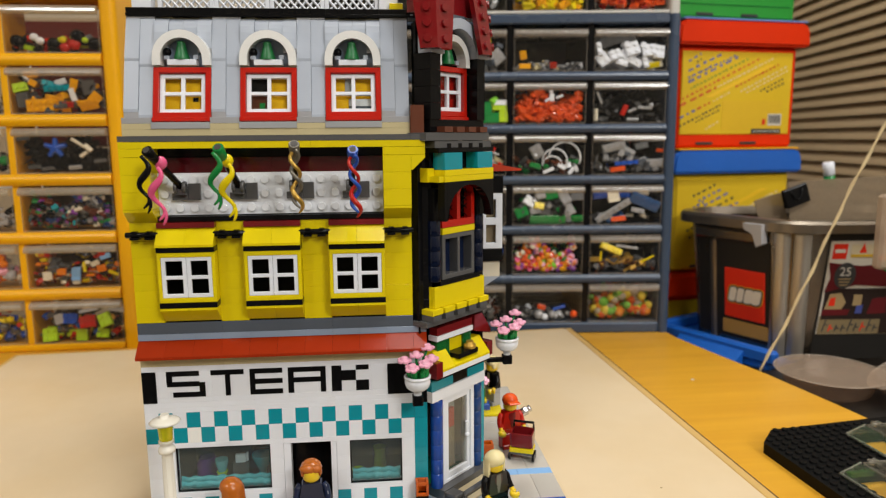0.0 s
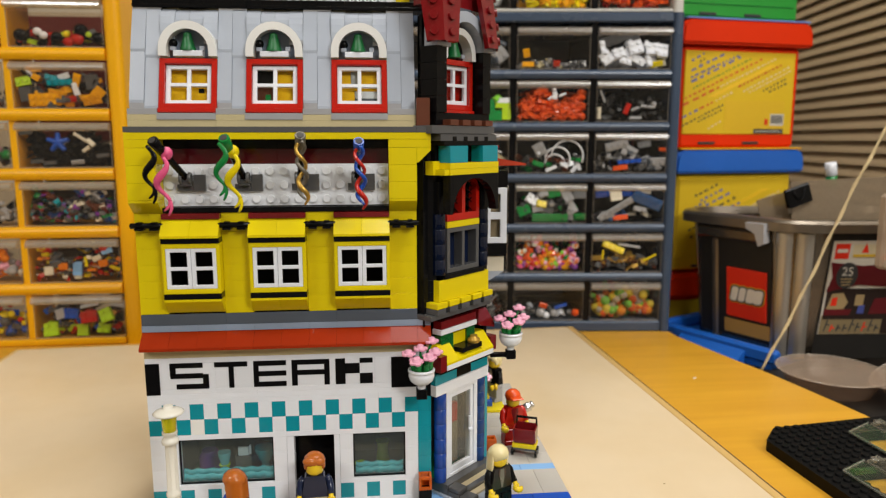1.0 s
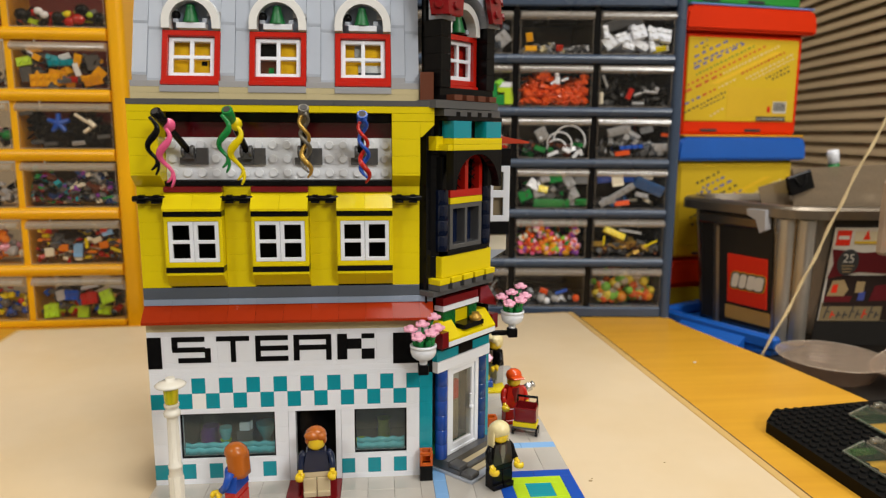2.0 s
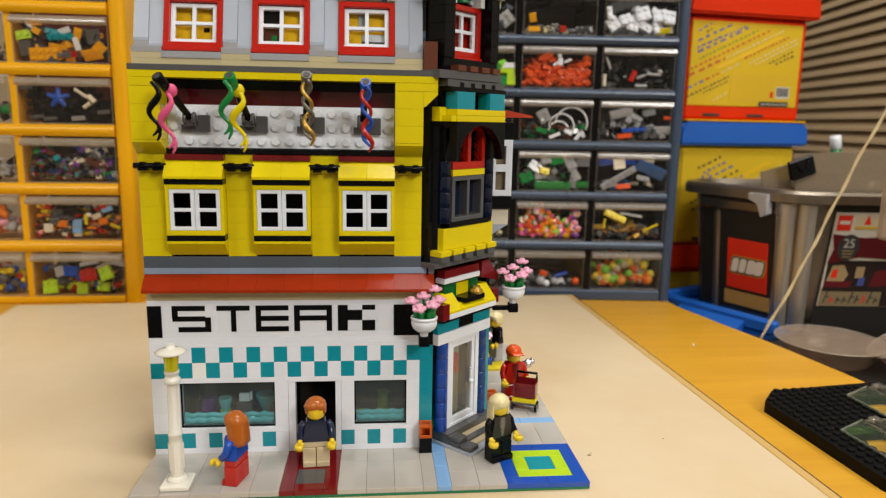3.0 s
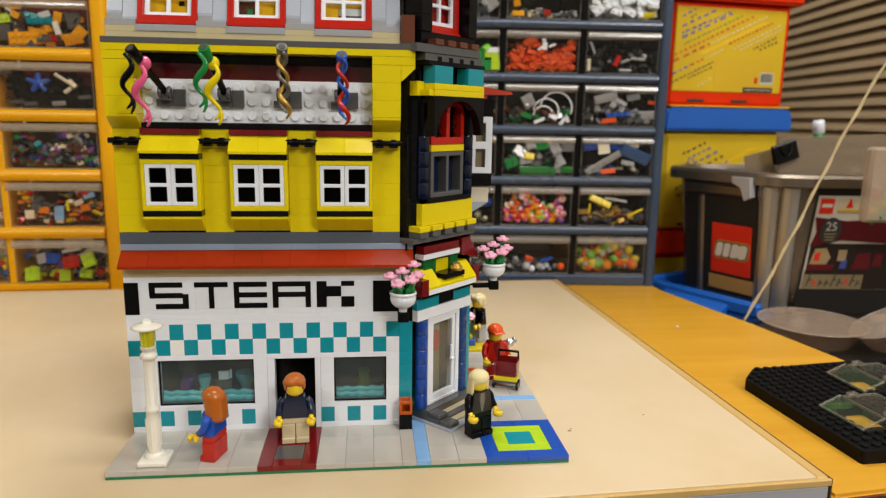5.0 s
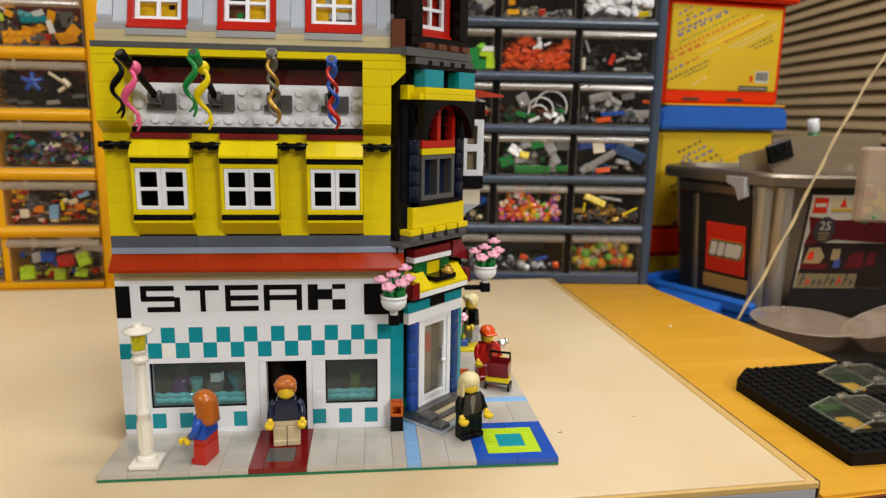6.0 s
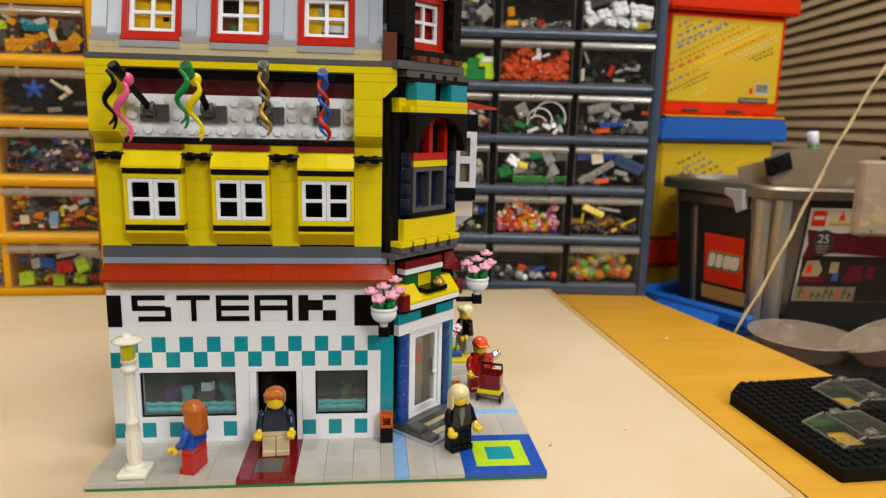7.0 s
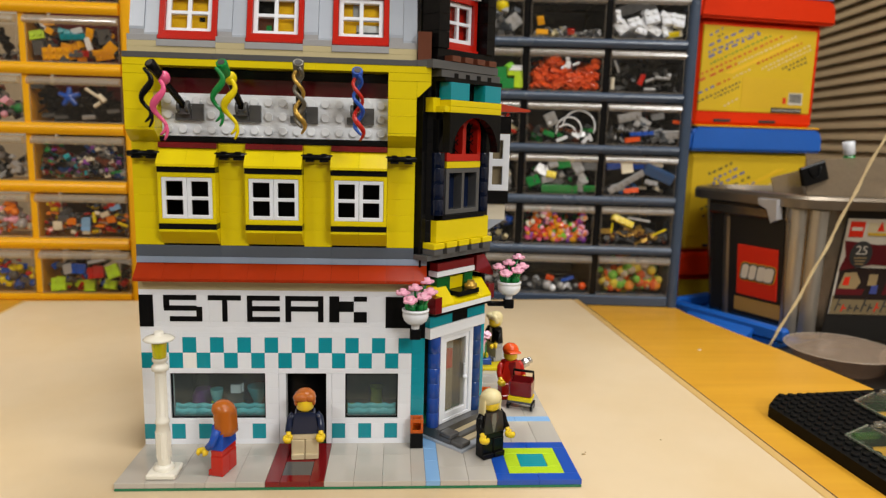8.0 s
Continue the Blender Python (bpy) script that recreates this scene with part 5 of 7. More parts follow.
def clear_canopy(x, y, rz, label, green):
    """Clear sloping toy screen over an opening of the plate, with thick rims and two hinge knobs."""
    ob = thing("clear_toy_panel", label, "toy part", (x, y, 0.4), rz)
    tilt = Matrix.Translation((0, 0, 0.8)) @ Matrix.Rotation(radians(-22), 4, "Y")
    bm = bmesh.new()
    bx(bm, 1.6, 17, 1.6, 38.4, -0.4, 0.4, 0.1, tilt)
    part("screen", bm, CANOPY, ob)
    bm = bmesh.new()
    bx(bm, 18.6, 44, 1.6, 38.4, 6.2, 7.0, 0.1)
    part("screen", bm, CANOPY, ob)
    for dims in ((0, 18, 0, 1.5), (0, 18, 38.5, 40), (0, 1.5, 1.6, 38.4)):
        bm = bmesh.new()
        bx(bm, *dims, -0.8, 0.9, 0.3, tilt)
        part("rim", bm, CANOPYRIM, ob, "thick clear rim")
    for dims in ((18.2, 46, 0, 1.5), (18.2, 46, 38.5, 40), (17, 18.4, 1.6, 38.4), (44.4, 46, 1.6, 38.4)):
        bm = bmesh.new()
        bx(bm, *dims, 5.8, 7.4, 0.3)
        part("rim", bm, CANOPYRIM, ob, "thick clear rim")
    for y0 in (0.2, 38.6):
        bm = bmesh.new()
        prism(bm, [(1, 0), (46, 0), (46, 5.7), (18, 5.7)], y0, y0 + 1.2, "y")
        part("cheek", bm, CANOPY, ob)
    for y0 in (4, 36):
        bm = bmesh.new()
        rod(bm, (21, y0, 7.5), (21, y0, 10.5), 2.6, 12, bev=0.4)
        rod(bm, (25.4, y0 - 2.6, 9), (25.4, y0 + 2.6, 9), 1.8, 10)
        part("hinge", bm, CANOPYRIM, ob)
    if green:
        bm = bmesh.new()
        prism(bm, [(4, 33.5), (22, 33.5), (22, 37.5), (4, 37.5)], 0.1, 3.2, "z")
        part("plate", bm, GREENSHEEN, ob, "clear green plate under the screen")


CANOPY = clear("canopy_clear", (0.93, 0.95, 0.90), gloss=0.04, rough=0.08, veil=0.015)
CANOPYRIM = clear("canopy_rim_clear", (0.86, 0.86, 0.80), gloss=0.22, rough=0.15, veil=0.09)
GREENSHEEN = clear("pale_green_clear", (0.55, 0.80, 0.50), gloss=0.05, rough=0.1, veil=0.08, milky=(0.30, 0.62, 0.22))
clear_canopy(457, 24, 5, "clear hinged toy screen over an opening of the black plate", True)
clear_canopy(503, 84, 3, "second clear hinged toy screen on the black plate", False)


def crumbs():
    """Small brown specks on the table and a pale one on the desk."""
    for x, y, z, r in ((268, 40, 0.1, 1.4), (325, 60, 0.1, 0.8), (270, 43, 0.1, 0.7), (452, 284, -9.9, 2.0)):
        bm = bmesh.new()
        lathe(bm, [(r, 0), (r * 0.8, r * 0.35), (0, r * 0.4)], Matrix.Diagonal((1, 0.6, 1, 1)), 8)
        solo("crumb", bm, PAPER if z < 0 else INKTAN, "tiny crumb lying on the table top", "crumb", (x, y, z))


crumbs()

# ---- the toy brick corner building ----
S, PL, BR = 8.0, 3.2, 9.6
FRONT = 48.0
toy_building = thing("toy_building", "toy brick corner building with a steak restaurant below", "toy building")
# The slanting corner: x along it, y inwards, its middle at (188, 68)
CORNER = Matrix.Translation((188, 68, 0)) @ Matrix.Rotation(radians(45), 4, "Z")


def shell(name, m, boxes, label=""):
    """One storey's carrying core: floor slab and inner walls."""
    bm = bmesh.new()
    for b in boxes:
        bx(bm, *b, 0.1)
    return part(name, bm, m, toy_building, label)


def row(parent, x0, x1, z0, z1, m, widths=(4, 4, 3), y0=FRONT, deep=8.0, name="brick"):
    """A course of blocks from x0 to x1, of the given widths in studs, over and over."""
    x, k = x0, 0
    while x < x1 - 0.1:
        e = min(x1, x + widths[k % len(widths)] * S)
        brick(parent, x, e, y0, y0 + deep, z0, z1, m, name)
        x, k = e, k + 1


# baseplate and paving
bm = bmesh.new()
bx(bm, 0, 256, 0, 256, 0, 1.55, 0.3)
baseplate = part("baseplate", bm, BASEGREEN, toy_building, "thin green baseplate")


def tile(x0, x1, y0, y1, m=PAVE):
    brick(baseplate, x0, x1, y0, y1, 1.6, 4.8, m, "tile", gap=0.12, b=0.18)


for x in (0, 16, 32, 48, 64, 112, 128, 144):
    tile(x, x + 16, 0, 32)
    tile(x, x + 16, 32, 48)
tile(160, 168, 0, 48)
tile(168, 176, 0, 24, AZURE)
tile(168, 176, 24, 40, AZURE)
tile(168, 176, 40, 72, AZURE)
for x in (176, 192):
    tile(x, x + 16, 0, 16)
    tile(x, x + 16, 16, 48)
    tile(x, x + 16, 48, 80)
tile(80, 88, 0, 48, DKRED)
tile(104, 112, 0, 48, DKRED)
tile(88, 104, 0, 8, DKRED)
tile(88, 104, 8, 24, STONE)
tile(88, 104, 24, 48, DKRED)
for a, b in ((208, 232), (232, 256)):
    tile(a, b, 0, 8, BLUE)
    tile(a, b, 40, 48, BLUE)
tile(208, 216, 8, 40, BLUE)
tile(248, 256, 8, 40, BLUE)
tile(216, 248, 8, 16, LIME)
tile(216, 248, 32, 40, LIME)
tile(216, 224, 16, 32, LIME)
tile(240, 248, 16, 32, LIME)
tile(224, 240, 16, 32, TEAL)
tile(208, 224, 48, 80)
tile(224, 240, 48, 80)
tile(240, 256, 48, 80)
tile(208, 232, 80, 88, AZURE)
tile(232, 256, 80, 88, AZURE)
for y in range(88, 248, 16):
    tile(208, 240, y, y + 16)
    tile(240, 256, y, y + 16)

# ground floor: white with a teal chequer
ground_floor = shell("ground_floor", SHADE, [(1, 207, 120, 123, 1.6, 106), (1, 8, 57, 119.8, 1.6, 106), (9, 164, 57, 119.8, 1.6, 5), (1, 166, 57, 119.8, 102, 106)], "inner walls of the restaurant, coloured dark for the unlit inside")
row(ground_floor, 0, 80, 1.6, 8.0, WHITE, (6, 4))
row(ground_floor, 112, 160, 1.6, 8.0, WHITE, (6,))
for k in range(20):
    x = k * S
    if not 80 <= x < 112:
        chequer = (x < 80 and k % 2 == 0 and k != 6) or (x >= 112 and k % 2 == 0)
        brick(ground_floor, x, x + S, FRONT, FRONT + 8, 8.0, 17.6, TEAL if chequer else WHITE)
    brick(ground_floor, x, x + S, FRONT, FRONT + 8, 52.8, 62.4, TEAL if k % 2 == 0 else (OFFWHITE if k == 3 else WHITE))
    brick(ground_floor, x, x + S, FRONT, FRONT + 8, 62.4, 72.0, TEAL if k % 2 else WHITE)
row(ground_floor, 0, 80, 17.6, 20.8, WHITE, (4, 6))
row(ground_floor, 112, 160, 17.6, 20.8, WHITE, (6,))
for z in (20.8, 30.4, 40.0):
    brick(ground_floor, 0, 16, FRONT, FRONT + 8, z, z + BR, WHITE)
    for x in (72, 112, 152):
        brick(ground_floor, x, x + 8, FRONT, FRONT + 8, z, z + BR, WHITE)
row(ground_floor, 0, 160, 49.6, 52.8, WHITE, (6, 4, 8, 2))
row(ground_floor, 0, 160, 72.0, 75.2, WHITE, (3, 8, 6))
row(ground_floor, 0, 160, 75.2, 78.4, WHITE, (8, 6))
row(ground_floor, 0, 168, 97.6, 100.8, WHITE, (6, 8))
row(ground_floor, 0, 168, 100.8, 107.1, TAN, (6, 8))
for k in range(7):
    brick(ground_floor, 160, 168, FRONT - 0.2, FRONT + 8, 4.8 + k * BR, 4.8 + (k + 1) * BR, TEAL)
brick(ground_floor, 160, 168, FRONT, FRONT + 8, 72.1, 97.6, BLACK)

# the sign: white blocks carrying black ones
for x0, x1 in ((8, 40), (40, 64), (64, 85), (85, 110), (110, 134), (134, 144)):
    brick(ground_floor, x0, x1, FRONT, FRONT + 8, 78.4, 81.6, WHITE)
    brick(ground_floor, x0, x1, FRONT, FRONT + 8, 81.6, 97.6, WHITE)


def letter(*strokes):
    for x0, x1, z0, z1 in strokes:
        brick(ground_floor, x0, x1, FRONT - 0.35, FRONT + 2, z0, z1, BLACK, "letter_block", gap=0.0, b=0.12)


T5, T4, T3, T2, T1, T0 = 97.6, 94.6, 91.3, 88.2, 84.8, 81.7
letter((0, 8, 78.4, 97.6))
letter((14, 33, T4, T5), (14, 17.4, T3, T4), (14.2, 33, T2, T3), (32.8, 36.2, T1, T2 + 2.4), (17.4, 36.2, T0, T1), (14, 17.4, T3 - 1.4, T3))
letter((39.6, 58.8, T4, T5), (47.8, 50.8, T0, T4))
letter((62.2, 81.4, T4, T5), (62.2, 65.3, T0, T4), (65.3, 81.4, T2, T3), (65.3, 81.4, T0, T1))
letter((84.6, 107, T4, T5), (84.6, 88, T0, T4), (103.8, 107, T0, T4), (88, 103.8, T2, T3))
letter((110.5, 116.4, T0, T5), (116.4, 125, T2, T4), (125, 132.8, T4, T5), (125, 132.8, T0, T2))
letter((144, 160, 78.4, 97.6))


def shop_window(x0, x1):
    """Clear pane in a slim white frame, with aqua curtains behind its sill."""
    bm = bmesh.new()
    grille(bm, (x0 + 0.1, x0 + 0.7, x1 - 0.7, x1 - 0.1), (20.9, 21.5, 48.9, 49.5), FRONT + 1.2, FRONT + 3.4, {(1, 1)}, 0.1)
    w = part("shop_window", bm, BLACK, toy_building, "slim dark frame of the shop window")
    bm = bmesh.new()
    bx(bm, x0 + 0.8, x1 - 0.8, FRONT + 1.8, FRONT + 2.3, 21.6, 48.8, 0.05)
    pane = part("pane", bm, SHOPGLASS, w)
    pane.visible_shadow = False
    bm = bmesh.new()
    n = int((x1 - x0) / 2)
    for z, h in ((21.7, 4.0), (25.4, 3.2)):
        verts = []
        for k in range(n + 1):
            x = x0 + 1.2 + (x1 - x0 - 2.4) * k / n
            y = FRONT + 3.4 + (z - 21) * 0.2 + 0.5 * math.sin(x * 1.1)
            verts += [(x, y, z), (x, y + 0.4, z + h + 0.5 * math.sin(x * 0.8)), (x, y + 1.6, z + h + 0.5 * math.sin(x * 0.8)), (x, y + 1.6, z)]
        faces = [[4 * k + j, 4 * k + 4 + j, 4 * k + 4 + (j + 1) % 4, 4 * k + (j + 1) % 4] for k in range(n) for j in range(4)]
        put(bm, verts, faces, None, 0, True)
    part("valance", bm, AQUA, w, "aqua clear wavy strip")


shop_window(16, 72)
shop_window(120, 152)

# doorway with white posts
bm = bmesh.new()
bx(bm, 80.1, 84.3, FRONT + 0.3, FRONT + 7.5, 1.7, 49.5)
doorway = part("door_post", bm, WHITE, toy_building)
bm = bmesh.new()
bx(bm, 108.5, 111.9, FRONT + 0.3, FRONT + 7.5, 1.7, 49.5)
part("door_post", bm, WHITE, toy_building)
# black sheet in place of the unlit room behind the doorway
bm = bmesh.new()
bx(bm, 84.4, 108.4, FRONT + 16, FRONT + 18, 5.1, 49.5)
part("door_panel", bm, BLACK, toy_building, "black panel standing for the unlit inside of the doorway")


def table_ware(name, x, y, z, prof, m, label):
    bm = bmesh.new()
    lathe(bm, prof, None, 14)
    part(name, bm, m, toy_building, label, Matrix.Translation((x, y, z)))


table_ware("stool", 38, 68, 5, [(5, 0), (3.4, 4), (2.8, 17), (3.6, 19)], LIME, "lime cone stool inside")
table_ware("cup", 38, 68, 24.2, [(2.4, 0), (4, 6), (4, 8)], AQUA, "aqua cup inside")
table_ware("cup", 63, 70, 5, [(2.4, 0), (2.4, 18), (6.4, 27), (6.4, 28.5)], AQUA, "aqua dish inside")
table_ware("seat", 24, 88, 5, [(7, 0), (7, 16), (5, 20)], PURPLE, "purple seat inside")
table_ware("stool", 124, 66, 5, [(4, 0), (3.4, 14), (4.0, 17)], LIME, "lime stool inside")
table_ware("stool", 138, 84, 5, [(5, 0), (3.4, 20), (4.4, 23)], LIME, "lime stool inside")
bm = bmesh.new()
bx(bm, 47, 53.4, 66, 68, 30, 35.4)
bx(bm, 53.8, 55, 66, 68, 31, 36.4, 0.1)
part("menu_board", bm, WHITE, toy_building, "small white menu card inside")
bm = bmesh.new()
bx(bm, 45, 55, 66, 72, 5, 29.8)
part("counter", bm, STONE, toy_building)


def slope_build(w, run, rise, lip):
    return lambda bm: prism(bm, [(0, 0), (0, lip), (run, rise), (run + 8, rise), (run + 8, 0)], 0.05, w - 0.05, "x")


# rust red awning of sloping blocks, sand blue strip above
x = 0.0
for k in range(11):
    w = 16.0 if k < 10 else 8.0
    piece("slope_brick", ("awning", w), slope_build(w, 8.2, 9.5, 1.7), BRICKRED, ground_floor, Matrix.Translation((x, FRONT - 8.2, 107.3)))
    x += w
row(ground_floor, 0, 168, 116.9, 120.6, SAND, (2, 2, 2), FRONT - 0.6, 9)

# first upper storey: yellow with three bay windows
storey = shell("yellow_storey", SHADE, [(1, 160, 120, 123, 128, 233), (1, 5, 57, 119.8, 128, 233), (1, 160, 58, 119.8, 121, 127), (6, 160, 58, 119.8, 187, 190)], "inner walls of the yellow storey, coloured dark for the unlit inside")
row(storey, 0, 160, 120.7, 127.3, SLATE, (6, 8, 6), FRONT - 0.2, 10)
for x in (0, 48, 96, 144):
    z = 127.4
    for k, h in enumerate((9.6, 9.6, 9.6, 9.6, 9.6)):
        brick(storey, x, x + 16, FRONT, FRONT + 8, z, z + h, YELLOW)
        z += h
    brick(storey, x, x + 8, FRONT, FRONT + 8, 175.5, 186.4, YELLOW)
    brick(storey, x + 8, x + 16, FRONT, FRONT + 8, 175.5, 186.4, YELLOW)
for k in range(14):
    brick(storey, 160.1, 168 + 4, FRONT + 2.5, FRONT + 14, 121 + k * 7.6, 128.6 + k * 7.6, BLACK)


def clip_bar(x):
    """Black bar held in two clips on a pier."""
    bm = bmesh.new()
    rod(bm, (x - 1, FRONT - 4, 179.6), (x + 17, FRONT - 4, 179.6), 1.7, 10, bev=0.2)
    for k in (4, 12):
        bx(bm, x + k - 2.4, x + k + 2.4, FRONT - 6.2, FRONT - 0.2, 177, 178.2)
        bx(bm, x + k - 1.6, x + k + 1.6, FRONT - 6.2, FRONT - 2, 180.4, 181.8, 0.4)
    part("clip_bar", bm, BLACK, toy_building, "black bar in clips")


for x in (0, 48, 96, 144):
    clip_bar(x)


def bay_window(x):
    """Yellow framed window on a tapered sill, with white casements and a sloping hood."""
    yf = FRONT - 8
    bm = bmesh.new()
    z0, z1 = 140.8, 169.6
    grille(bm, (x + 0.1, x + 2, x + 30, x + 31.9), (z0, z0 + 2.8, z1 - 2.6, z1), yf, FRONT + 2, {(1, 1)})
    w = part("bay_window", bm, YELLOW, toy_building)
    for a, b in ((x + 2.1, x + 15.9), (x + 16.1, x + 29.9)):
        bm = bmesh.new()
        lo, hi = z0 + 2.9, z1 - 2.7
        mid = (lo + hi) / 2
        y0, y1 = yf + 0.3, yf + 2.2
        grille(bm, (a, a + 2.2, b - 2.2, b), (lo, lo + 2.1, mid - 1, mid + 1, hi - 2.1, hi), y0, y1, {(1, 1), (1, 3)})
        part("casement", bm, WHITE, w, "white casement with two openings")
    for a, b in ((x, x + 16), (x + 16, x + 32)):
        at = Matrix.Translation((a, 0, 0))
        piece("sill_slope", ("inv",), lambda bm: prism(bm, [(FRONT + 1, 128.4), (FRONT - 0.5, 128.4), (yf, 136.2), (yf, 137.5), (FRONT + 1, 137.5)], 0.05, 15.95, "x"), YELLOW, w, at)
        piece("hood_slope", ("hood",), lambda bm: prism(bm, [(yf - 2.4, 173), (yf - 2.4, 174.4), (FRONT - 3, 183.1), (FRONT, 183.1), (FRONT, 173)], 0.05, 15.95, "x"), YELLOW, w, at)
        brick(w, a, b, yf, FRONT, 137.6, 140.7, BLACK, "plate")
        brick(w, a, b, yf - 0.4, FRONT, 169.8, 172.9, BLACK, "plate")
        brick(w, a, b, FRONT - 4.5, FRONT, 183.2, 186.3, DKRED, "plate")


for x in (16, 64, 112):
    bay_window(x)

# balcony wall: studded white plate, dark red band, yellow corner blocks
row(storey, 16, 144, 186.5, 189.4, BLACK, (8,), FRONT - 1, 9)
bm = bmesh.new()
bx(bm, 16.1, 143.9, 52, 55.2, 189.7, 213.7, 0.2)
studded = part("studded_panel", bm, toy("bright_pale_plastic", (0.86, 0.89, 0.94)), toy_building, "pale studded plate set upright")
SKIP = {(2, 1), (6, 1), (10, 1), (14, 1), (1, 1), (5, 1), (9, 1), (13, 1)}
for i in range(16):
    for j in range(3):
        if (i, j) not in SKIP:
            stud(studded, 20 + i * 8, 52, 193.7 + j * 8, bpy.data.materials["bright_pale_plastic"], "y")
# the overhang's shade is painted in: darkened red course, black one above
row(storey, 16, 144, 213.8, 222.4, SHADERED, (8,), 54, 4)
row(storey, 16, 144, 222.5, 227.4, BLACK, (8,), 56, 4)
for x0, x1 in ((0, 16), (144, 160)):
    for z in (194.2, 203.8, 213.4):
        brick(storey, x0, x1, FRONT - 8, FRONT + 10, z, z + 9.55, YELLOW)
    at = Matrix.Translation((x0, 0, 0))
    piece("corner_slope", ("cinv",), lambda bm: prism(bm, [(FRONT + 8, 186.4), (FRONT - 0.6, 186.4), (FRONT - 8, 192.8), (FRONT - 8, 194.1), (FRONT + 8, 194.1)], 0.05, 15.95, "x"), YELLOW, storey, at)
brick(storey, 0, 16, FRONT - 8, FRONT + 10, 223.1, 227.6, YELLOW)
brick(storey, 144, 168, FRONT - 8, FRONT + 6, 223.1, 227.6, YELLOW)
piece("corner_slope", ("side",), lambda bm: prism(bm, [(160.1, 214.6), (161, 214.6), (168, 221.4), (168, 223), (160.1, 223)], FRONT - 7.9, FRONT + 6, "y"), YELLOW, storey, Matrix())
row(storey, 0, 168, 227.7, 231.4, YELLOW, (5, 8, 8), FRONT - 8, 16)
row(storey, 0, 168, 231.5, 234.6, STONE, (6, 8), FRONT - 8.2, 20)


def party_popper(twist, tip, base, a, b, band):
    """Two wavy streamers hanging from a slanted bar clipped to the wall."""
    tx, tz = tip
    ob = thing("streamer_pole", f"toy pole with {band} streamers on the building", "toy decoration", (base - 1, 51, 205.5), group="streamer poles")
    bm = bmesh.new()
    bx(bm, 1.4, 8, -1.8, 0.6, -7, 2.4)
    bx(bm, -7.6, 1.2, -1.8, 0.6, -7, -3)
    bx(bm, -5.4, 1.2, -5.2, 0.6, -4, -0.4, 0.5)
    for s in (-4.4, 0.4):
        rod(bm, (s - 0.9, -4.6, 0.6), (s + 0.9, -4.6, 0.6), 3.4, 12, bev=0.3)
    part("clip_plate", bm, STONE, ob, "dark grey clip plate")
    bm = bmesh.new()
    p0, p1 = Vector((-2, -4, 1)), Vector((tx - base + 1, 22 - 51, tz - 205.5))
    rod(bm, p0, p0.lerp(p1, 0.82), 1.9, 10)
    part("bar", bm, BLACK, ob)
    bm = bmesh.new()
    d = (p1 - p0).normalized()
    rod(bm, p1 - d * 11, p1, 2.5, 12, r2=3.0, bev=0.3)
    cap = part("tip", bm, a, ob)
    bm = bmesh.new()
    rod(bm, p1, p1 + d * 0.3, 1.9, 12)
    part("tip_core", bm, SHADE, cap)
    for s, m in ((0, a), (1, b)):
        bm = bmesh.new()
        if twist:
            coil(bm, p1 - d * 3, s)
        else:
            if s:
                ball(bm, p1 - d * 12 + Vector((1.2, -1.0, 0.4)), 3.4, 12, 0, (1, 1, 1.1))
            pennant(bm, p1, s)
        part("streamer", bm, m, ob)


def ribbon(bm, pts, widths, thick=0.55, seg=8):
    """A soft flat strand through pts, of changing half width."""
    verts, faces = [], []
    for i, (p, w) in enumerate(zip(pts, widths)):
        t = (pts[min(i + 1, len(pts) - 1)] - pts[max(i - 1, 0)]).normalized()
        side = t.cross(Vector((0, -1, 0))).normalized()
        other = side.cross(t)
        verts += [p + side * (w * math.cos(2 * math.pi * j / seg)) + other * (thick * math.sin(2 * math.pi * j / seg)) for j in range(seg)]
    for i in range(len(pts) - 1):
        faces += [[i * seg + j, i * seg + (j + 1) % seg, (i + 1) * seg + (j + 1) % seg, (i + 1) * seg + j] for j in range(seg)]
    faces += [list(range(seg))[::-1], [(len(pts) - 1) * seg + j for j in range(seg)]]
    put(bm, verts, faces, None, 0, True)


def pennant(bm, tip, second):
    """Wavy streamer that widens in the middle and splits into two tails."""
    top, drop, mid, crest = (9.0, 23.0, 4.4, 0.17) if second else (3.0, 22.5, -1.6, 0.26)
    pts, widths = [], []
    for k in range(23):
        u = k / 22
        wave = math.cos(2 * math.pi * (u - crest) / 0.87)
        pts.append(tip + Vector((mid + 3.0 * wave, -1.4 - 1.6 * math.sin(5 * u), -top - drop * u)))
        widths.append(0.95 + (1.15 if second else 0.9) * math.exp(-((u - 0.45) / 0.26) ** 2))
    ribbon(bm, pts, widths, 0.8)
    for lean, length in ((-2.6, 6.0), (-0.6, 8.6)):
        tail = [pts[-2] + Vector((lean * v + 1.3 * math.sin(math.pi * v), -0.8 * v, -length * v)) for v in (0, 0.2, 0.4, 0.6, 0.8, 1.0)]
        ribbon(bm, tail, [1.0, 0.95, 0.9, 0.85, 0.75, 0.5], 0.7, 6)


def coil(bm, top, second):
    """One strand of a twisted pair, ending in a loose tail."""
    pts, widths = [], []
    for k in range(31):
        u = k / 30
        ph = u * 12.6 + (math.pi if second else 0.4)
        pts.append(top + Vector((1.6 * u + 2.3 * math.sin(ph), -2.4 - 1.5 * u - 2.0 * math.cos(ph), -1 - (34 if second else 31) * u)))
        widths.append(1.0 + 0.35 * math.exp(-((u - 0.75) / 0.2) ** 2) - 0.5 * max(0, u - 0.85) / 0.15)
    ribbon(bm, pts, widths, 0.85)


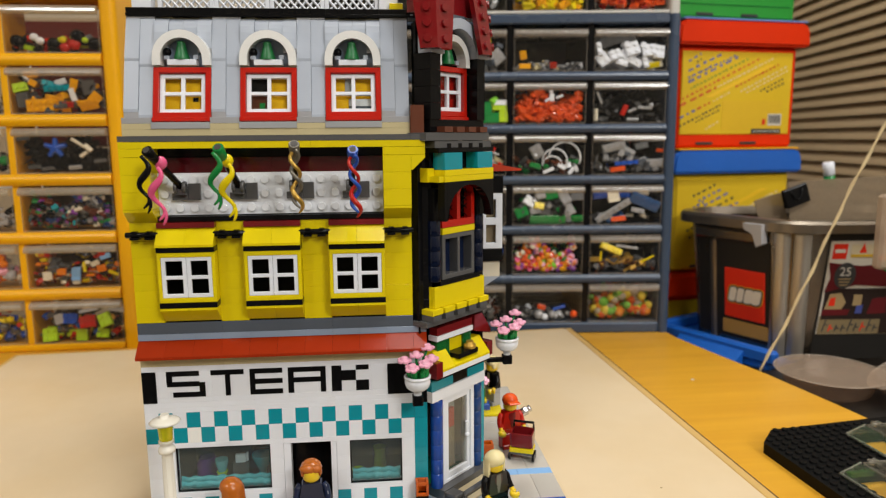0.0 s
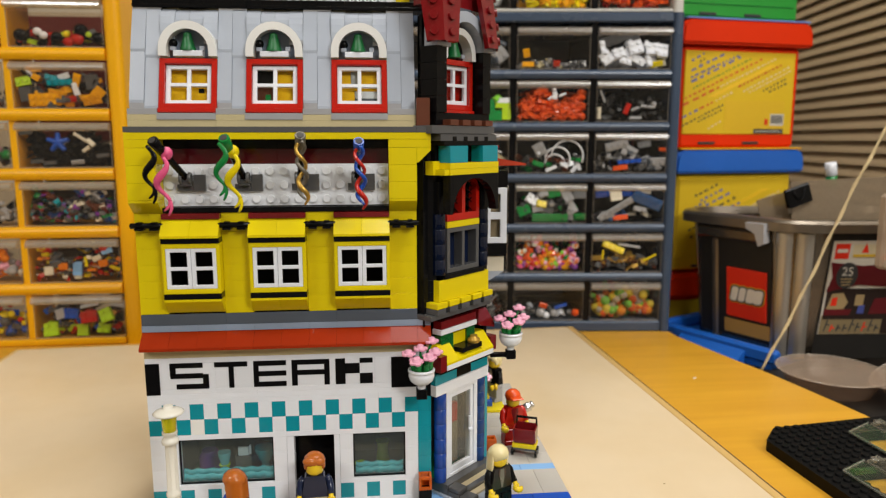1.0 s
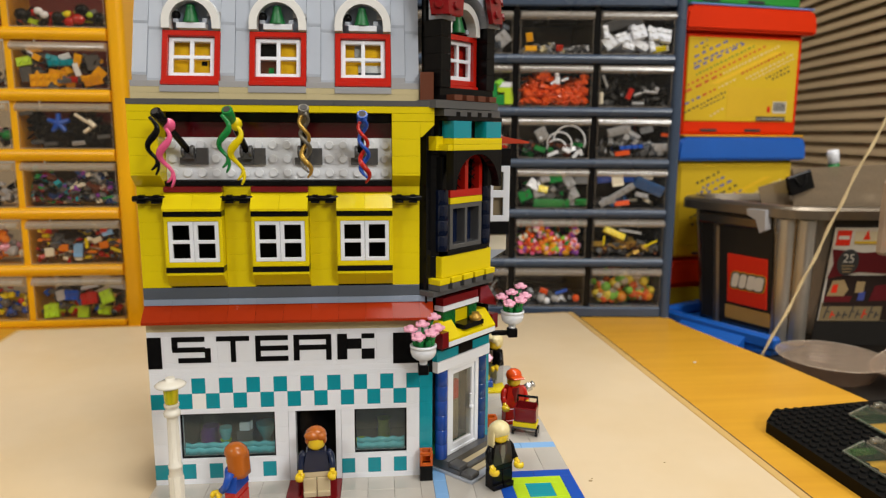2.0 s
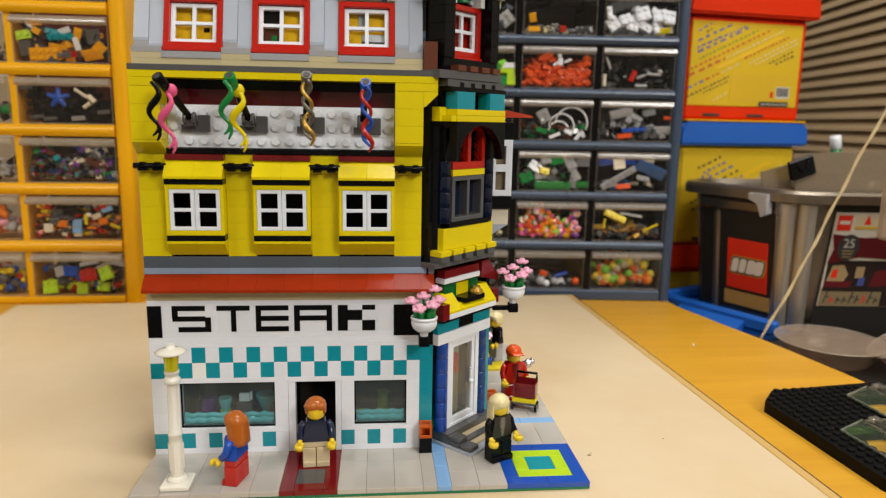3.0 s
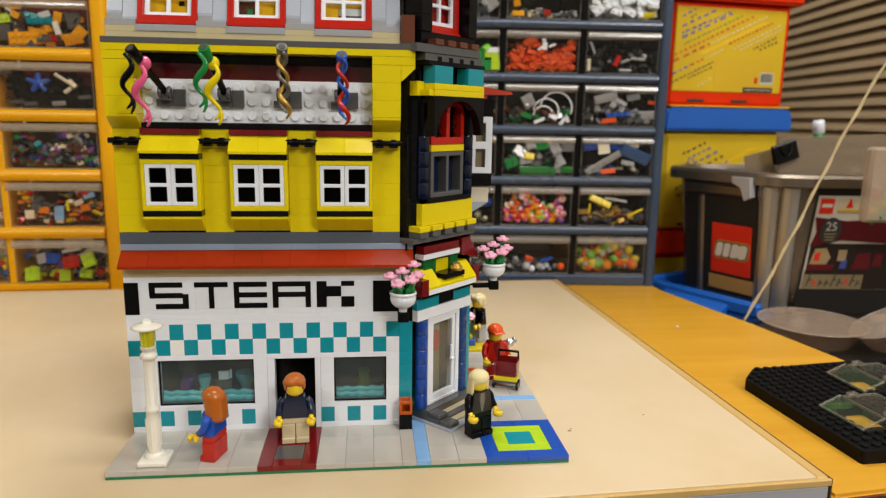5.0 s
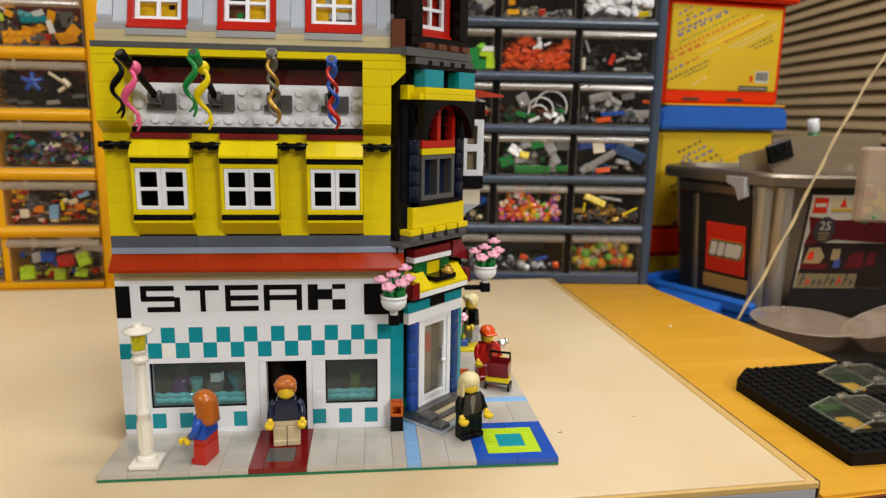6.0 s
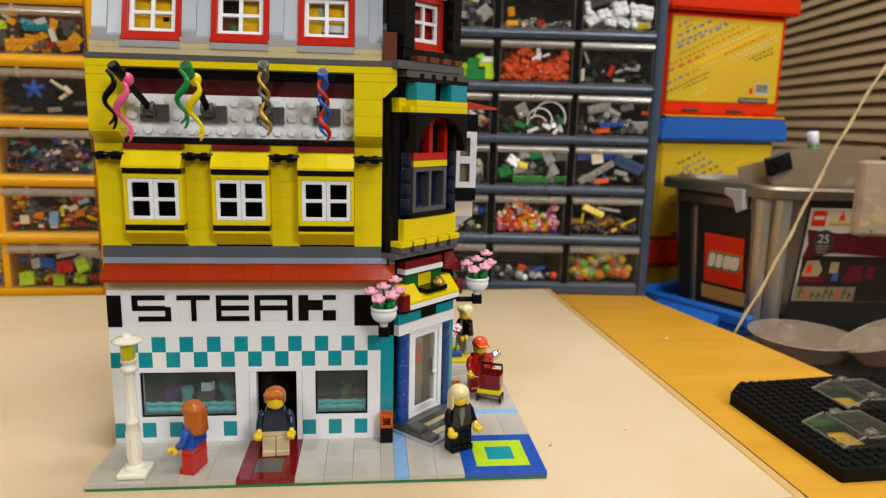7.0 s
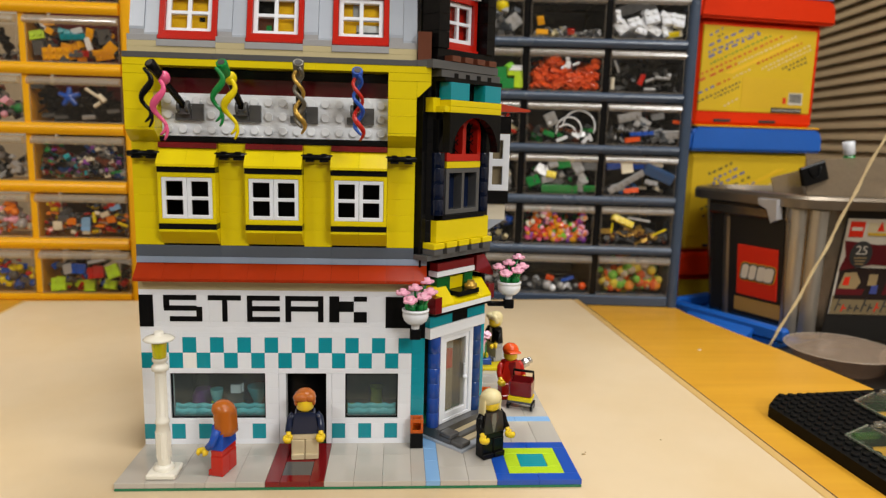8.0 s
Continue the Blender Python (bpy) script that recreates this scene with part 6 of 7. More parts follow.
STEEL = mat("pearl_grey_plastic", (0.17, 0.155, 0.125), 0.38, metal=0.5)
party_popper(False, (20.8, 227.2), 33, BLACK, HOTPINK, "black and pink")
party_popper(False, (57.2, 228.5), 65, GREEN, YELLOW, "green and yellow")
party_popper(True, (97.0, 229.8), 97, STEEL, GOLD, "grey and gold")
party_popper(True, (127.9, 226.7), 129, BLUE, RED, "blue and red")

# attic: pale sloping panels, red dormers under white arches
attic = shell("attic", TAN, [(1, 160, 57, 119, 231.6, 234.4), (1, 160, 126, 128, 234.6, 300)], "attic floor and back wall")
row(attic, 0, 160, 234.7, 238.2, TAN, (6, 6, 8), FRONT, 14)
row(attic, 0, 160, 238.2, 241.4, TAN, (8, 6), FRONT, 14)
for x in (0, 48, 96, 144):
    brick(attic, x, x + 16, FRONT + 0.5, FRONT + 16, 241.5, 244.8, GREY)
for x in (16, 64, 112):
    brick(attic, x, x + 32, FRONT - 0.5, FRONT + 10, 238.6, 242.2, GREY)


def panel_build(h):
    return lambda bm: prism(bm, [(0, 0), (0, 1.6), (8, h), (16, h), (16, 0)], 0.06, 7.94, "x")


for i, x in enumerate((0, 8, 48, 56, 96, 104, 144, 152)):
    off = 3.2 if i % 2 == 0 else 0.0
    for k, y in ((0, FRONT + 5), (1, FRONT + 13)):
        z = 244.8 + off + k * 28.8
        h = 28.75 if k == 0 else (28.75 - off - 1.2)
        piece("slope_panel", ("panel", round(h, 2)), panel_build(h), PALE, attic, Matrix.Translation((x, y, z)))
    if off:
        brick(attic, x, x + 8, FRONT + 5, FRONT + 20, 244.8, 248, GREY)
    brick(attic, x, x + 8, FRONT + 21, FRONT + 36, 300.0 if off else 301.4, 302.4, GREY)


def dormer(x, m=None, lean=16.0):
    """Red framed window leaning with the roof, white glazing bars, arch and green ornament over it."""
    fr = Matrix.Translation((x, FRONT + 2.2, 242.4)) @ Matrix.Rotation(radians(-lean), 4, "X")
    if m:
        fr = m
    bm = bmesh.new()
    grille(bm, (0.1, 3.2, 28.8, 31.9), (2.5, 5.6, 28.8, 32), 0, 6, {(1, 1)}, 0.3)
    w = part("dormer_window", bm, RED, toy_building, "red framed dormer window", fr)
    bm = bmesh.new()
    bx(bm, 0.1, 31.9, -1.4, 6, 0, 2.4, 0.3)
    part("sill", bm, RED, w)
    bm = bmesh.new()
    lo, hi, a, b = 5.7, 28.7, 3.3, 28.7
    grille(bm, (a, a + 2.6, 14.9, 17.1, b - 2.6, b), (lo, lo + 2.4, 16.2, 18.2, hi - 2.4, hi), 2.2, 4.4, {(1, 1), (3, 1), (1, 3), (3, 3)})
    part("sash", bm, WHITE, w, "white sash with four openings")
    bm = bmesh.new()
    bx(bm, a + 2.6, b - 2.6, 3.6, 3.8, lo + 2.4, hi - 2.4, 0.02)
    pane = part("pane", bm, GLASS, w)
    pane.visible_shadow = False
    return w


def arch_poly(r0, r1, x, z, n=14):
    outer = [(x + r1 * math.cos(math.pi * k / n), z + r1 * math.sin(math.pi * k / n)) for k in range(n + 1)]
    inner = [(x + r0 * math.cos(math.pi * k / n), z + r0 * math.sin(math.pi * k / n)) for k in range(n + 1)]
    return outer, inner


def arch(bm, r0, r1, x, z, y0, y1, leg=0.0, m=None, n=14):
    """A round arch standing in x and z."""
    outer, inner = arch_poly(r0, r1, x, z, n)
    if leg:
        outer = [(x + r1, z - leg)] + outer + [(x - r1, z - leg)]
        inner = [(x + r0, z - leg)] + inner + [(x - r0, z - leg)]
    k = len(outer)
    verts = [(p, y, q) for y in (y0, y1) for p, q in outer + inner]
    faces = []
    for i in range(k - 1):
        faces += [[i, k + i, k + i + 1, i + 1], [2 * k + i, 2 * k + i + 1, 3 * k + i + 1, 3 * k + i], [i, i + 1, 2 * k + i + 1, 2 * k + i], [k + i, 3 * k + i, 3 * k + i + 1, k + i + 1]]
    faces += [[0, 2 * k, 3 * k, k], [k - 1, 2 * k - 1, 4 * k - 1, 3 * k - 1]]
    put(bm, verts, faces, m)


def ornament(x, y, z, fr=None):
    bm = bmesh.new()
    lathe(bm, [(4.4, 0), (4.4, 1.2), (3.7, 3.0), (3.0, 6.0), (2.3, 8.2), (2.5, 8.8), (2.1, 9.8), (1.0, 10.3), (0, 10.4)], None, 12)
    ball(bm, (-8.2, 0.5, 4.2), 2.6, 8, 1)
    bx(bm, -9.8, -6.6, -1.5, 2, 0, 2.2, 0.3, None, 2)
    bx(bm, 6.4, 9.2, -1.5, 2, 0, 2.6, 0.3, None, 2)
    at = Matrix.Translation((x, y, z))
    part("ornament", bm, [BELLGREEN, BLACK, PALE], toy_building, "green bell-shaped ornament", fr @ at if fr else at)


for x in (16, 64, 112):
    dormer(x)
    bm = bmesh.new()
    arch(bm, 11.6, 16, x + 16, 277.6, FRONT + 9.5, FRONT + 17.5, 3.4)
    part("arch", bm, OFFWHITE, toy_building, "white half-round arch")
    bm = bmesh.new()
    bx(bm, x + 8, x + 24, FRONT + 10.5, FRONT + 17, 274.3, 277.4)
    part("arch_tile", bm, WHITE, toy_building)
    ornament(x + 15.5, FRONT + 14, 277.5)
    brick(attic, x + 0.5, x + 31.5, FRONT + 19.5, FRONT + 21, 274, 290, SAND)
    for a, z in ((0, 283.5), (8, 292.5), (16, 293.2), (24, 284.2)):
        h = 302.2 - z
        y = FRONT + 13 + (z - 273.6) * 8 / 28.8
        piece("slope_panel", ("short", round(h, 1)), lambda bm: prism(bm, [(0, 0), (0.2, h * 0.30), (0.9, h * 0.52), (2.2, h * 0.72), (4.2, h * 0.87), (6.8, h * 0.96), (9.5, h), (12, h), (12, 0)], 0.06, 7.94, "x"), PALE, attic, Matrix.Translation((x + a, y, z)))
        brick(attic, x + a, x + a + 8, y - 0.5, y + 6, z - 2.6, z - 0.1, GREY if a in (0, 24) else PALE)
row(attic, 0, 168, 302.5, 304.2, BLACK, (8, 6), FRONT + 20, 16)
row(attic, 0, 168, 304.2, 307.4, BLACK, (1,), FRONT + 21, 14)
# what shows behind the dormer windows
ROOMS = {
    16: ((3, 29, 9.0, 29, AMBERWALL), (3, 13, 5, 8.9, BROWN), (13.1, 29, 5, 8.9, BEIGE), (20.5, 23.5, 14, 16.4, BLACK)),
    64: ((16.2, 29, 5, 29, AMBERWALL), (3, 16.1, 17.4, 29, BLACK), (3, 16.1, 5, 17.3, BROWN), (10, 13, 8, 13, GREEN)),
    112: ((3, 29, 15.4, 29, AMBERWALL), (3, 13, 5, 15.3, AMBERWALL), (13.1, 29, 11, 15.3, WHITE), (13.1, 29, 5, 10.9, SLATE), (11, 16, 18, 27, GREY)),
}
for x, blocks in ROOMS.items():
    lean = Matrix.Translation((x, FRONT + 2.2, 242.4)) @ Matrix.Rotation(radians(-16), 4, "X")
    for n, (x0, x1, z0, z1, m) in enumerate(blocks):
        brick(attic, x0, x1, 7.0 - 0.25 * n, 9.6, z0, z1, m, "inner_block", fr=lean)


def fence_panel(x, w):
    """White lattice fence on the roof edge."""
    bm = bmesh.new()
    for k in (0, w - 2.4):
        bx(bm, x + k, x + k + 2.4, 76, 79, 307.5, 326)
    for z in (323.6,):
        bx(bm, x + 2.4, x + w - 2.4, 76, 79, z, z + 2.4)
    n = int(w / 5)
    step = (w - 4.8) / n
    for k in range(-3, n + 1):
        for sgn in (1, -1):
            a = Vector((x + 2.4 + k * step, 77.4 + sgn * 0.4, 307.6 if sgn > 0 else 323.6))
            b = a + Vector((3.2 * step, 0, 16 * sgn))
            lo, hi = x + 2.4, x + w - 2.4
            t0, t1 = max(0, (lo - a.x) / (b.x - a.x)), min(1, (hi - a.x) / (b.x - a.x))
            if t1 > t0 + 0.05:
                rod(bm, a.lerp(b, t0), a.lerp(b, t1), 0.75, 5)
    part("fence_panel", bm, WHITE, toy_building, "white lattice fence panel")


for x in (16, 48, 80, 112):
    fence_panel(x, 31.8)
for x in (2, 144):
    bm = bmesh.new()
    bx(bm, x, x + 11, 74, 82, 307.5, 326)
    part("fence_post", bm, WHITE, toy_building, "white fence post")
bm = bmesh.new()
bx(bm, 150, 158, 70, 78, 307.5, 311)
part("roof_plate", bm, YELLOW, toy_building, "small yellow plate")


# ---- the slanting corner ----
def cb(parent, u0, u1, n0, n1, z0, z1, m, name="brick", **more):
    """A block of the corner: u along it, n outwards."""
    return brick(parent, u0, u1, -n1, -n0, z0, z1, m, name, **more)


def corner_bm(name, build, m, label=""):
    bm = bmesh.new()
    build(bm)
    return part(name, bm, m, toy_building, label, CORNER)


corner_core = corner_bm("corner_core", lambda bm: (bx(bm, -24, 30, 16, 20, 80, 230), bx(bm, -16, 24, 16, 20, 230, 300), bx(bm, -24, 30, 8, 16, 100, 104), bx(bm, -32, -28, 2, 16, 104, 240), bx(bm, 28, 32, 2, 16, 80, 240)), BLACK, "black core of the corner tower")
# steps
cb(corner_core, -23, 26, -9, 27.4, 4.9, 6.5, PALE, "plate")
cb(corner_core, -22, 26, -6, 8, 6.6, 13.2, STONE, "step")
cb(corner_core, -22, -13.5, 8.1, 17.2, 9.8, 12.9, STONE, "step", b=0.6)
cb(corner_core, -22, -13.5, 8.1, 17.0, 6.6, 9.7, STONE, "step")
cb(corner_core, -13.4, 24, 8.1, 12.6, 6.6, 9.2, BEIGE, "step")
cb(corner_core, -13.4, 24, 12.7, 17.2, 6.6, 9.7, STONE, "step", b=0.4)
cb(corner_core, -22, -13, 17.3, 26, 6.6, 9.7, STONE, "step", b=0.6)
cb(corner_core, -12.9, 20, 17.3, 22, 6.6, 8.0, BEIGE, "step")
# what shows through the door
cb(corner_core, -9.4, 9.4, -11, -9, 14, 50, INTAN, "inner_block")
cb(corner_core, -9.4, 0, -11, -9, 50.1, 66, GREEN, "inner_block")
cb(corner_core, 0.1, 9.4, -11, -9, 50.1, 66, GREY, "inner_block")
cb(corner_core, 0, 5.5, -8.8, -6, 44, 57, RED, "inner_block")

# glazed door
bm = bmesh.new()
grille(bm, (-16, -12.6, 12.6, 16), (13.3, 15.2, 69, 71.4), -2.5, 5, {(1, 1)})
corner_door = part("corner_door", bm, WHITE, toy_building, "white framed glass door", CORNER)
bm = bmesh.new()
grille(bm, (-12.4, -9.6, 9.6, 12.4), (15.4, 19, 66, 68.8), -1.6, 1, {(1, 1)})
leaf = part("door_leaf", bm, WHITE, corner_door)
bm = bmesh.new()
bx(bm, -9.5, 9.5, -0.5, 0, 19.1, 65.9, 0.02)
part("pane", bm, DOORGLASS, corner_door).visible_shadow = False
bm = bmesh.new()
rod(bm, (8.6, -2, 40), (8.6, -2, 48), 1.1, 8)
ball(bm, (8.6, -2.4, 39), 1.8, 8)
part("handle", bm, WHITE, corner_door)
for side in (-1, 1):
    for k in range(6):
        piece("round_brick", ("round",), lambda bm: lathe(bm, [(3.8, 0), (4.0, 0.3), (4.0, 9.1), (3.8, 9.4), (3.7, 9.6)], None, 14), COLUMNBLUE if side < 0 else DKBLUE, corner_core, Matrix.Translation((side * 20.2, -0.5, 13.4 + k * 9.65)))
cb(corner_core, 24.2, 28, -4, 2, 4.9, 72, TEAL)
cb(corner_core, -28, 26, -5, 4, 71.8, 78.6, WHITE)
cb(corner_core, -28, -7, -5, 3.4, 78.8, 85.8, TEAL)
cb(corner_core, -7, 8, -5, 3.2, 78.8, 85.8, BLACK)
cb(corner_core, 8, 26, -5, 3.4, 78.8, 85.8, TEAL)
cb(corner_core, -26, 26, -5, 6, 85.9, 88.7, BLACK, "plate")
cb(corner_core, -24, 24, -5, 9.6, 88.8, 91.9, WHITE, "plate")
cb(corner_core, -30, -24, 0, 9.4, 88.8, 98.6, DKRED)
cb(corner_core, 26, 32, -3, 6, 88.8, 98.6, DKRED)


def porch_slope(u0, u1, hi):
    poly = [(-9.4, 92), (-9.4, 93.4), (-1.0, hi), (5, hi), (5, 92)]
    corner_bm("porch_slope", lambda bm: prism(bm, poly, u0 + 0.05, u1 - 0.05, "x"), YELLOW, "yellow sloping block")


porch_slope(-24, -12, 103)
porch_slope(12, 24, 103)
corner_bm("porch_slope", lambda bm: prism(bm, [(-9.4, 92), (-9.4, 93.6), (-5, 96), (0, 96), (0, 92)], -11.9, 11.9, "x"), YELLOW, "low yellow sloping block")
cb(corner_core, -8, 12, 0, 9, 96.1, 99.2, BLACK, "plate")
corner_bm("gold_knob", lambda bm: lathe(bm, [(3.6, 0), (3.9, 0.6), (3.9, 2.6), (2.4, 3.2), (2.4, 4.8)], Matrix.Translation((7, -6, 99.3)), 14), GOLD, "pearl gold round knob")
for u0, u1 in ((-20, -8), (6, 14)):
    corner_bm("green_panel", lambda bm: bx(bm, u0, u1, -1.5, 4, 96, 108), GREENGLASS, "clear green panel")
cb(corner_core, -8, 6, -3, 0, 99.3, 107, YELLOW)
cb(corner_core, -22, 14, -4, 3.2, 109.2, 112.4, WHITE, "plate")
cb(corner_core, -21, 14, -4, 2.4, 112.5, 117.4, DKRED, "plate")
cb(corner_core, 20, 28, -4, 2, 106.6, 109, WHITE, "plate")
corner_bm("side_slope", lambda bm: prism(bm, [(16, 118.5), (16, 108), (34, 103), (34, 106), (24, 118.5)], -3, 6, "y"), DKRED, "dark red sloping block")

# bay over the porch
cb(corner_core, -34, 26, -6, 5.5, 120.8, 123.8, STONE, "plate")
for k in range(5):
    u = -30 + k * 11.6
    cb(corner_core, u, u + 7.6, -2, 7.4, 123.9, 127.2, STONE, "bracket")
    cb(corner_core, u + 7.7, u + 11.5, -2, 4.2, 123.9, 127.2, STONE, "bracket")
    cb(corner_core, u, u + 9.6, -2, 7.0, 127.4, 130.7, YELLOW, "plate")
corner_bm("balcony", lambda bm: (bx(bm, -25, 25, -4.2, -3.2, 130.8, 143.8), bx(bm, -25, -24, -3.2, 6, 130.8, 143.8), bx(bm, 24, 25, -3.2, 6, 130.8, 143.8), bx(bm, -24, 24, -3.2, 6, 130.8, 141)), YELLOW, "yellow balcony front")
cb(corner_core, -20, 20, -6, 4.6, 143.9, 146.8, BLACK, "plate")
bm = bmesh.new()
grille(bm, (-16, -13, -1.2, 1.2, 13, 16), (146.9, 149.8, 171.6, 174.4), -3, 5, {(1, 1), (3, 1)})
grey_window = part("grey_window", bm, STONE, toy_building, "dark grey double window", CORNER)
# opaque pane, its dark colour stands for the unlit room behind
bm = bmesh.new()
bx(bm, -13, 13, 3.6, 4.2, 149.9, 171.5, 0.02)
part("pane", bm, NAVY, grey_window, "glossy pane coloured dark for the unlit inside")
for side in (-1, 1):
    for k in range(4):
        piece("round_brick", ("clearround",), lambda bm: lathe(bm, [(4.02, 0), (4.1, 0.15), (4.1, 9.05), (4.02, 9.2)], None, 14), BLUEGLASS, corner_core, Matrix.Translation((side * 21.4, -1, 146.9 + k * 9.2)))
cb(corner_core, -16, 16, -6, 3.2, 174.6, 178.4, YELLOW, "plate")
bm = bmesh.new()
bx(bm, -16, 16, -3, 3, 178.6, 183)
for u in (-16, -1.6, 12.8):
    bx(bm, u, u + 3.2, -3, 3, 183, 198)
arch(bm, 6.4, 8.0, -7, 197, -3, 3)
arch(bm, 6.4, 8.0, 7.4, 197, -3, 3)
lancet = part("lancet_window", bm, RED, toy_building, "red pair of arched lancet windows", CORNER)
for u in (-7, 7.4):
    bm = bmesh.new()
    for k in range(4):
        for sgn in (1, -1):
            a = Vector((u - 5.4, 0.8, 183.5 + k * 5 + (0 if sgn > 0 else 8)))
            rod(bm, a, a + Vector((10.8, 0, 8 * sgn)), 0.4, 5)
    part("lattice", bm, BLACK, lancet, "black lattice")
bm = bmesh.new()
curve = [(21.5 * math.cos(math.pi * k / 16), 184 + 20.5 * math.sin(math.pi * k / 16)) for k in range(17)]
for k in range(16):
    (p0, q0), (p1, q1) = curve[k], curve[k + 1]
    prism(bm, [(p0, q0), (p0, 206.8), (p1, 206.8), (p1, q1)], -12, -6.5, "y")
bx(bm, -24.2, -21.5, -12, -6.5, 184, 206.8)
bx(bm, 21.5, 24.2, -12, -6.5, 184, 206.8)
bmesh.ops.remove_doubles(bm, verts=bm.verts, dist=0.01)
part("black_arch", bm, BLACK, toy_building, "wide black arch over the lancets", CORNER)
for side in (-1, 1):
    cb(corner_core, min(side * 17, side * 25), max(side * 17, side * 25), -6, 4, 184, 203, BLACK)
cb(corner_core, -28, -19, -2, 11, 206.9, 210.4, YELLOW, "plate")
cb(corner_core, -24, 24, -2, 12, 206.9, 210.4, YELLOW, "plate")
cb(corner_core, -24, 24, -2, 12, 210.5, 213.9, YELLOW, "plate")
cb(corner_core, -30, -24.1, -2, 4, 206.9, 215, YELLOW)
cb(corner_core, -23.6, -7, 2.6, 11.6, 214, 223.8, TEAL)
cb(corner_core, 8, 23.6, 2.6, 11.6, 214, 223.8, TEAL)
cb(corner_core, -26, 26, -4, 2, 214, 228.8, BLACK)
cb(corner_core, -27, 27, -4, 10, 224.0, 226.4, BLACK, "plate")
cb(corner_core, -28, 27, -4, 8.0, 226.6, 230.6, STONE, "plate")
# black blocks set on the strip for the shade in its notches
for k in range(4):
    cb(corner_core, -17 + k * 10.4, -13.4 + k * 10.4, -4, 8.3, 226.5, 229.2, BLACK, "dentil")
cb(corner_core, -36, 24, -6, 8.4, 230.8, 235.4, STONE, "plate")
for k in range(4):
    cb(corner_core, -20 + k * 11.4, -12.6 + k * 11.4, -2, 9, 235.6, 238.9, BROWN, "plate")
brick(attic, 160.2, 168, 46, 56, 235, 251, BROWN)

# turret over the bay
turret = corner_bm("turret", lambda bm: (bx(bm, -21, 26, 12, 14, 236, 300), bx(bm, -26, 26, -3, 12, 236, 243)), BLACK, "black turret body")
for u0, u1 in ((-27, -18), (17, 25)):
    for k in range(4):
        cb(turret, u0, u1, -8, 4.5, 243 + k * 9.4, 252.3 + k * 9.4, BLACK, "profile_brick")
dormer(0, CORNER @ Matrix.Translation((-16, 2.5, 242.6)))
cb(turret, -14, 14, -11.8, -9.4, 246, 272, RED, "inner_block")
corner_bm("arch", lambda bm: arch(bm, 11.6, 15.6, 0, 277.6, 0, 7, 3.0), OFFWHITE, "white half-round arch")
corner_bm("grey_arch", lambda bm: arch(bm, 16, 22, 0, 280, -5, 4, 0.0), PALE, "pale grey arch")
ornament(0, 5, 276, CORNER)
for side in (-1, 1):
    corner_bm("corner_slope", lambda bm: bx(bm, side * 22 - 6, side * 22 + 6, -6, 4, 280.2, 297), PALE, "pale grey corner block")
cb(turret, -8, 8, -6, 2, 297, 304, SLATE)
cb(turret, -26, 26, -14, 1, 304, 330, DKRED)


def roof_flap(label, m, taper, n, fold=18):
    """Red studded plate hanging as a flared roof edge."""
    bm = bmesh.new()
    rod(bm, (0, 0.9, -35.5), (0, 0.9, 1.5), 0.8, 8)
    ridge = part("roof_flap", bm, REDROOF, toy_building, label, m)
    for s in (-1, 1):
        bm = bmesh.new()
        prism(bm, [(0, 2), (s * (9.6 + taper), 2), (s * 10, -36), (0, -36)], 0, 3.2, "y")
        half = part("flap_half", bm, REDROOF, ridge, "", Matrix.Rotation(radians(s * fold), 4, "Z"))
        for k in range(n):
            at = Matrix.Translation((s * 5.6, 0, -5 - k * 8.6)) @ Matrix.Rotation(radians(90), 4, "X")
            piece("stud", ("stud",), lambda bm: lathe(bm, [(2.4, 0), (2.4, 1.5), (2.2, 1.7)], None, 14), REDROOF, half, at)


REDROOF = toy("crimson_plastic", (0.19, 0.006, 0.008), rough=0.1)
for nm, ang, px, py in (("red studded roof flap", 14, 175, 45), ("red studded roof flap", 64, 208.5, 78)):
    roof_flap(nm, Matrix.Translation((px, py, 318)) @ Matrix.Rotation(radians(ang), 4, "Z") @ Matrix.Rotation(radians(-7), 4, "X"), 4.5, 4)

# side front along the pavement, seen edge-on
side_front = shell("side_front", BLACK, [(200, 207, 96, 250, 5, 230)], "black side wall")
bm = bmesh.new()
grille(bm, (209.5, 212.4, 219.0, 223.4), (158.5, 162.4, 174.6, 179.4, 191.6, 195.6), 99, 102, {(1, 1), (1, 3)})
part("side_casement", bm, WHITE, toy_building, "white casement standing open")
bm = bmesh.new()
bx(bm, 210.5, 221, 103, 105, 160, 194)
part("side_room", bm, INTAN, toy_building, "tan wall behind the casement")
bm = bmesh.new()
bx(bm, 208, 223.5, 99, 110, 150, 158.2)
part("side_sill", bm, BLACK, toy_building)
bm = bmesh.new()
bx(bm, 208, 222, 101, 112, 139, 149.5)
part("side_bracket", bm, BONE, toy_building, "cream tapered bracket")
bm = bmesh.new()
prism(bm, [(208, 139), (208, 130), (222, 139)], 101, 112, "y")
part("side_bracket", bm, PALE, toy_building)
bm = bmesh.new()
bx(bm, 208, 224, 100, 112, 196, 207)
part("side_lintel", bm, BLACK, toy_building)
bm = bmesh.new()
prism(bm, [(208, 210), (208, 217), (237, 211.6), (237, 210.4)], 104, 124, "y")
part("side_awning", bm, toy("rust_awning_plastic", (0.50, 0.05, 0.02)), toy_building, "orange-red sloping awning")

# ---- things on the pavement ----


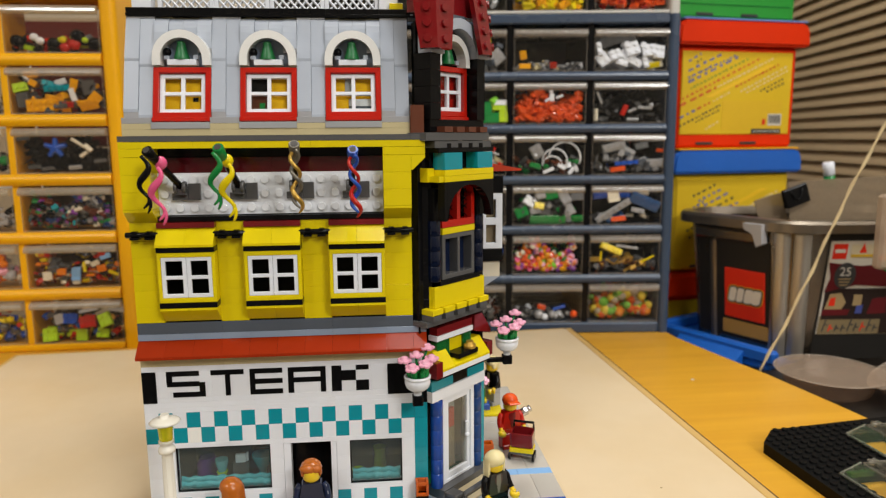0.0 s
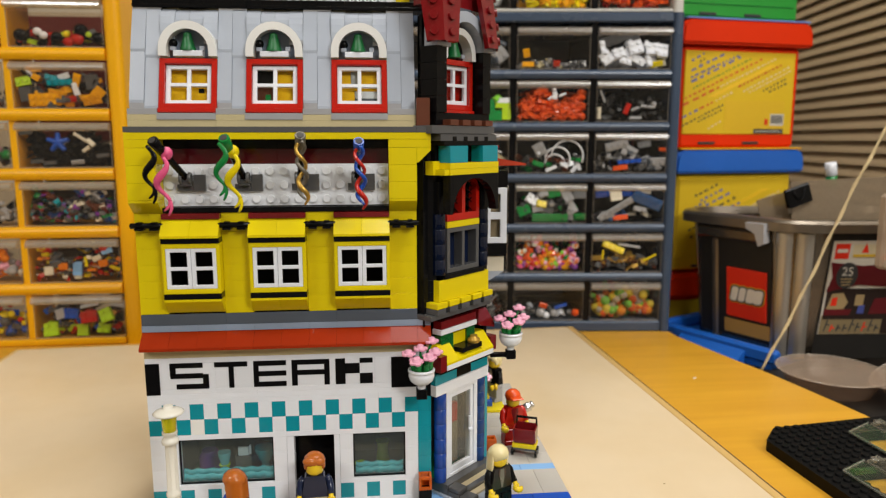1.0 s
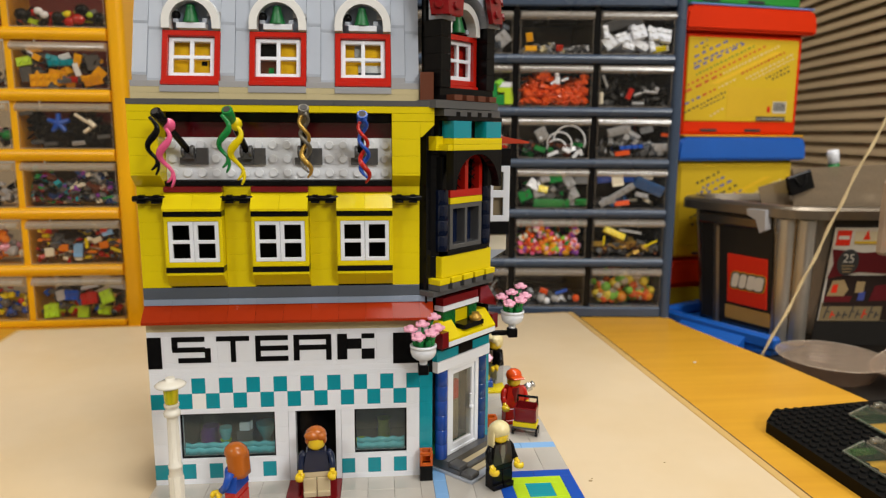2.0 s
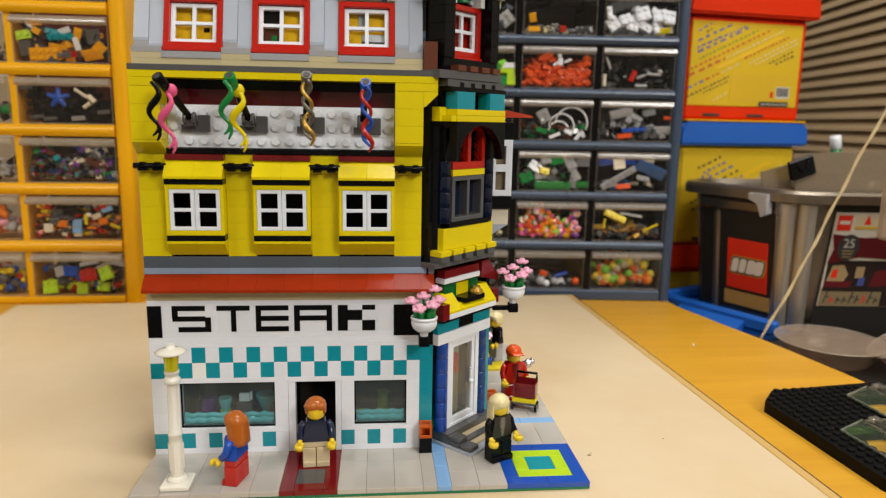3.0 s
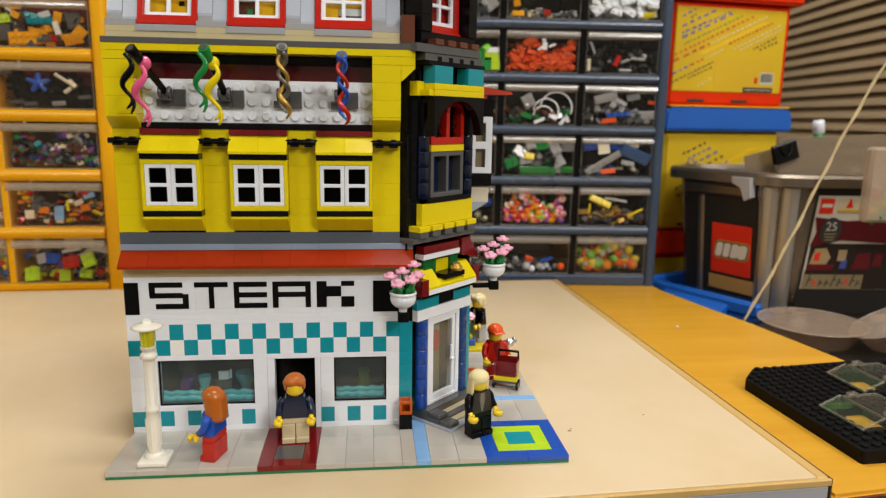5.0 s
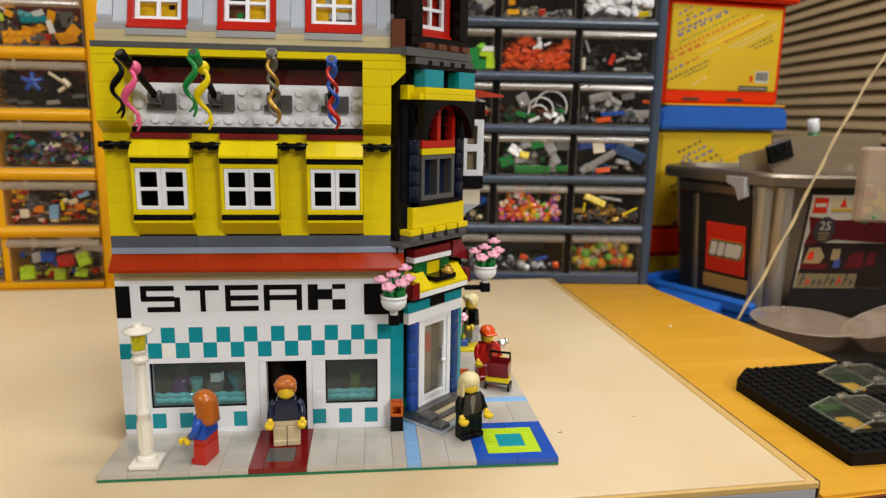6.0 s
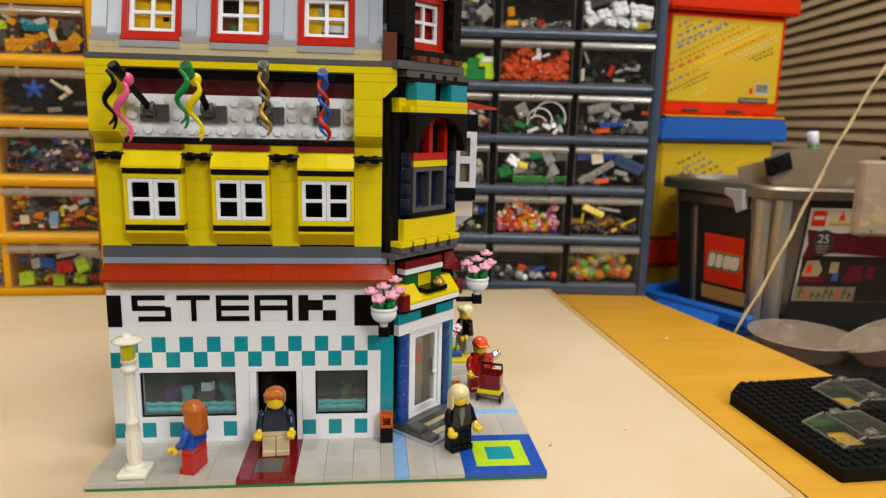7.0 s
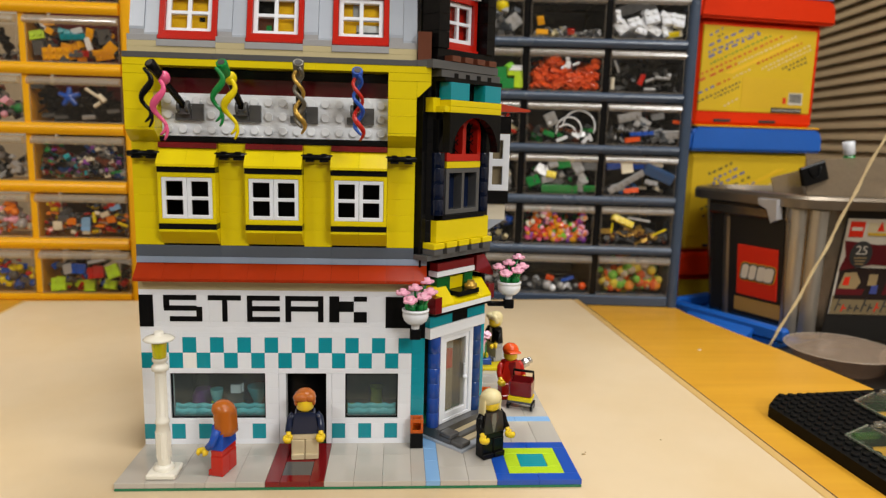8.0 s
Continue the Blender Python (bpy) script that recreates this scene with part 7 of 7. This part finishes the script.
def street_lamp():
    ob = thing("street_lamp", "white toy street lamp with a clear yellow lantern", "street lamp", (23.5, 10.5, 4.85))
    bm = bmesh.new()
    bx(bm, -8, 8, -8, 8, 0, 3.2, 0.8)
    lathe(bm, [(5.5, 3.2), (5.5, 5), (4.2, 6)], None, 20)
    part("base", bm, LAMPWHITE, ob)
    bm = bmesh.new()
    prof = [(3.4, 6), (3.7, 10), (4.0, 14), (3.9, 24), (3.3, 29.4), (3.8, 30), (3.8, 31.6), (3.2, 32.4), (2.9, 58.5), (3.1, 59.6), (4.3, 60.2), (4.5, 61.6), (4.2, 62.8), (3.2, 63.6), (3.2, 65), (4.0, 65.4), (4.0, 67)]
    lathe(bm, prof, None, 20)
    for k in range(8):
        a = math.pi * k / 4
        rod(bm, (3.6 * math.cos(a), 3.6 * math.sin(a), 10), (3.7 * math.cos(a), 3.7 * math.sin(a), 25), 0.6, 5)
        rod(bm, (2.9 * math.cos(a), 2.9 * math.sin(a), 34), (2.7 * math.cos(a), 2.7 * math.sin(a), 57), 0.45, 5)
    part("column", bm, LAMPWHITE, ob)
    bm = bmesh.new()
    lathe(bm, [(3.2, 67.1), (3.5, 68), (4.0, 75), (4.0, 76)], None, 18)
    part("lantern", bm, LAMPGLASS, ob, "clear yellow lantern")
    bm = bmesh.new()
    lathe(bm, [(4.4, 76.1), (7.6, 76.9), (8.2, 77.6), (7.0, 78.6), (4.4, 79.6), (2.5, 80.0), (2.5, 81.4), (2.2, 81.7)], None, 24)
    part("cap", bm, LAMPWHITE, ob)


street_lamp()


def litter_bin(x, y, rz):
    ob = thing("litter_bin", "black toy litter bin with a clear orange top", "litter bin", (x, y, 4.85), rz)
    bm = bmesh.new()
    bx(bm, -3.9, 3.9, -3.9, 3.9, 0, 9.6, 0.3)
    part("body", bm, BLACK, ob)
    bm = bmesh.new()
    for a, b, c, d in ((-3.9, -2.4, -3.9, 3.9), (2.4, 3.9, -3.9, 3.9), (-2.4, 2.4, 2.4, 3.9)):
        bx(bm, a, b, c, d, 9.7, 18.4, 0.2)
    bx(bm, -2.4, 2.4, -3.9, -2.4, 9.7, 11.6, 0.2)
    bx(bm, -2.4, 2.4, -3.9, -2.4, 16.4, 18.4, 0.2)
    part("top", bm, toy("clear_orange_plastic", (0.75, 0.14, 0.01), trans=0.4), ob, "clear orange top")


litter_bin(163.8, 43.5, 0)
litter_bin(212.4, 92, 90)


def doll(name, label, x, y, rz, legs, torso, arms, grips, hair, style, z=4.85, front=None, trim=None):
    """Toy figure as one plain mesh; it looks along -y before the turn."""
    mats, bm = [legs, torso, arms, grips, hair, SKIN], bmesh.new()
    for s in (-1, 1):
        bx(bm, s * 4 - 3.8, s * 4 + 3.8, -3.6, 3.6, 0, 11.6, 0.4, None, 0)
        bx(bm, s * 4 - 3.8, s * 4 + 3.8, -5.2, -3.6, 0, 3.4, 0.4, None, 0)
    bx(bm, -7.8, 7.8, -3.4, 3.4, 11.7, 15.2, 0.4, None, 0)
    prism(bm, [(-7.8, 15.3), (7.8, 15.3), (5.8, 27.6), (5.0, 28.4), (-5.0, 28.4), (-5.8, 27.6)], -3.6, 3.6, "y", None, 1)
    for s in (-1, 1):
        tube(bm, [(s * 6.2, 0, 26.2), (s * 8.2, -0.4, 24), (s * 9.0, -1.4, 20), (s * 9.2, -4.2, 17)], 2.4, 8, 2, 0.85)
        rod(bm, (s * 9.2, -4.2, 17), (s * 9.3, -5.8, 15.4), 1.5, 8, mi=3)
        arc = [(s * 9.3 + 2.3 * math.cos(0.5 + k * 0.55) * 0.9, -7.4 + 2.3 * math.sin(0.5 + k * 0.55), 14.4) for k in range(10)]
        tube(bm, arc, 1.2, 6, 3, flat=1.6)
    lathe(bm, [(2.6, 28.4), (2.6, 29.2), (4.2, 29.4), (5.0, 30.4), (5.1, 36.0), (4.4, 37.4), (2.4, 37.9), (2.4, 39)], None, 18, 5)
    if front:
        mats += [front, trim or front]
        prism(bm, [(-0.5, 16.0), (0.5, 16.0), (1.7, 22.0), (1.4, 27.6), (-1.4, 27.6), (-1.7, 22.0)], -3.75, -3.55, "y", None, 6)
        for s in (-1, 1):
            prism(bm, [(s * 1.8, 21.5), (s * 2.9, 24.5), (s * 2.4, 27.8), (s * 1.5, 27.8)], -3.85, -3.5, "y", None, 7)
            rod(bm, (s * 1.0 + 0.1, -3.9, 18.5 if s > 0 else 20.5), (s * 1.0 + 0.1, -3.6, 18.5 if s > 0 else 20.5), 0.35, 6, mi=7)
    if style == "long":
        ball(bm, (0, 0.9, 35.6), 6.5, 16, 4, (1, 1.0, 0.82))
        drape = rounded([(-6.3, -2.2), (-6.6, 3.0), (-4.2, 6.6), (4.2, 6.6), (6.6, 3.0), (6.3, -2.2), (4.6, -2.0), (4.8, 2.0), (-4.8, 2.0), (-4.6, -2.0)], 1.2, 2)
        low = [(x * 0.98, y * 1.02 + 0.6) for x, y in drape]
        loft(bm, low, drape, 23.0, 36.0, 4, 4)
        ball(bm, (0, 0.2, 36.6), 6.3, 16, 4, (1, 1, 0.8))
    elif style == "short":
        ball(bm, (0, 0.9, 36.4), 6.4, 16, 4, (1, 0.98, 0.84))
        ball(bm, (-2.2, -3.0, 37.6), 4.6, 12, 4, (1.0, 0.72, 0.62))
        ball(bm, (3.0, -3.1, 37.2), 3.6, 12, 4, (0.9, 0.72, 0.72))
        for s in (-1, 1):
            ball(bm, (s * 5.0, -1.0, 34.6), 2.2, 10, 4, (0.6, 1.1, 1.3))
        ball(bm, (0, 3.2, 33.4), 4.8, 12, 4, (1.1, 0.7, 1.1))
    elif style == "cap":
        ball(bm, (0, 0.2, 36.2), 6.0, 14, 4, (1, 1, 0.85))
        bx(bm, -4.4, 4.4, -9.4, -3, 35.4, 36.6, 0.5, None, 4)
    bmesh.ops.recalc_face_normals(bm, faces=bm.faces)
    return solo(name, bm, mats, label, "toy figure", (x, y, z), rz)


doll("toy_figure", "toy figure with long ginger hair, blue top and red legs", 55, 14, 254, RED, BLUE, BLUE, SKIN, GINGER, "long")
doll("toy_figure", "toy figure with short ginger hair, navy shirt and beige legs", 98, 31, 4, BEIGE, NAVY, NAVY, SKIN, GINGER, "short")
doll("toy_figure", "toy figure with blond hair and a black suit", 207.5, 31, 28, BLACK, mat("black_suit_print", (0.018, 0.014, 0.013), 0.3), BLACK, SKIN, BLOND, "long", front=mat("grey_brown_print", (0.16, 0.15, 0.12), 0.35), trim=mat("brown_lapel_print", (0.07, 0.04, 0.03), 0.35))
doll("toy_figure", "red toy figure with a red cap beside a trolley", 234.3, 123.5, 14, RED, RED, RED, SKIN, FLAME, "cap", front=DKRED, trim=DKRED)
doll("toy_figure", "blond toy figure in a dark jacket holding flowers", 234, 204, -62, GREY, BLACK, BLACK, SKIN, BLOND, "short", 7.2, front=BONE, trim=BLACK)


def trolley():
    ob = thing("trolley", "dark red toy hand trolley with a black handle", "trolley", (239.5, 103, 4.85), -22)
    bm = bmesh.new()
    prism(bm, [(-4.5, 10.6), (4.5, 10.6), (5.5, 20.5), (-6.5, 20.5)], -8, -7, "x")
    prism(bm, [(-4.5, 10.6), (4.5, 10.6), (5.5, 20.5), (-6.5, 20.5)], 7, 8, "x")
    bx(bm, -7, 7, -5.5, -4.5, 11, 20.5)
    bx(bm, -7, 7, 4.2, 5.2, 11, 22)
    bx(bm, -7, 7, -5, 4.6, 10, 11)
    part("box", bm, DKRED, ob)
    bm = bmesh.new()
    bx(bm, -8.4, 8.4, -5.6, 5.4, 6.4, 9.6, 0.3)
    part("frame", bm, YELLOW, ob, "yellow plate")
    bm = bmesh.new()
    tube(bm, [(-7, 5.6, 19), (-7, 5.2, 25.6), (7, 5.2, 25.6), (7, 5.6, 19)], 1.1, 6)
    part("handle", bm, BLACK, ob)
    bm = bmesh.new()
    bx(bm, -8, 8, -5, 5, 4.6, 6.3, 0.2)
    part("axle", bm, STONE, ob)
    for s in (-1, 1):
        for q in (-1, 1):
            bm = bmesh.new()
            rod(bm, (s * 7.6, q * 3.4, 2.8), (s * 9.2, q * 3.4, 2.8), 2.8, 12)
            part("wheel", bm, BLACK, ob)


trolley()


def silver_horn():
    bm = bmesh.new()
    lathe(bm, [(2.6, 0), (3.2, 3), (3.4, 7), (2.0, 8), (2.6, 9), (2.4, 10.4), (0, 11)], Matrix.Rotation(radians(60), 4, "Y"), 12)
    solo("silver_canister", bm, mat("silver_plastic", (0.55, 0.55, 0.56), 0.2, metal=0.9), "silver toy canister on the red figure's back", "toy part", (242.3, 131, 26))


silver_horn()


def flower_stand():
    ob = thing("flower_stand", "yellow and blue toy flower stand on the pavement", "flower stand", (224, 190, 4.85))
    bm = bmesh.new()
    bx(bm, -14, 16, -10, 24, 0, 2.2, 0.2)
    part("base", bm, YELLOW, ob)
    bm = bmesh.new()
    bx(bm, -13, 6, -2, 8, 2.3, 7, 0.2)
    part("tray", bm, BLUE, ob)
    bm = bmesh.new()
    bx(bm, -13, 4, 2, 8, 7.1, 10, 0.2)
    part("ledge", bm, YELLOW, ob)
    for i in range(6):
        bm = bmesh.new()
        x, y, z = -11 + 4 * (i % 4), 1 + (i // 4) * 4, 21 + (i * 5) % 9
        rod(bm, (x, y, 7), (x + 0.6, y - 0.6, z), 0.7, 6, mi=1)
        petals(bm, Matrix.Translation((x + 0.6, y - 0.6, z)) @ Matrix.Rotation(0.8, 4, "X"))
        part("flower", bm, [PINK, GREEN], ob)


def petals(bm, m, mi=0):
    """Round toy flower: five petals and a raised middle."""
    for k in range(5):
        a = 2 * math.pi * k / 5
        lathe(bm, [(1.6, 0), (1.9, 0.5), (1.6, 1.2)], m @ Matrix.Translation((2.3 * math.cos(a), 2.3 * math.sin(a), 0)), 10, mi)
    lathe(bm, [(2.3, 0.2), (2.3, 1.4), (1.7, 1.5), (1.7, 2.6), (1.2, 2.7)], m, 12, mi)


flower_stand()


def flower_pot(x, y, z, label, arm):
    """White bowl of pink flowers on a black bracket."""
    ob = thing("flower_pot", label, "flower pot", (x, y, z), group="hanging flower pots")
    bm = bmesh.new()
    lathe(bm, [(2.4, 1.2), (2.6, 3.8), (4.8, 4.4), (6.8, 6.3), (7.7, 8.8), (7.6, 10.6), (7.2, 11.4), (8.0, 11.8), (8.0, 13.0), (6.8, 13.2), (6.2, 11)], None, 24)
    part("bowl", bm, WHITE, ob)
    bm = bmesh.new()
    bx(bm, -3.2, 3.2, -3.2, 3.2, -5.0, 1.0, 0.5)
    bx(bm, *arm, -3.8, -0.8, 0.4)
    part("bracket", bm, BLACK, ob)
    spots = [(-7.6, 0, 22.0, 0.15), (-0.5, 2, 24.4, 0.1), (4.6, -3.5, 20.6, 0.4), (8.4, 0, 22.6, 0.2), (-3.4, -5, 18.8, 0.5), (6.5, 6, 27.6, 0.1)]
    for px, py, pz, tip in spots:
        bm = bmesh.new()
        rod(bm, (px * 0.35, py * 0.3, 11), (px * 0.75, py * 0.75, pz - 4), 1.5, 6, mi=1)
        rod(bm, (px * 0.75, py * 0.75, pz - 4), (px, py, pz), 0.8, 6, mi=1)
        lathe(bm, [(0.4, 0), (2.0, 1.4), (2.1, 3.4), (0.9, 5.2)], Matrix.Translation((px * 0.5, py * 0.5, 11.6)) @ Matrix.Rotation(0.2 * px / 6, 4, "Y"), 7, 1)
        petals(bm, Matrix.Translation((px, py, pz)) @ Matrix.Rotation(tip * 0.7, 4, "X") @ Matrix.Scale(1.1, 4))
        part("flower", bm, [PINK, GREEN], ob, "pink flower on a green stem")


flower_pot(161.6, 36, 80.5, "white toy flower pot of pink flowers on the front", (-1.6, 1.6, 3, 14))
flower_pot(225, 88, 86.5, "white toy flower pot of pink flowers at the corner", (-14, -3, -1.6, 1.6))
